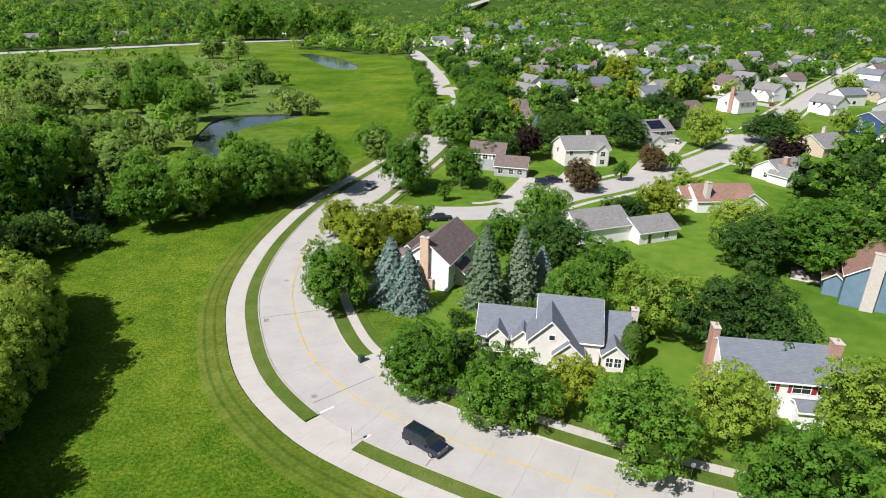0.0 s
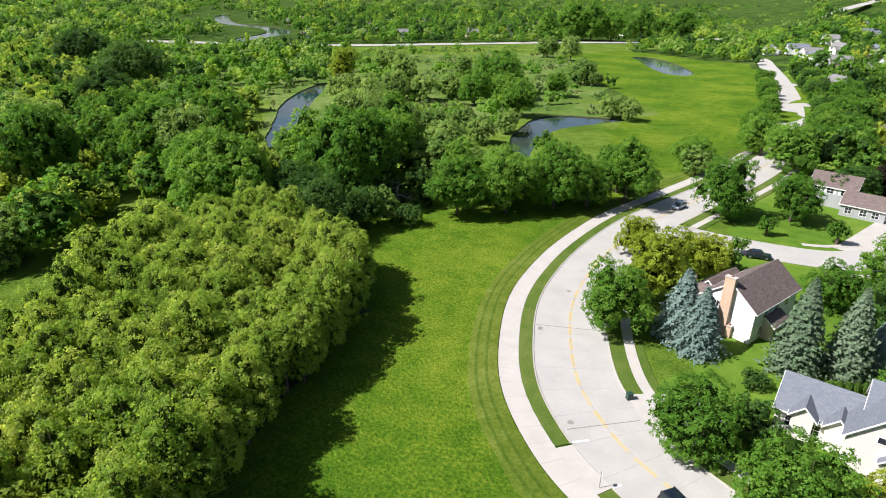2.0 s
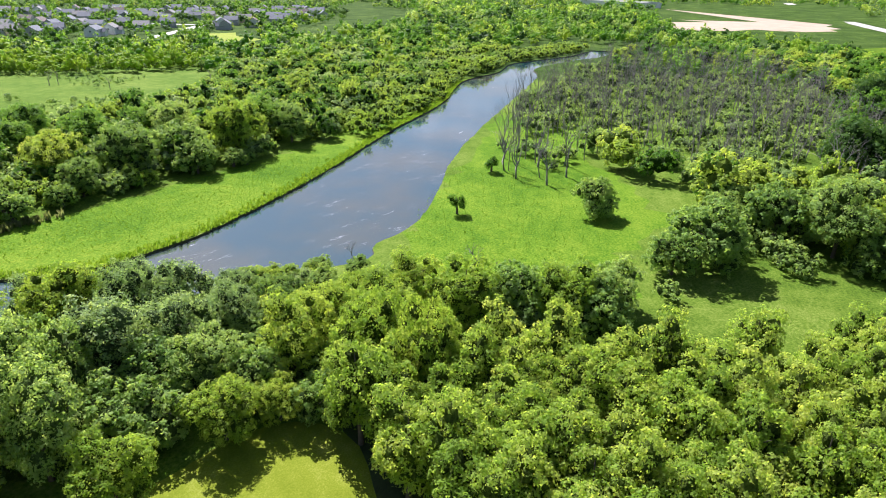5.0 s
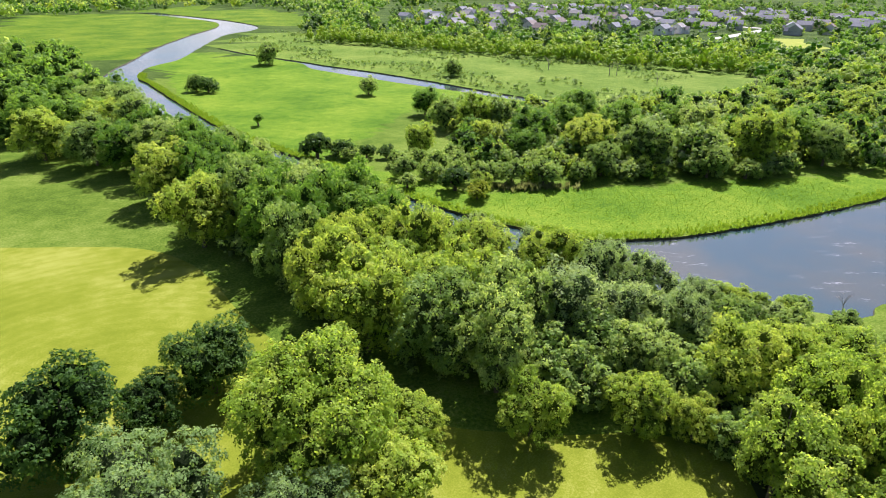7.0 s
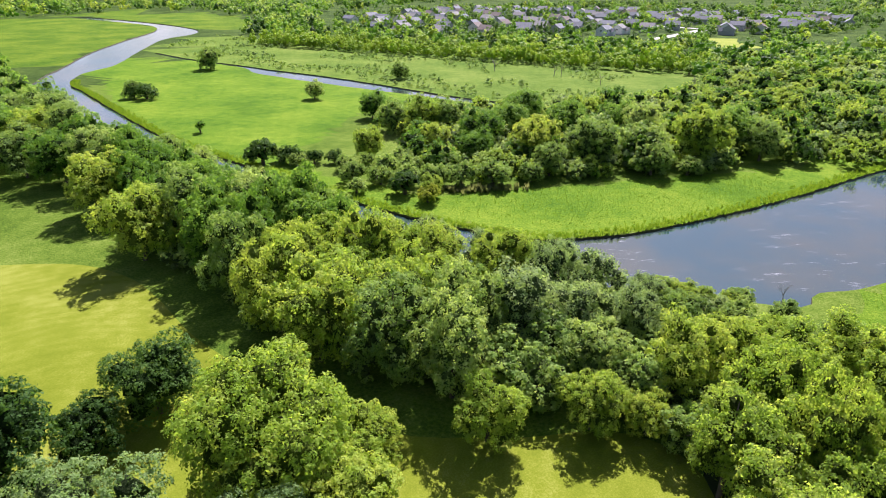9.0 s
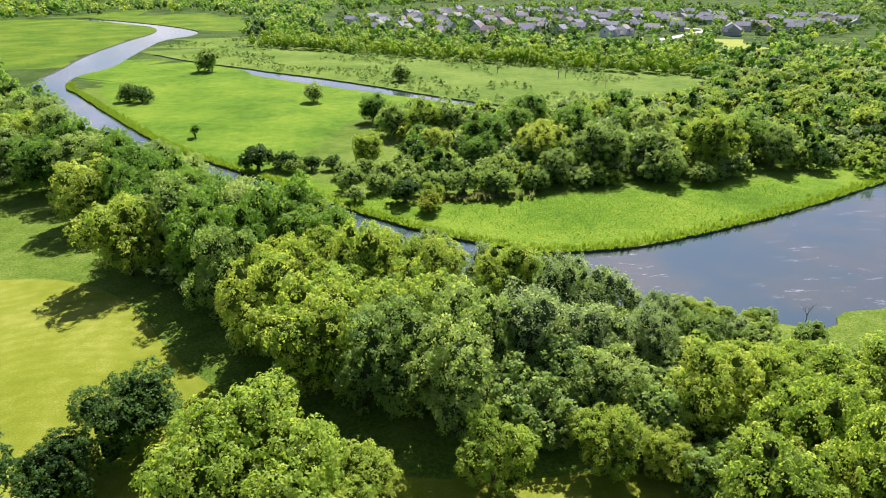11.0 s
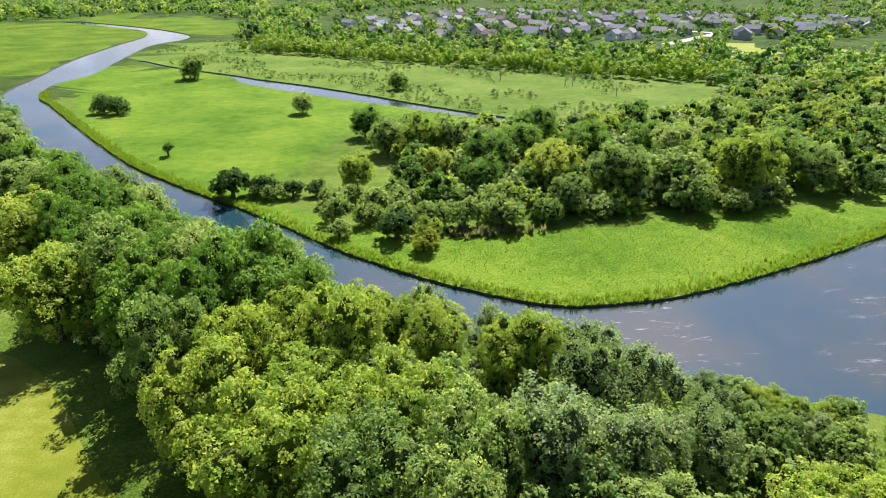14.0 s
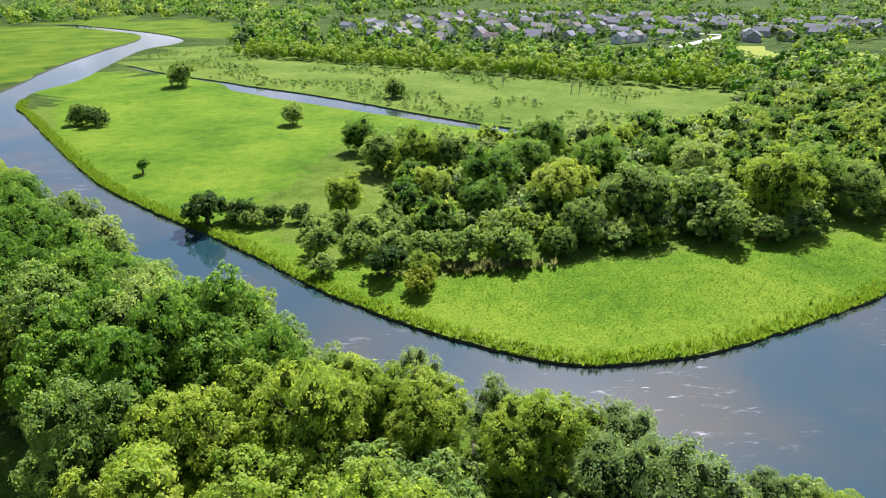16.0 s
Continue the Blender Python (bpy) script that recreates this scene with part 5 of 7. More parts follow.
pool_scrub = clear(scattered([(-85, 16), (-100, 30), (-112, 60), (-150, 60), (-190, 40), (-150, 25), (-125, 30)], 8, rng))
woods("scrub", pool_scrub, SHRUBS, LEAF_SCRUB, "grey-green scrub among dead trees", (0.5, 1.1), seed=30)

# dead trees standing in the wet wood
dead_ch = [bare_tree(np.random.default_rng(70 + i), 15.0, 0.36, 5, 0.17) for i in range(5)]
dead_places = clear(scattered(DEAD_WOOD, 7.4, rng))
woods("dead_wood_stand", dead_places, dead_ch, DEADWOOD, "stand of grey leafless dead trees", (0.75, 1.3), seed=31)
shaded = clear(scattered(DEAD_WOOD, 7.0, rng))
shaded = shaded[rng.uniform(0, 1, len(shaded)) < 0.7 * np.clip((-shaded[:, 0] - 140) / 90, 0.12, 1)]
woods("scrub", shaded[::2], SHRUBS, LEAF_WILLOW, "pale green scrub among dead trees", (0.4, 1.1), seed=32)
woods("scrub", shaded[1::2], SHRUBS, LEAF_SCRUB, "green scrub among dead trees", (0.5, 1.3), seed=33)

# far woods round the horizon
CLUMPS = [template(420 + i, 11.0, 10.0, 6, 95, 0.95, ICO0) for i in range(5)]
far_q = scattered([(-720, -720), (720, -720), (720, 720), (-720, 720)], 12.5, rng)
dist = np.hypot(far_q[:, 0], far_q[:, 1])
far_q = far_q[(dist > 330) & (dist < 700)]
clump_q = scattered([(-2600, -2600), (1500, -2600), (1500, 2600), (-2600, 2600)], 21, rng)
dist = np.hypot(clump_q[:, 0], clump_q[:, 1])
clump_q = clump_q[(dist > 690) & (dist < 2500) & (rng.uniform(0, 1, len(clump_q)) < (700 / np.maximum(dist, 700)) ** 1.9)]
split = len(far_q)
far_q = np.vstack([far_q, clump_q])
bearing = np.degrees(np.arctan2(-far_q[:, 0], far_q[:, 1]))
glade = np.array([noise.noise(Vector((x * 0.006, y * 0.006, 3))) for x, y in far_q]) > 0.38
keep = ~glade & ~near(far_q, RIVER, 42) & ~near(far_q, np.asarray(FAR_RIVER)[:, :2] + (20, -28), 34) & (((bearing > -45) & (bearing < 180)) | (bearing < -165))
NORTH_TOWN = [(-420, 480), (-330, 560), (-260, 690), (-190, 800), (-60, 1120), (-250, 1350), (-700, 1150), (-760, 800), (-560, 620)]
SW_TOWN = [(-260, -440), (-300, -370), (-370, -310), (-440, -310), (-500, -260), (-560, -200), (-900, -250), (-1100, -700), (-700, -1000), (-330, -800), (-220, -520)]
NE_TOWN = [(30, 95), (-2, 130), (2, 260), (-8, 430), (-30, 560), (60, 800), (500, 900), (700, 600), (300, 200), (120, 60), (60, 62)]
for first, last, shapes, big in ((0, split, FARS, 1.0), (split, len(far_q), CLUMPS, 1.05)):
    q = far_q[first:last][keep[first:last]]
    q = clear(q, SW_TOWN, NE_TOWN, NORTH_TOWN, *OPEN)
    tone = rng.uniform(0, 1, len(q))
    for lo, hi, leaf, what, seed in ((0, 0.5, LEAF_MAPLE, "distant green woods", 41), (0.5, 0.66, LEAF_LIGHT, "distant light green woods", 42),
                                     (0.66, 0.8, LEAF_SCRUB, "distant grey-green woods", 44), (0.8, 1, LEAF_DARK, "distant dark green woods", 43)):
        woods("far_woods", q[(tone >= lo) & (tone < hi)], shapes, leaf, what, (0.7 * big, 1.25 * big), seed=seed)


# ---------------------------------------------------------------- roads, kerbs, verges
def ribbon(name, line, profile, mat, label, category, parent=None):
    ob = new(name, np_mesh(name, [lifted(strip(line, profile))], [mat]))
    return tagged(ob, label, category, kind="structure")


ribbon("road", MAIN_ROAD, [(5.2, 0.02), (-5.2, 0.02)], JOINT, "pale concrete residential road with slab joints", "road")
ribbon("road", ROAD_BEYOND, [(5.2, 0.05), (-5.2, 0.05)], CONCRETE, "pale concrete road between trees", "road")
ribbon("road", FAR_ROAD, [(8.5, 0.3), (-8.5, 0.3)], CONCRETE, "distant pale concrete road", "road")
ribbon("road", SIDE_STREET, [(4.8, 0.055), (-4.8, 0.055)], CONCRETE, "pale concrete side street", "road")


def arc_between(line, a, b):
    """The part of a line between two lengths."""
    s = np.concatenate([[0], np.cumsum(np.linalg.norm(np.diff(line, axis=0), axis=1))])
    at = np.linspace(a, b, max(2, int((b - a) / 1.5) + 1))
    return np.column_stack([np.interp(at, s, line[:, 0]), np.interp(at, s, line[:, 1])])


def length_at(line, x, y):
    s = np.concatenate([[0], np.cumsum(np.linalg.norm(np.diff(line, axis=0), axis=1))])
    return s[np.argmin((line[:, 0] - x) ** 2 + (line[:, 1] - y) ** 2)]


ROAD_END = length_at(MAIN_ROAD, -3, 230)
CROSS_A, CROSS_B = length_at(MAIN_ROAD, -6, 62.5), length_at(MAIN_ROAD, -11.5, 67)
SIDE_A, SIDE_B = length_at(MAIN_ROAD, -25, 132), length_at(MAIN_ROAD, -22, 146)
DRIVE_A, DRIVE_B = length_at(MAIN_ROAD, -9, 65.5), length_at(MAIN_ROAD, -15.5, 72)


def verge_piece(a, b, o0, o1, name="verge"):
    l = arc_between(MAIN_ROAD, a, b)
    lo, hi = min(o0, o1), max(o0, o1)
    me = np_mesh(name, [strip(l, [(hi, 0.0), (hi, 0.13), (lo, 0.13), (lo, 0.0)])], [VERGE])
    tagged(new(name, me), "narrow mown grass verge beside the road", "verge", kind="structure")


def kerb_piece(a, b, side):
    l = arc_between(MAIN_ROAD, a, b)
    p = [(5.2, 0.0), (5.22, 0.15), (5.40, 0.16), (5.42, 0.0)]
    p = [(o * side, z) for o, z in p]
    tagged(new("kerb", np_mesh("kerb", [strip(l, p if side < 0 else p[::-1])], [KERBSTONE])), "concrete kerb along the road", "kerb", kind="structure")


for a, b in ((0, CROSS_A), (CROSS_B, ROAD_END)):
    kerb_piece(a, b, 1)
    verge_piece(a, b, 5.44, 7.3)
for a, b in ((0, DRIVE_A), (DRIVE_B, SIDE_A), (SIDE_B, ROAD_END)):
    kerb_piece(a, b, -1)
    verge_piece(a, b, -5.44, -7.5)
    verge_piece(a, b, -9.02, -10.2)
l_mow = MAIN_ROAD
mow_v, mow_f, _ = strip(l_mow, [(14.2, 0.02), (13.3, 0.09), (12.9, 0.10), (11.9, 0.11), (11.5, 0.11), (10.2, 0.12)])
tagged(new("mown_strip", np_mesh("mown_strip", [(mow_v, mow_f, np.arange(len(mow_f)) % 5 % 2)], [STRIP, STRIP_DARK])), "mown grass strip with mower tracks between path and meadow", "grass", kind="structure")

# ---------------------------------------------------------------- houses
def gable_walls(L, W, he, rise):
    """Walls of a gabled block, ridge along x."""
    l, w = L / 2, W / 2
    v = np.array([(-l, -w, 0), (l, -w, 0), (l, w, 0), (-l, w, 0), (-l, -w, he), (l, -w, he), (l, w, he), (-l, w, he), (-l, 0, he + rise), (l, 0, he + rise)], float)
    v = np.vstack([v, [(-l, 0, 0), (l, 0, 0)]])
    return [(v, np.array([(0, 1, 5, 4), (2, 3, 7, 6), (1, 11, 9, 5), (11, 2, 6, 9), (3, 10, 8, 7), (10, 0, 4, 8)]), 0)]


def gable_roof(L, W, he, rise, over=0.4, thick=0.2):
    """Two roof slopes with thickness and overhang."""
    l, w = L / 2 + over * 0.8, W / 2 + over
    drop = rise / (W / 2) * over
    sec = [(-w, he - drop), (0, he + rise), (w, he - drop), (w, he - drop + thick), (0, he + rise + thick * 1.15), (-w, he - drop + thick)]
    v = np.array([(-l, y, z) for y, z in sec] + [(l, y, z) for y, z in sec], float)
    f = [(5, 4, 10, 11), (4, 3, 9, 10), (0, 6, 7, 1), (1, 7, 8, 2), (0, 5, 11, 6), (2, 8, 9, 3)]
    caps = [(0, 1, 4, 5), (1, 2, 3, 4), (6, 11, 10, 7), (7, 10, 9, 8)]
    return [(v, np.array(f + caps), 0)]


def eave_boards(L, W, he, rise, over=0.4):
    l, w, drop = L / 2 + over * 0.8, W / 2 + over, rise / (W / 2) * over
    return [block(-l, l, s * w - 0.06, s * w + 0.06, he - drop - 0.06, he - drop + 0.16) for s in (-1, 1)]


def rake_boards(L, W, he, rise, over=0.4):
    """Pale boards under the sloping gable edges."""
    out, w, drop = [], W / 2 + over, rise / (W / 2) * over
    for sx in (-1, 1):
        x = sx * (L / 2 + over * 0.8)
        for sy in (-1, 1):
            v = np.array([(x + a, sy * y, z) for a in (-0.05, 0.05) for y, z in ((w, he - drop - 0.08), (0, he + rise - 0.08), (0, he + rise + 0.15), (w, he - drop + 0.15))], float)
            out.append((v, CUBE_FACES, 0))
    return out


class House:
    def __init__(self, x, y, rot, wall, roof, label):
        self.base = tagged(new("house", None), label, "house", "houses")
        self.base.matrix_world = pose(x, y, float(rise(x, y)), 0, 0, rot)
        self.wall, self.roof = wall, roof

    def block(self, cx, cy, L, W, he, rise, turn=0, wall=None, roof=None, boards=True):
        m = pose(cx, cy, 0, 0, 0, turn)
        pieces = [("wall", gable_walls(L, W, he, rise), wall or self.wall), ("roof", gable_roof(L, W, he, rise), roof or self.roof)]
        if boards:
            pieces += [("eave_board", [c], TRIM) for c in eave_boards(L, W, he, rise)] + [("rake_board", [c], TRIM) for c in rake_boards(L, W, he, rise)]
        for name, chunks, mat in pieces:
            part(name, chunks, mat, self.base).matrix_local = m
        self.at = (m, L, W, he, rise)
        return self

    def window(self, side, u, z, w=1.1, h=1.3, shutters=None, grid=True):
        """On the last block: side f(ront, -y), b(ack), l(eft end), r(ight end)."""
        m, L, W, he, rise = self.at
        place = {"f": pose(u, -W / 2, z), "b": pose(u, W / 2, z, 0, 0, 180), "l": pose(-L / 2, u, z, 0, 0, -90), "r": pose(L / 2, u, z, 0, 0, 90)}[side]
        a, b = w / 2, h / 2
        o, i = (a + 0.1, b + 0.1), (a, b)
        ring = [(sx * x, y, sz * z) for y in (-0.07, 0.02) for x, z in (o, i) for sx, sz in ((-1, -1), (1, -1), (1, 1), (-1, 1))]
        f = []
        for k in range(4):
            n = (k + 1) % 4
            f += [(k, n, 4 + n, 4 + k), (8 + n, 8 + k, 12 + k, 12 + n), (n, k, 8 + k, 8 + n), (4 + k, 4 + n, 12 + n, 12 + k)]
        rails = [(np.array(ring, float), np.array(f), 0)]
        win = part("window", rails, TRIM, self.base)
        win.matrix_local = m @ place
        part("pane", [block(-a, a, -0.03, 0.0, -b, b)], GLASS, win)
        if grid:
            part("muntin", [block(-0.03, 0.03, -0.05, -0.03, -b, b)], TRIM, win)
            part("muntin", [block(-a, a, -0.047, -0.03, -0.03, 0.03)], TRIM, win)
        if shutters:
            for s in (-1, 1):
                c = s * (a + 0.32)
                part("shutter", [block(c - 0.2, c + 0.2, -0.05, 0.0, -b - 0.05, b + 0.05, 0, 0.0)], shutters, win, "painted shutter")
        return self

    def door(self, side, u, w=1.0, h=2.1, mat=None, name="door"):
        m, L, W, he, rise = self.at
        place = {"f": pose(u, -W / 2, 0), "b": pose(u, W / 2, 0, 0, 0, 180), "l": pose(-L / 2, u, 0, 0, 0, -90), "r": pose(L / 2, u, 0, 0, 0, 90)}[side]
        a = w / 2
        d = part(name, [block(-a - 0.1, a + 0.1, -0.05, 0.02, 0, h + 0.1)], TRIM, self.base)
        d.matrix_local = m @ place
        for k in range(4):
            part("panel", [block(-a + 0.04, a - 0.04, -0.075, -0.05, 0.05 + k * h / 4, (k + 1) * h / 4 - 0.03)], mat or TRIM, d)
        return self

    def chimney(self, x, y, w, d, top, mat, foot=0.0):
        c = part("chimney", [block(x - w / 2, x + w / 2, y - d / 2, y + d / 2, foot, top)], mat, self.base)
        part("cap", [block(x - w / 2 - 0.08, x + w / 2 + 0.08, y - d / 2 - 0.08, y + d / 2 + 0.08, top, top + 0.12)], PATIO, c)
        part("flue", [tube([(x, y, top + 0.1), (x, y, top + 0.45)], [0.16, 0.14], 8)], BRICK, c)
        return self

    def vent(self, x, y, z):
        part("roof_vent", [tube([(x, y, z - 0.3), (x, y, z + 0.35)], [0.09, 0.09], 8)], STEEL, self.base)
        return self

    def front_row(self, z, us, side="f", **more):
        for u in us:
            self.window(side, u, z, **more)
        return self


h = House(15.2, 80.4, -8, SIDING_CREAM, ROOF_SLATE, "cream one-and-a-half-storey house with a slate-grey roof")
h.block(-6.3, 0.3, 8.2, 7.4, 2.9, 2.6).front_row(1.5, (-2.4, 0, 2.4))
h.block(-7.6, -3.0, 2.4, 2.2, 3.3, 1.1, 90).block(-4.2, -3.0, 2.4, 2.2, 3.3, 1.1, 90)
h.block(2.0, 0.4, 8.4, 9.2, 3.8, 4.0).vent(4.2, 1.6, 6.6)
h.block(-0.6, -3.6, 5.4, 5.6, 4.4, 2.9, 90).window("l", -0.2, 4.9, 0.7, 0.7, grid=False)
h.block(1.9, -5.2, 3.4, 3.6, 3.0, 1.7, 90).window("l", -0.55, 1.6, 0.9, 1.5).window("l", 0.75, 1.6, 0.9, 1.5)
h.block(8.2, 1.0, 4.4, 8.4, 2.9, 3.0).window("r", 0, 1.5)
h.block(8.0, -3.9, 2.6, 2.8, 2.7, 1.3, 90).window("l", -0.55, 1.45, 0.85, 1.3).window("l", 0.55, 1.45, 0.85, 1.3)
h.chimney(10.9, 1.0, 0.9, 1.2, 6.6, STONE_PALE).door("f", 0.2)

h = House(40.3, 69.2, -6, SIDING_WHITE, ROOF_SLATE, "white two-storey house with red shutters and a grey roof")
h.block(0, 0, 13.4, 7.6, 5.3, 2.8).front_row(4.3, (-4.6, -1.4, 4.6), shutters=RED_PAINT).window("f", 2.2, 4.3, 2.0, 1.3, RED_PAINT).front_row(1.5, (-4.6, -1.4, 3.0), w=1.5, h=1.4, shutters=RED_PAINT)
h.window("l", -1.2, 4.2, 0.9, 1.4).window("l", -1.2, 1.5, 0.9, 1.2).window("r", 0, 4.2)
h.chimney(6.2, -0.9, 1.0, 1.5, 9.3, BRICK, 6.5).chimney(-7.0, 1.4, 0.8, 1.6, 9.0, BRICK).vent(0, 0.6, 7.9).vent(-3.4, 0.6, 7.9).vent(3.4, 0.6, 7.9)
h.block(4.2, -4.7, 5.2, 2.2, 2.6, 0.5)
h.block(10.0, 0.2, 6.8, 7.0, 2.8, 2.5).window("f", 1.6, 1.5, shutters=RED_PAINT)

h = House(-1.0, 105.0, 69, SIDING_WHITE, ROOF_BROWN, "cream two-storey house with a brown roof and brick chimney")
h.block(0, 0, 13.8, 8.0, 5.2, 3.1).window("l", 2.2, 3.9, 0.75, 1.9).window("l", 3.05, 3.9, 0.75, 1.9).window("l", 1.35, 3.9, 0.75, 1.9).window("l", 2.2, 1.4, 1.6, 1.4).front_row(3.9, (-3.5, 0, 3.5)).front_row(1.4, (-4.0, -1.6))
h.chimney(-7.25, 0.2, 0.75, 1.5, 9.2, BRICK_TAN).chimney(-7.2, -0.9, 0.5, 0.9, 1.8, BRICK_TAN)
h.vent(0.5, -1.2, 7.4).vent(-2.0, -2.2, 6.6).vent(2.2, 0.5, 7.9)
h.block(1.8, 5.6, 8.0, 6.0, 2.8, 2.4).block(-3.6, 4.6, 3.6, 3.0, 3.6, 1.4, 90)
h.block(-1.5, -4.3, 4.2, 2.4, 2.6, 0.9, wall=SIDING_TAN).front_row(1.4, (-1.2, 0.2, 1.4), w=0.9)

h = House(35.5, 126.6, 24, SIDING_WHITE, ROOF_GREY, "low white duplex with a grey hipped roof")
h.block(-4.6, 2.2, 12.5, 9.5, 3.6, 2.5).vent(-6, 3.5, 5.6).vent(-4, 3.5, 5.6).vent(-1.5, 3.5, 5.6)
h.block(6.6, -1.6, 10.0, 8.0, 2.6, 1.9).door("f", -2.4, 0.9, 2.0, GLASS).window("f", 2.0, 1.4).vent(8.8, -3.4, 3.9)

h = House(13.5, 180.5, -12, SIDING_GREY, ROOF_BROWN, "grey split-level house with a brown roof")
h.block(-2.5, 2.0, 10.0, 8.0, 5.0, 2.4).front_row(4.0, (-3.2, -0.4, 2.6), w=1.4, shutters=SIDING_WHITE)
h.block(5.2, -3.4, 9.0, 7.4, 2.9, 2.2).front_row(1.5, (-2.8, 0.2, 2.6), w=1.3).door("r", 0, 4.6, 2.3, SIDING_WHITE, "garage_door")

h = House(40.5, 193.5, 14, SIDING_CREAM, ROOF_GREY, "tan two-storey house with a grey-brown roof")
h.block(0, 0, 14.5, 10.5, 5.0, 3.0).window("l", 0.5, 3.9).front_row(4.0, (-5.4, 1.0)).chimney(2.5, 1.0, 1.0, 1.2, 9.2, STONE_PALE, 6).block(4.2, -4.6, 4.2, 4.0, 5.0, 1.8, 90).window("l", 0, 3.8, 1.5, 1.4).window("l", 0, 1.4, 1.5, 1.4)

h = House(72, 227, 24, SIDING_WHITE, ROOF_GREY, "white two-storey house with solar panels on its roof")
h.block(0, 0, 12.5, 9.5, 5.0, 3.0).front_row(4.0, (-4.4, -1.5, 1.5, 4.4), shutters=CAR_NAVY).window("l", 0, 4.0).chimney(5.2, 1.5, 0.9, 1.1, 9.0, STONE_PALE, 5)
h.block(-4.4, -6.2, 6.4, 5.2, 2.7, 1.8, 90).block(2.6, -5.4, 7.0, 2.2, 2.5, 0.6)
for i in range(4):
    for j in range(2):
        p = part("solar_panel", [block(-0.78, 0.78, -0.95, 0.95, 0, 0.06)], SOLAR, h.base)
        p.matrix_local = pose(-3.0 + i * 1.65, -3.5 + j * 1.75, 6.25 + j * 1.1, 32.3)

h = House(96, 263, 28, SIDING_CREAM, ROOF_BROWN, "cream two-storey house with a steep brown roof")
h.block(0, 0, 13.0, 11.0, 5.5, 4.0).window("l", 1.2, 4.1).window("l", -1.6, 4.1).window("l", 0, 1.5).front_row(4.0, (-4, 0, 4)).chimney(-4.0, 3.0, 1.0, 1.3, 11, BRICK, 5).block(3.6, -5.6, 6.0, 6.0, 2.8, 2.4, 90)

h = House(132, 296, 33, SIDING_WHITE, ROOF_GREY, "white two-storey house with a tall brick chimney")
h.block(0, 0, 13.5, 11.0, 5.5, 3.6).window("l", 1.0, 4.0).front_row(4.0, (-4, 0, 4)).chimney(-6.9, -1.5, 0.9, 1.8, 11.5, BRICK)

h = House(66, 150.5, 9, SIDING_WHITE, ROOF_RUST, "pale ranch house with a rust-brown roof")
h.block(0, 0, 15.0, 9.0, 3.0, 2.8).window("l", 1.5, 1.6).chimney(-5.0, -3.4, 1.2, 1.5, 7.2, STONE_PALE).block(5.0, -3.0, 7.0, 7.5, 2.8, 2.4, 90).block(-7.5, 1.5, 4.0, 6.0, 2.8, 2.0)

h = House(97, 181, 28, SIDING_WHITE, ROOF_GREY, "white house with a grey roof and brick chimney")
h.block(0, 0, 14.0, 9.0, 3.0, 2.8).window("l", 0, 1.6).chimney(-3.5, -3.0, 1.2, 1.4, 7.0, BRICK).block(-5.0, -4.5, 6.0, 6.0, 2.7, 2.2, 90).door("l", 0, 4.6, 2.2, None, "garage_door")

h = House(128, 217, 28, SIDING_TAN, ROOF_GREY, "tan house with a broad grey roof")
h.block(0, 0, 13.5, 11.0, 3.4, 3.4).chimney(3.0, 2.0, 1.0, 1.0, 8.4, STONE_PALE, 4).front_row(1.6, (-4, 0, 4))

h = House(171, 256, 28, SIDING_NAVY, ROOF_GREY, "navy-blue two-storey house with white trim")
h.block(0, 0, 13.0, 12.0, 6.0, 3.0).window("l", 2.4, 4.5).window("l", -2.4, 4.5).window("l", 2.4, 1.6).window("l", -2.4, 1.6).front_row(4.5, (-4, 0, 4))

h = House(73.5, 101.5, 62, SIDING_BLUE, ROOF_RUST, "blue-grey two-storey house with a pale brick chimney")
h.block(0, 0, 14.5, 9.5, 5.4, 3.4).window("l", -2.6, 3.9, 1.2, 1.4).window("l", -2.6, 1.5, 1.2, 1.4).front_row(4, (-3.5, 0.5)).chimney(-7.7, 0.9, 1.0, 1.9, 10.0, STONE_PALE)
h.block(-1.5, 5.8, 5.5, 3.0, 3.0, 1.2)

h = House(25, 262, 10, SIDING_TAN, ROOF_BROWN, "pink-tan house with a brown roof among trees")
h.block(0, 0, 12.0, 10.0, 5.0, 3.2).window("l", 0, 3.9).front_row(3.9, (-3.5, 0, 3.5)).block(2.5, -9.0, 9.0, 7.0, 2.8, 2.4)


h = House(-1230, 0, 48, SIDING_WHITE, ROOF_GREY, "long low white commercial building with a flat grey roof")
h.block(0, 0, 150, 45, 9, 1.5).window("l", 0, 3.0, 8.0, 2.0)

# houses of the two estates further off: four patterns, then copies
def estate_house(wall, roof, label, L, W, he, rise, wing):
    b = House(0, 0, 0, wall, roof, label)
    b.block(0, 0, L, W, he, rise, boards=False)
    b.front_row(he - 1.2, (-L * 0.3, 0.0, L * 0.3), w=1.3, grid=False).window("l", 0, he - 1.2, 1.2, 1.3, grid=False)
    if he > 4:
        b.window("b", 0, 1.6, 2.2, 1.6, grid=False)
    b.block(L * 0.25, -W * 0.5, wing, wing * 0.9, he * 0.62, rise * 0.8, 90, boards=False)
    return b.base


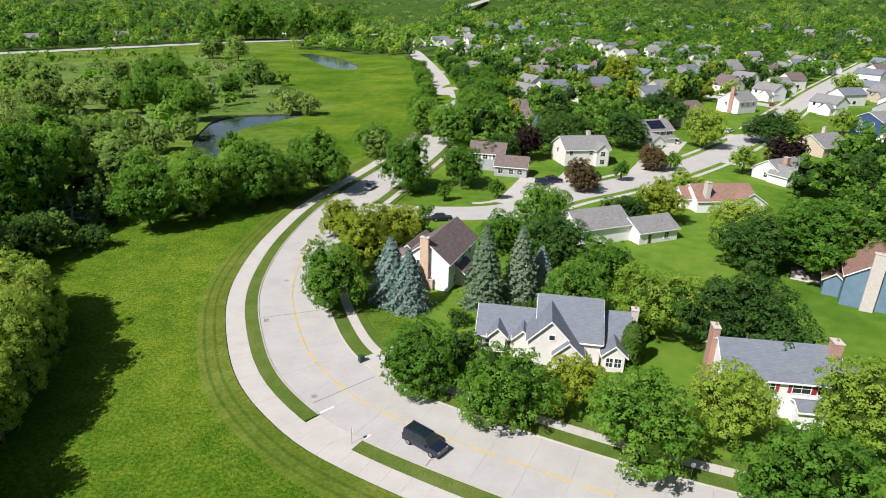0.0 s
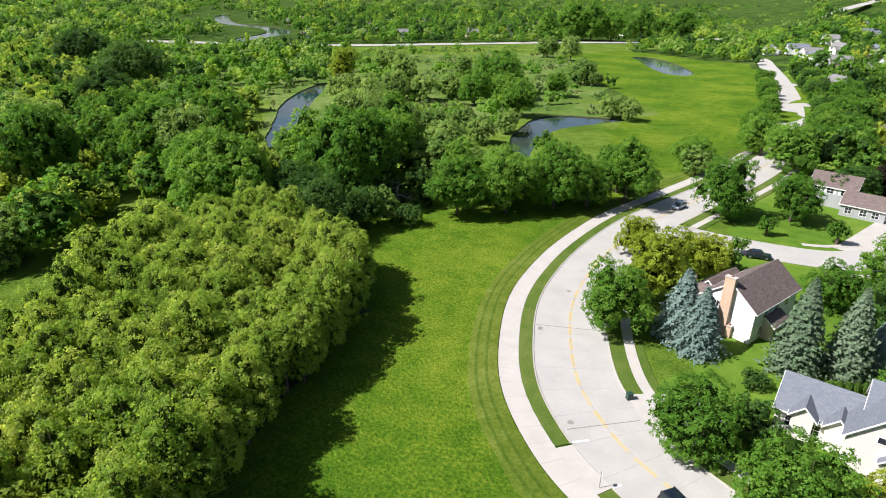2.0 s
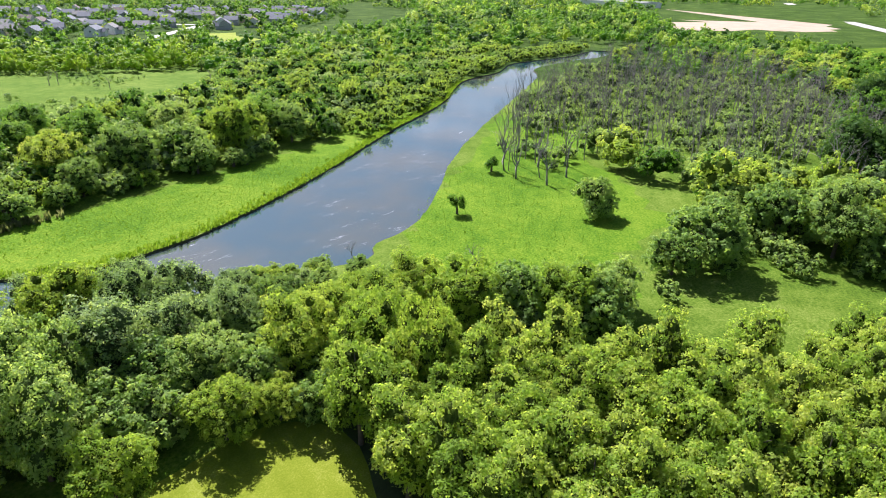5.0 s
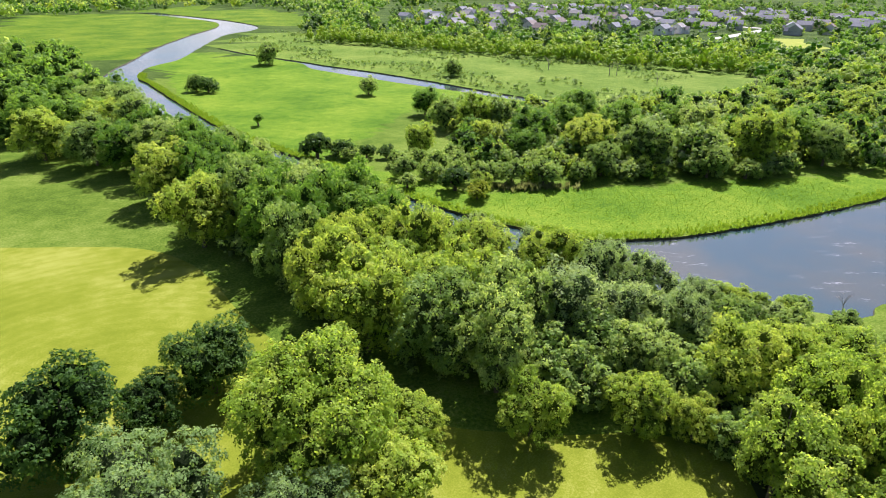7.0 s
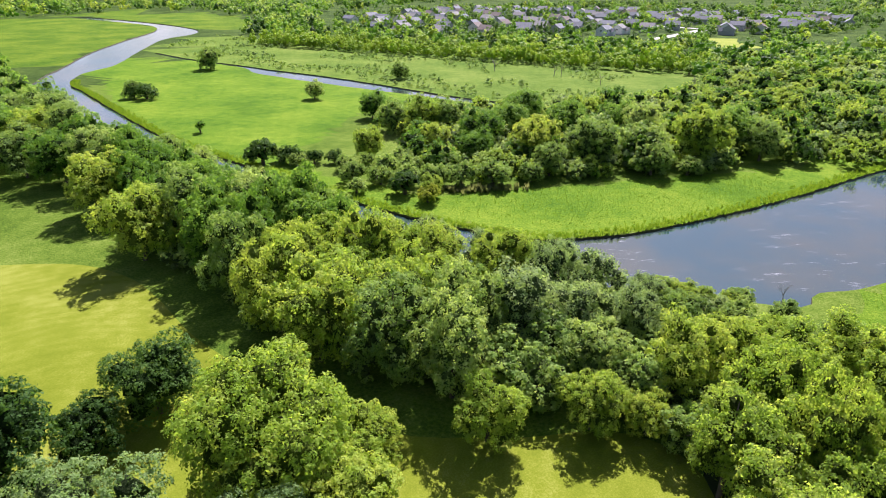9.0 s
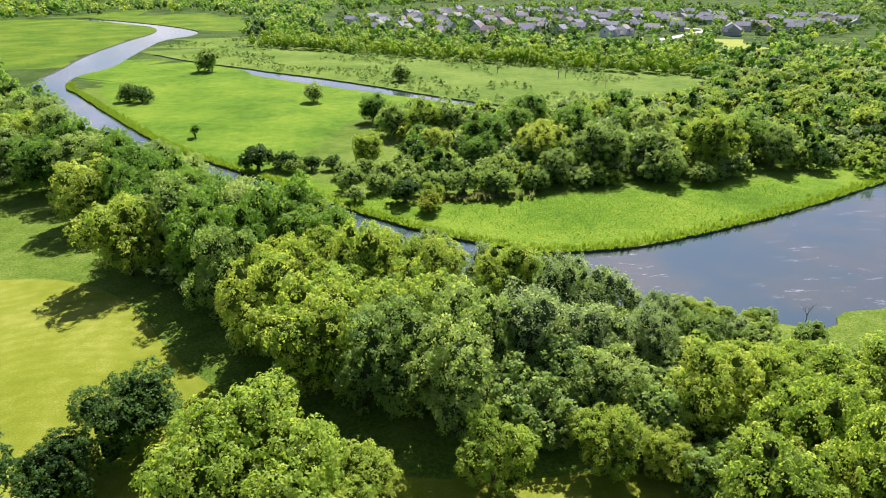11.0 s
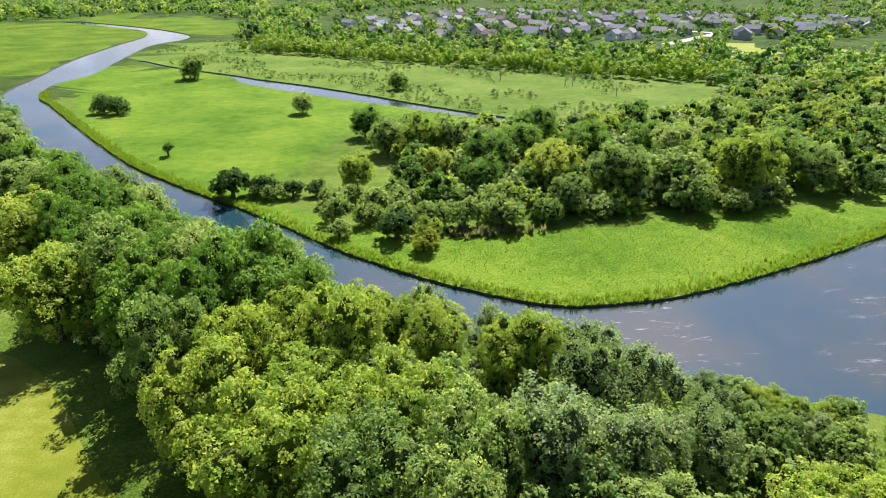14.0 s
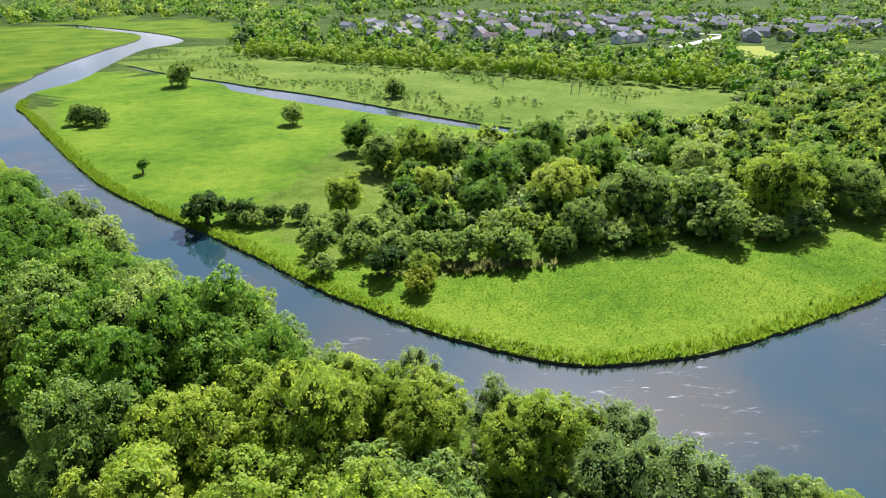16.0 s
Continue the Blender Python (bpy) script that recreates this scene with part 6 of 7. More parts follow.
PATTERNS = [estate_house(SIDING_WHITE, ROOF_GREY, "white estate house with a grey roof", 13, 9.5, 5.2, 3.0, 6.5),
            estate_house(SIDING_CREAM, ROOF_BROWN, "cream estate house with a brown roof", 12, 10, 5.2, 3.4, 6.5),
            estate_house(SIDING_GREY, ROOF_SLATE, "grey estate house with a slate roof", 13, 9.5, 5.2, 3.2, 6.5),
            estate_house(SIDING_TAN, ROOF_GREY, "tan estate house with a grey roof", 13, 10, 5.0, 3.2, 7.0),
            estate_house(SIDING_WHITE, ROOF_SLATE, "white terraced house with a slate roof", 16, 9, 5.4, 2.8, 6.0)]
SW_STREETS = [smooth_line(p, 6) for p in ([(-430, -340), (-560, -385), (-706, -440), (-900, -520), (-1150, -640)], [(-330, -520), (-480, -560), (-640, -640), (-800, -760)], [(-560, -385), (-540, -480), (-500, -570)], [(-706, -440), (-690, -560), (-640, -640)])]
NE_STREETS = [smooth_line(p, 6) for p in ([(-12, 405), (50, 440), (120, 450), (230, 520), (330, 640)], [(120, 450), (100, 560), (60, 700)], [(163, 306), (120, 350), (60, 360), (0, 340)], [(214, 374), (300, 360), (420, 330)])]
for s in SW_STREETS + NE_STREETS:
    tagged(new("road", np_mesh("road", [lifted(strip(s, [(4.5, 0.08), (-4.5, 0.08)]))], [CONCRETE])), "pale estate street between houses", "road", kind="structure")

NAMED = np.array([(15, 80), (40, 69), (-1, 105), (35, 126), (13, 180), (40, 193), (72, 227), (96, 263), (132, 296), (66, 150), (97, 181), (128, 217), (171, 256), (73, 101), (25, 262), (51, 69)], float)
rng_town = np.random.default_rng(77)
sites = []


def settle(poly, spacing, streets, limit):
    """House sites in an estate, clear of the streets and of one another."""
    q = scattered(poly, spacing, rng_town, 0.25)
    keep = ~near(q, NAMED, 22)
    for s in streets + ROADS:
        keep &= ~near(q, s, 13)
    q = clear(q[keep])
    return q[np.argsort(np.hypot(q[:, 0], q[:, 1]))][:limit]


ne_sites = settle([(5, 285), (-4, 430), (-25, 520), (-40, 620), (0, 720), (300, 760), (480, 560), (330, 330), (220, 230), (190, 280), (140, 330), (60, 290)], 29, NE_STREETS, 105)
ne_sites = np.vstack([ne_sites, settle([(30, 720), (300, 770), (480, 570), (720, 640), (900, 1000), (560, 1250), (60, 1100)], 66, NE_STREETS, 48)])
TERRACES = np.array([(-30, 607), (-11, 600), (11, 680), (3, 526), (16, 488), (44, 762), (77, 922), (68, 709), (113, 945), (111, 799), (194, 1077), (153, 797)], float)
for n, (x, y) in enumerate(TERRACES):
    copy_thing(PATTERNS[4 if n % 2 else 0], pose(x, y, float(rise(x, y)), 0, 0, 15 + 90 * (n % 3 == 0)))
ne_sites = ne_sites[~near(ne_sites, TERRACES, 24)]
sw_sites = settle([(-420, -385), (-350, -400), (-270, -480), (-250, -540), (-300, -640), (-560, -800), (-800, -760), (-900, -480), (-760, -330), (-560, -310), (-480, -345)], 36, SW_STREETS, 130)
for n, (x, y) in enumerate(np.vstack([ne_sites, sw_sites])):
    copy_thing(PATTERNS[n % 5] if n % 3 else PATTERNS[2 if n >= len(ne_sites) else 0], pose(x, y, float(rise(x, y)), 0, 0, 25 + 90 * rng_town.integers(4) + rng_town.uniform(-12, 12)))
for k, (x, y) in enumerate([(150, 215), (148, 345), (95, 310), (205, 290), (50, 320)]):
    PATTERNS[k].matrix_world = pose(x, y, float(rise(x, y)), 0, 0, 30 + 90 * k)
TOWN = np.vstack([NAMED, TERRACES, ne_sites, sw_sites, [(150, 215), (148, 345), (95, 310), (205, 290), (50, 320)]])

# garden trees of the estates
MIDS2 = [template(400 + i, 4.5, 9.0, 10, 420, 0.42, ICO0) for i in range(5)]


def estate_trees(poly, spacing, seed, templates, scale):
    r = np.random.default_rng(seed)
    q = scattered(poly, spacing, r)
    keep = ~near(q, TOWN, 9.0)
    for s in ROADS + SW_STREETS + NE_STREETS:
        keep &= ~near(q, s, 7.5)
    q = clear(q[keep], MOWN_LAWN, NEAR_MEADOW, POND_FIELD, GOLD_FIELD, GOLD_FIELD_2)
    t = r.uniform(0, 1, len(q))
    for lo, hi, mat, what in ((0, 0.5, LEAF_MAPLE, "green garden trees between houses"), (0.5, 0.88, LEAF_DARK, "dark garden trees between houses"), (0.88, 0.97, LEAF_LIGHT, "light green garden trees between houses"), (0.97, 1, LEAF_YELLOW, "yellow-green garden trees between houses")):
        if ((t >= lo) & (t < hi)).any():
            pick = (t >= lo) & (t < hi)
            close = np.hypot(q[:, 0], q[:, 1]) < 450
            for part_of, tm in ((pick & close, templates), (pick & ~close, FARS)):
                if part_of.any():
                    woods("garden_trees", q[part_of], tm, mat, what, scale, seed=seed + int(lo * 100))


estate_trees([(-2, 205), (8, 195), (30, 215), (58, 200), (60, 240), (86, 245), (90, 290), (160, 320), (260, 420), (480, 560), (300, 760), (40, 640), (-14, 460), (-2, 300)], 11, 51, MIDS2, (0.8, 1.35))
estate_trees([(80, 120), (95, 165), (125, 195), (150, 230), (190, 235), (330, 330), (420, 250), (200, 100), (110, 60), (85, 85)], 11, 52, MIDS2, (0.8, 1.3))
estate_trees([(-420, -400), (-335, -335), (-270, -350), (-220, -480), (-300, -680), (-560, -830), (-900, -800), (-1000, -480), (-760, -310), (-560, -280), (-500, -330)], 15, 53, MIDLOW, (0.6, 1.1))
estate_trees([(40, 650), (300, 770), (490, 570), (720, 620), (900, 1000), (560, 1250), (60, 1100), (0, 720)], 17, 54, FARS, (0.8, 1.4))


estate_trees(NORTH_TOWN, 15, 55, FARS, (0.9, 1.6))
for n, (x, y) in enumerate(settle(NORTH_TOWN, 58, [], 46)):
    copy_thing(PATTERNS[(1, 3, 0)[n % 3]], pose(x, y, float(rise(x, y)), 0, 0, 40 + 90 * rng_town.integers(4)))
# trees lining the road that runs on north
for side_by, big, limit in ((9.5, 3.8, 430), (-10.5, 5.6, 420), (-20, 6.0, 330)):
    for n, (x, y) in enumerate(offset(ROAD_BEYOND, side_by)[2:50:2] + np.random.default_rng(8).normal(size=(24, 2))):
        if y < limit:
            (MAPLE if side_by > 0 else (MAPLE, RIVER_DEEP, DARK_TREE)[n % 3]).plant(x, y, big * rng.uniform(0.8, 1.15), rng, "leafy green tree lining a road", STREET)


# ---------------------------------------------------------------- vehicles
def car(x, y, heading, paint, label, L=4.6, W=1.85, H=1.5, suv=False):
    """Heading: degrees from +x."""
    base = tagged(new("suv" if suv else "car", None), label, "car", "cars")
    base.matrix_world = pose(x, y, 0.06 + float(rise(x, y)), 0, 0, heading)
    w, belt, sill = W / 2, H * (0.58 if suv else 0.6), 0.28
    bm = bmesh.new()
    bmesh.ops.create_cube(bm, size=1, matrix=Matrix.LocRotScale((0, 0, (sill + belt) / 2), None, (L, W, belt - sill)))
    part("body", bevelled(bm, 0.14, 3), paint, base)
    r0, r1, f1, f0 = (-L * 0.49, -L * 0.44, L * 0.12, L * 0.26) if suv else (-L * 0.42, -L * 0.24, L * 0.10, L * 0.28)
    v = np.array([(r0, -w + 0.06, belt - 0.04), (f0, -w + 0.06, belt - 0.04), (f0, w - 0.06, belt - 0.04), (r0, w - 0.06, belt - 0.04),
                  (r1, -w + 0.2, H), (f1, -w + 0.2, H), (f1, w - 0.2, H), (r1, w - 0.2, H)], float)
    part("cabin", [(v, CUBE_FACES, 0)], GLASS, base, "dark tinted glass cabin")
    bm = bmesh.new()
    bmesh.ops.create_cube(bm, size=1, matrix=Matrix.LocRotScale(((r1 + f1) / 2, 0, H), None, (f1 - r1 + 0.06, W - 0.36, 0.07)))
    part("roof", bevelled(bm, 0.03), paint, base)
    for s in (-1, 1):
        for a in ((r0 + r1) / 2 - 0.02, r1 * 0.45 + f1 * 0.05, f1 * 0.62):
            part("pillar", [tube([(a, s * (w - 0.07), belt - 0.05), (a + (0.06 if a < 0 else -0.05), s * (w - 0.2), H)], [0.06, 0.05], 5)], paint, base)
        part("mirror", [block(f0 - 0.5, f0 - 0.28, s * w - 0.02 if s > 0 else s * w - 0.2, s * w + 0.2 if s > 0 else s * w + 0.02, belt - 0.02, belt + 0.14)], paint, base)
        part("headlight", [block(L * 0.46, L * 0.503, s * w * 0.72 - 0.18, s * w * 0.72 + 0.18, belt - 0.26, belt - 0.1)], LAMP_CLEAR, base)
        part("tail_light", [block(-L * 0.503, -L * 0.46, s * w * 0.8 - 0.13, s * w * 0.8 + 0.13, belt - 0.3, belt - 0.02)], LAMP_RED, base)
        if suv:
            part("roof_rail", [tube([(r1 + 0.15, s * (w - 0.28), H + 0.09), (f1 - 0.15, s * (w - 0.28), H + 0.09)], [0.025, 0.025], 6)], RUBBER, base)
        for a in (-0.31, 0.32):
            wheel = part("wheel", [tube([(a * L, s * (w - 0.24), 0.34), (a * L, s * (w + 0.02), 0.34), (a * L, s * (w + 0.021), 0.34)], [0.35, 0.35, 0.22], 18)], RUBBER, base)
            part("rim", [tube([(a * L, s * (w + 0.015), 0.34), (a * L, s * (w + 0.03), 0.34), (a * L, s * (w + 0.031), 0.34)], [0.23, 0.2, 0.01], 14)], ALLOY, wheel)
    return base


car(-2.0, 58.0, -38, CAR_NAVY, "dark large SUV driving on the concrete road", 5.1, 1.98, 1.85, True)
car(-20.2, 156.5, -105, CAR_SILVER, "silver-blue car driving along the road", 4.6, 1.85, 1.5)
car(25.6, 165.5, 20, CAR_BLUE, "dark blue car parked on a driveway", 4.8, 1.9, 1.7, True)
car(28.6, 168.0, 20, CAR_NAVY, "black SUV parked on a driveway", 4.8, 1.9, 1.75, True)
car(-1.4, 133.6, 10, CAR_NAVY, "dark car parked at the kerb", 4.6, 1.85, 1.5)
car(110.5, 250, 40, CAR_WHITE, "white car parked on a driveway", 4.7, 1.85, 1.5)
car(157, 313, 50, CAR_RED, "dark red car parked on a driveway", 4.7, 1.85, 1.6)
car(82, 226, 60, CAR_WHITE, "white SUV parked by a house", 4.7, 1.9, 1.7, True)
car(199, 300, 40, CAR_SILVER, "silver car parked on a driveway", 4.7, 1.85, 1.5)


# ---------------------------------------------------------------- street furniture
def sign_post(x, y, turn, h=2.1):
    s = tagged(new("road_sign", None), "small white sign on a steel post in the verge", "sign", "road signs")
    s.matrix_world = pose(x, y, 0.12, 0, 0, turn)
    part("post", [tube([(0, 0, -0.1), (0, 0, h)], [0.035, 0.035], 8)], STEEL, s)
    part("plate", [block(-0.2, 0.2, -0.05, -0.035, h - 0.55, h - 0.03)], SIGN_WHITE, s)


sign_post(-10.0, 58.0, 120)
sign_post(25.8, 54.2, -20)

box = tagged(new("utility_box", None), "dark green utility box on the verge", "box")
box.matrix_world = pose(-11.2, 74.6, 0.12, 0, 0, 40)
bm = bmesh.new()
bmesh.ops.create_cube(bm, size=1, matrix=Matrix.LocRotScale((0, 0, 0.42), None, (0.75, 0.6, 0.84)))
part("cabinet", bevelled(bm, 0.04), PLASTIC_GREEN, box)
part("lid", [block(-0.41, 0.41, -0.34, 0.34, 0.84, 0.92, 0, 0.05)], PLASTIC_GREEN, box)


def manhole(x, y, r=0.33):
    m = tagged(new("manhole_cover", None), "round cast-iron manhole cover set in concrete", "manhole", "manhole covers")
    m.matrix_world = pose(x, y, 0.061)
    part("rim", [tube([(0, 0, 0), (0, 0, 0.010), (0, 0, 0.014)], [r + 0.06, r + 0.06, r], 20)], COVER, m)
    part("disc", [tube([(0, 0, 0), (0, 0, 0.010), (0, 0, 0.018)], [r - 0.01, r - 0.01, 0.01], 20)], COVER, m)


manhole(-15.9, 66.5)
manhole(-27.5, 99.5)


def drain(x, y, turn):
    d = tagged(new("storm_drain", None), "rusty storm drain grate at the kerb", "drain", "storm drains")
    d.matrix_world = pose(x, y, 0.061, 0, 0, turn)
    for k in (-0.3, 0.25):
        part("rim", [block(-0.5, 0.5, k, k + 0.05, 0, 0.02)], IRON, d)
    for k in range(6):
        part("bar", [block(-0.42 + k * 0.16, -0.34 + k * 0.16, -0.25, 0.25, 0, 0.016)], IRON, d)


drain(-27.0, 85.2, 100)
drain(2.0, 52.2, -28)

# patio by the blue house
tagged(new("patio", np_mesh("patio", [block(-3.2, 3.2, -2.4, 2.4, 0.0, 0.14, 0, 0.02)], [PATIO])), "pale paved patio beside a house", "patio", kind="structure").matrix_world = pose(66.5, 109, 0, 0, 0, 62)
table = tagged(new("patio_table", None), "dark metal patio table under an umbrella", "table")
table.matrix_world = pose(66.2, 109.4, 0.14)
part("tabletop", [tube([(0, 0, 0.70), (0, 0, 0.74), (0, 0, 0.7401)], [0.6, 0.6, 0.01], 16)], IRON, table)
for k in range(4):
    part("leg", [tube([(0.4 * math.cos(k * 1.57), 0.4 * math.sin(k * 1.57), 0), (0.35 * math.cos(k * 1.57), 0.35 * math.sin(k * 1.57), 0.7)], [0.025, 0.025], 6)], IRON, table)
umbrella = tagged(new("umbrella", None), "green garden umbrella over a patio table", "umbrella")
umbrella.matrix_world = pose(66.2, 109.4, 0.14)
part("pole", [tube([(0, 0, 0), (0, 0, 2.4)], [0.025, 0.025], 6)], STEEL, umbrella)
part("canopy", [tube([(0, 0, 1.95), (0, 0, 2.0), (0, 0, 2.45)], [1.35, 1.33, 0.02], 8)], PLASTIC_GREEN, umbrella)


def garden_chair(x, y, turn):
    c = tagged(new("patio_chair", None), "dark metal patio chair", "chair", "patio chairs")
    c.matrix_world = pose(x, y, 0.14, 0, 0, turn)
    part("seat", [block(-0.25, 0.25, -0.25, 0.25, 0.40, 0.45)], IRON, c)
    part("backrest", [block(-0.25, 0.25, 0.22, 0.27, 0.45, 0.95)], IRON, c)
    for a in (-0.22, 0.22):
        for b in (-0.22, 0.22):
            part("leg", [tube([(a, b, 0), (a, b, 0.4)], [0.02, 0.02], 5)], IRON, c)


for k in range(4):
    garden_chair(66.2 + 1.1 * math.cos(0.6 + k * 1.57), 109.4 + 1.1 * math.sin(0.6 + k * 1.57), math.degrees(0.6 + k * 1.57) - 90)

# fallen logs and driftwood by the river
def fallen_log(x, y, turn, L, r, z=0.3):
    g = tagged(new("fallen_log", None), "bleached fallen log at the water's edge", "log", "fallen logs")
    g.matrix_world = pose(x, y, z, 0, 6, turn)
    part("trunk", [tube([(-L / 2, 0, 0), (0, 0.1, 0.05), (L / 2, 0, 0)], [r, r * 0.9, r * 0.6], 8)], DEADWOOD, g)
    for k in range(3):
        part("limb", [tube([(-L * 0.1 + k * L * 0.18, 0, 0.05), (-L * 0.02 + k * L * 0.18, 0.5 * (-1) ** k, 0.9)], [r * 0.4, r * 0.1], 5)], DEADWOOD, g)


fallen_log(-55.5, -66.5, 60, 5.5, 0.25, 0.2)
fallen_log(-57.0, -65.0, 50, 4.0, 0.2, 0.2)
fallen_log(-46.0, -40.0, 20, 6.0, 0.22, 1.0)
plant_all(DEAD_TREE, [(-44.5, -38.5, 2.6), (-47, -42, 2.4), (-92.5, -34, 2.0)], "bare grey dead tree in the river belt", "dead trees")


# ---------------------------------------------------------------- tall grass and reeds
def tuft_template(seed, blades, h, spread):
    r = np.random.default_rng(seed)
    a, o = r.uniform(0, 6.28, blades), r.uniform(0, spread, blades)
    foot = np.column_stack([np.cos(a) * o, np.sin(a) * o, np.zeros(blades)])
    lean = np.column_stack([np.cos(a), np.sin(a), np.zeros(blades)]) * r.uniform(0.1, 0.5, (blades, 1)) * h
    tip = foot + lean + np.column_stack([np.zeros((blades, 2)), h * r.uniform(0.7, 1.2, blades)])
    across = np.column_stack([-np.sin(a), np.cos(a), np.zeros(blades)]) * h * 0.14
    mid = foot * 0.4 + tip * 0.6 - lean * 0.25
    v = np.stack([foot - across * 0.6, foot + across * 0.6, mid + across, tip, mid - across], 1).reshape(-1, 3)
    return [(v, np.arange(blades * 5).reshape(-1, 5), 0)]


GRASS = [tuft_template(i, 6, 0.6, 0.35) for i in range(4)]
REEDS = [tuft_template(20 + i, 9, 1.3, 0.4) for i in range(3)]
rng_g = np.random.default_rng(9)
bank = smooth_line(MEADOW_BANK, 1.0)
bank = bank[(bank[:, 0] > -300) & (bank[:, 1] > -340)]
side = sideways(bank)
edge = np.vstack([bank + side * (-1) * k + rng_g.normal(size=bank.shape) * 0.55 for k in (0.1, 0.2, 0.35, 0.5, 0.7, 0.9, 1.2, 1.5, 1.9, 2.4, 3.0)])
edge = edge[~inside(edge, RIVER)]
woods("bank_grass", edge, GRASS, GRASSBLADE, "tall green grass overhanging the river bank", (0.6, 1.3), "grass", seed=61)
for poly, n_gap, nm, sd in (([(-58, -120), (-70, -96), (-84, -76), (-104, -68), (-145, -64), (-160, -74), (-125, -92), (-95, -101), (-74, -108), (-62, -125)], 0.85, "meadow_grass", 62),
                            ([(-85, -20), (-110, -30), (-160, -32), (-150, 0), (-120, 10), (-95, 10)], 1.3, "meadow_grass", 64)):
    woods(nm, scattered(poly, n_gap * 1.25, rng_g, 1.2), GRASS, GRASSBLADE, "tall lush meadow grass in uneven tufts", (0.25, 0.5), "grass", seed=sd)


def clumped(q, scale=0.035, level=0.12):
    return q[[noise.noise(Vector((x * scale, y * scale, 7))) > level for x, y in q]]


reed_q = np.vstack([scattered([(-72, -112), (-80, -104), (-96, -98), (-92, -103), (-78, -110)], 1.0, rng_g, 0.9), clumped(scattered(REED_BED, 4.0, rng_g, 1.5)), clumped(scattered(MARSH_OPEN, 5.0, rng_g, 1.5))])
reed_q = clear(reed_q)
field_q = clear(clumped(scattered(BACK_FIELD, 5.0, rng_g, 1.2), 0.03, 0.05))
woods("field_scrub", field_q[::2], LOWS, LEAF_WILLOW, "low pale willow scrub over a field", (0.16, 0.45), "shrubs", seed=66)
woods("field_scrub", field_q[1::2], LOWS, LEAF_SCRUB, "low green scrub over a field", (0.16, 0.4), "shrubs", seed=67)
woods("reeds", reed_q, REEDS, REEDBLADE, "pale reeds and tall dry grass", (0.6, 1.3), "reeds", seed=65)

# ---------------------------------------------------------------- painted lines, paving slabs
def slab_mesh(corners, z0, z1, mat, name="slab"):
    c = np.array(corners, float)
    v = np.vstack([np.column_stack([c, np.full(4, z0)]), np.column_stack([c * 1.0, np.full(4, z1)])])
    return np_mesh(name, [(v, CUBE_FACES, 0)], [mat])


def paving(line, o0, o1, length, z0, z1, mat, parent, joint=0.015, a=0.0, b=None):
    """Slabs along a line between two offsets."""
    s = np.concatenate([[0], np.cumsum(np.linalg.norm(np.diff(line, axis=0), axis=1))])
    left, right = offset(line, o0), offset(line, o1)
    if o0 > o1:
        left, right = right, left
    pos = a
    end = s[-1] if b is None else b
    while pos + length <= end:
        q = []
        for side_line, t in ((left, pos + joint), (right, pos + joint), (right, pos + length), (left, pos + length)):
            q.append((np.interp(t, s, side_line[:, 0]), np.interp(t, s, side_line[:, 1])))
        q = np.array(q)
        if np.cross(q[1] - q[0], q[2] - q[1]) < 0:
            q = q[::-1]
        ob = new("slab", slab_mesh(q, z0, z1, mat))
        ob.parent = parent
        pos += length


road_ob = next(o for o in scene.collection.objects if o.name == "road")
START = length_at(MAIN_ROAD, 60, 36)
paving(MAIN_ROAD, 0.02, 5.2, 4.6, 0.02, 0.06, CONCRETE, road_ob, a=START)
paving(MAIN_ROAD, -0.02, -5.2, 4.6, 0.02, 0.06, CONCRETE, road_ob, a=START)
shared = tagged(new("path", np_mesh("path", [strip(MAIN_ROAD, [(10.1, 0.10), (7.32, 0.10)])], [JOINT])), "wide pale concrete path beside the meadow", "path", kind="structure")
paving(MAIN_ROAD, 7.32, 10.1, 2.4, 0.09, 0.15, WALKWAY, shared, a=START)
footway = tagged(new("pavement", np_mesh("pavement", [strip(MAIN_ROAD, [(-7.5, 0.10), (-9.0, 0.10)])], [JOINT])), "narrow concrete pavement behind the verge", "pavement", kind="structure")
paving(MAIN_ROAD, -7.52, -8.98, 1.5, 0.09, 0.15, WALKWAY, footway, a=START, b=SIDE_A)
paving(MAIN_ROAD, -7.52, -8.98, 1.5, 0.09, 0.15, WALKWAY, footway, a=SIDE_B)
for a, b, o0, o1 in ((CROSS_A, CROSS_B, 5.2, 7.32), (DRIVE_A, DRIVE_B, -5.2, -7.5), (DRIVE_A, DRIVE_B, -9.0, -16.0)):
    l = arc_between(MAIN_ROAD, a, b)
    hi, lo = max(o0, o1), min(o0, o1)
    tagged(new("driveway", np_mesh("driveway", [strip(l, [(hi, 0.0), (hi, 0.125), (lo, 0.125), (lo, 0.0)])], [WALKWAY])), "concrete apron across the verge", "driveway", kind="structure")
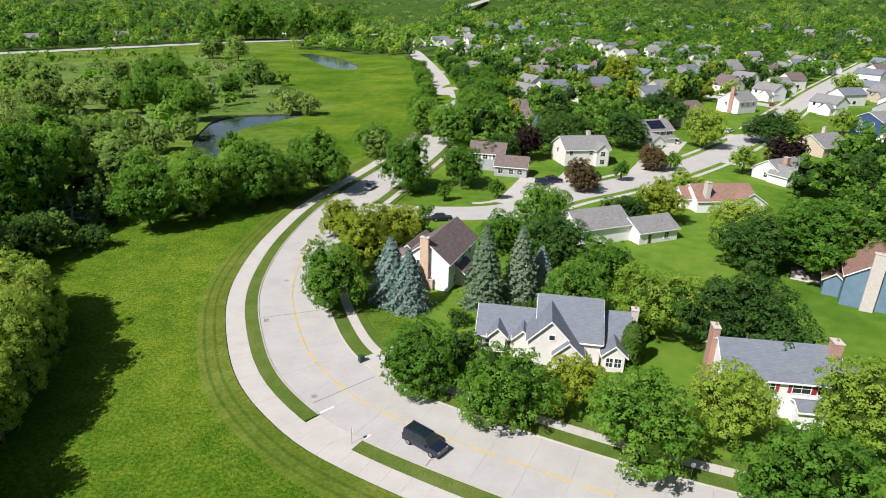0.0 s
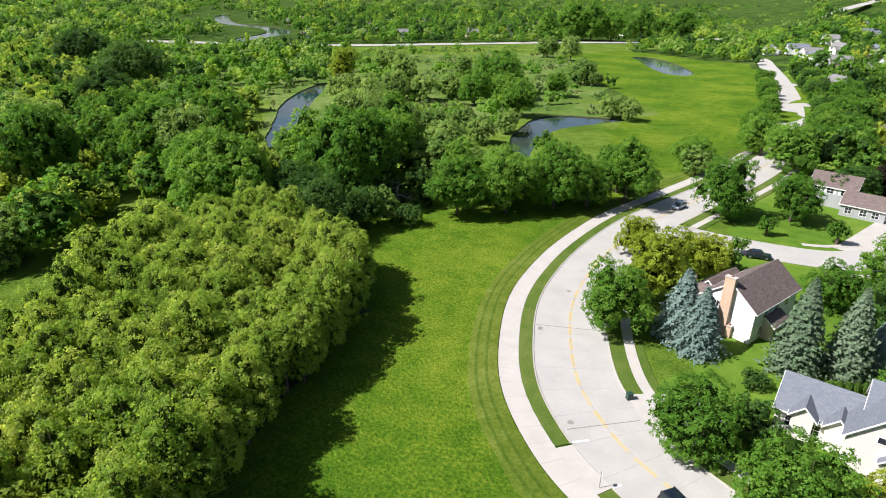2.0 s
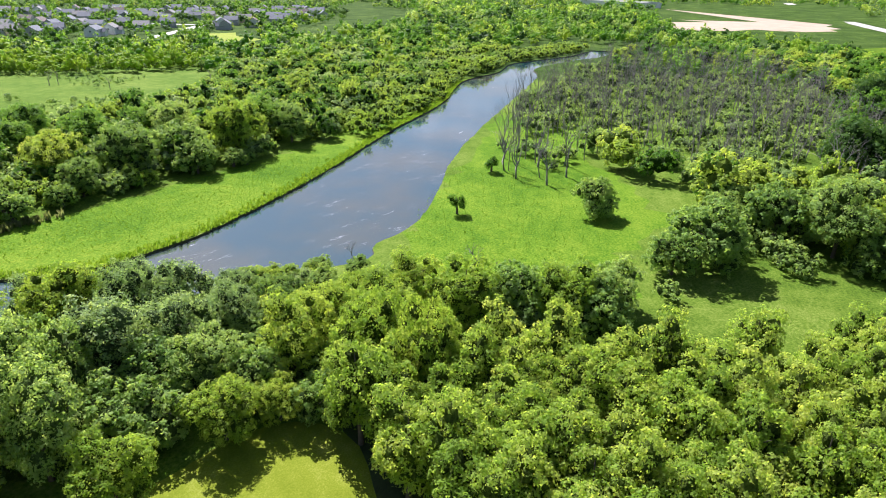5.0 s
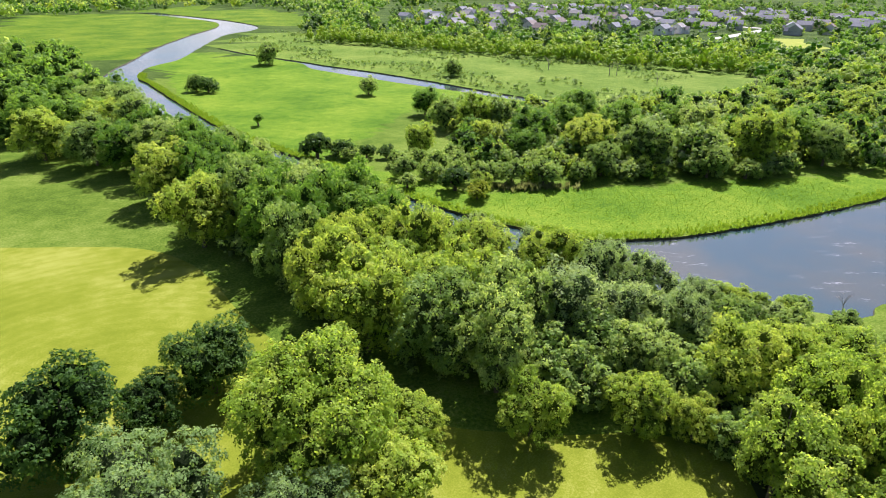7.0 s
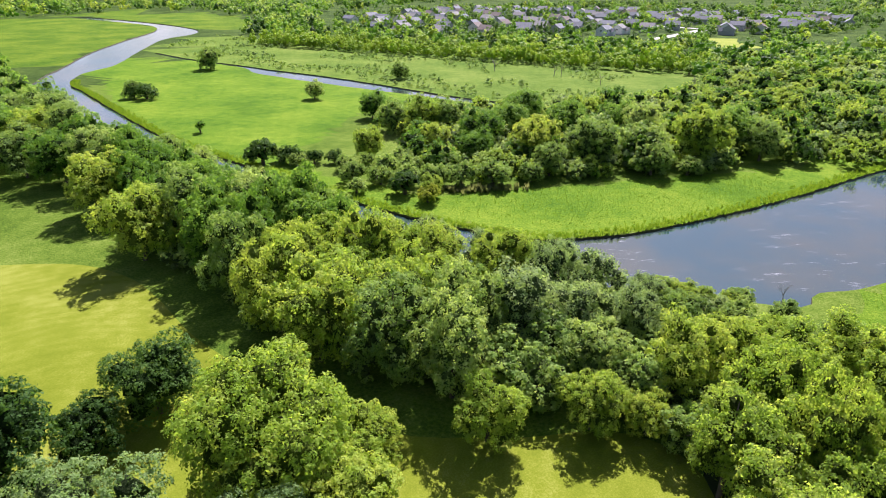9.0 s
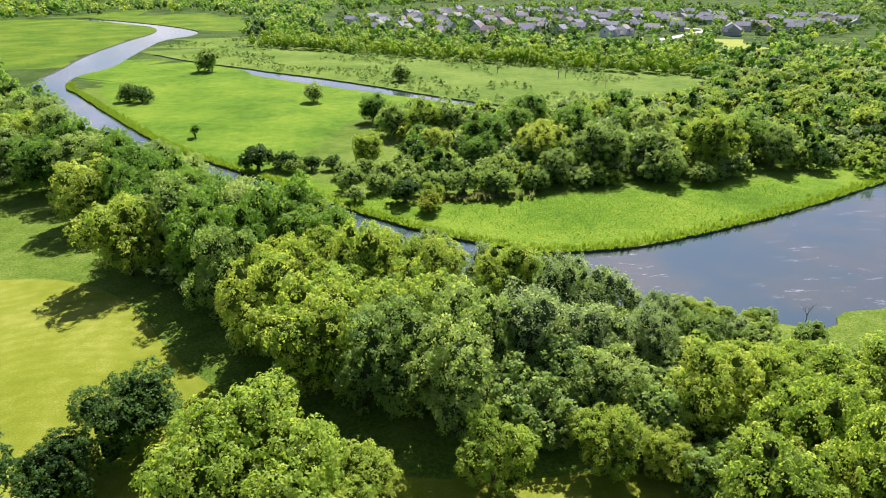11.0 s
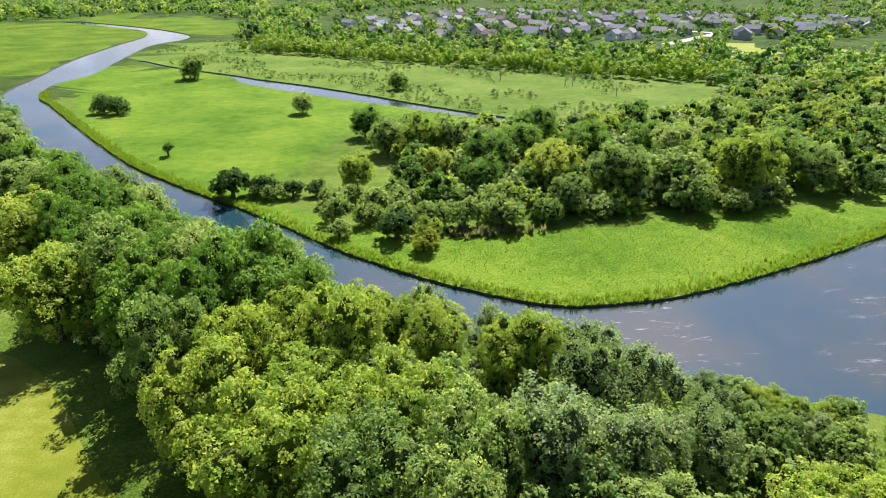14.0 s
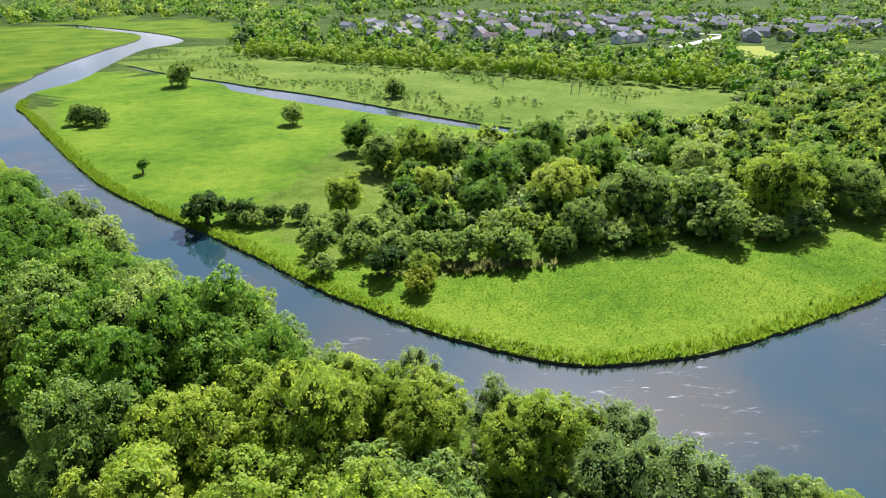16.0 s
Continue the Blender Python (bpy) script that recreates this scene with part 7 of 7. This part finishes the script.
for a, b, w in (((15, 147), (24, 172), 7.5), ((27, 158), (36, 178), 6.0), ((54, 178), (63, 196), 6.0), ((60, 184), (84, 230), 5.5), ((86, 203), (99, 190), 6.0), ((106, 232), (112, 252), 6.0), ((112, 240), (135, 225), 6), ((52, 170), (60, 158), 6)):
    d = smooth_line([a, b], 3)
    tagged(new("driveway", np_mesh("driveway", [lifted(strip(d, [(w / 2, 0.0), (w / 2, 0.05), (-w / 2, 0.05), (-w / 2, 0.0)]))], [WALKWAY])), "pale concrete driveway to a house", "driveway", kind="structure")
for line, o0, o1, lab in ((SIDE_STREET, 6.6, 8.0, "concrete pavement along the side street"), (SIDE_STREET, -6.6, -8.0, "concrete pavement along the side street")):
    tagged(new("pavement", np_mesh("pavement", [lifted(strip(line[10:], [(max(o0, o1), 0.07), (min(o0, o1), 0.07)]))], [WALKWAY])), lab, "pavement", kind="structure")

def road_bar(a, b, w, mat, name, label, category):
    """A thin straight bar on the road between two places."""
    tagged(new(name, np_mesh(name, [strip(np.array([a, b]), [(w / 2, 0.066), (-w / 2, 0.066)])], [mat])), label, category, kind="structure")


for a, b in [((-15.82, 65.08), (-9.04, 71.16)), ((-28.16, 85.9), (-18.96, 89.33)), ((-2.39, 53.76), (-0.82, 56.68)), ((7.73, 60.39), (13.8, 64.33)), ((-17.18, 61.34), (-15.15, 62.81))]:
    road_bar(a, b, 0.13, TAR, "road_joint", "dark tar-filled joint across the road", "joint")
for a, b in [((-14.58, 63.27), (-13.14, 64.55)), ((-9.23, 58.39), (-8.2, 59.59))]:
    road_bar(a, b, 0.3, WHITE_LINE, "stop_bar", "short white bar painted on the road", "road marking")

pos = START
while pos < ROAD_END - 6:
    l = arc_between(MAIN_ROAD, pos, pos + 3.2)
    for o in (0.22, -0.04):
        ob = new("lane_marking", np_mesh("lane_marking", [strip(l, [(o, 0.0645), (o - 0.17, 0.0645)])], [YELLOW]))
        tagged(ob, "worn yellow centre line on the road", "road marking", "yellow centre lines", "structure")
    pos += 4.2
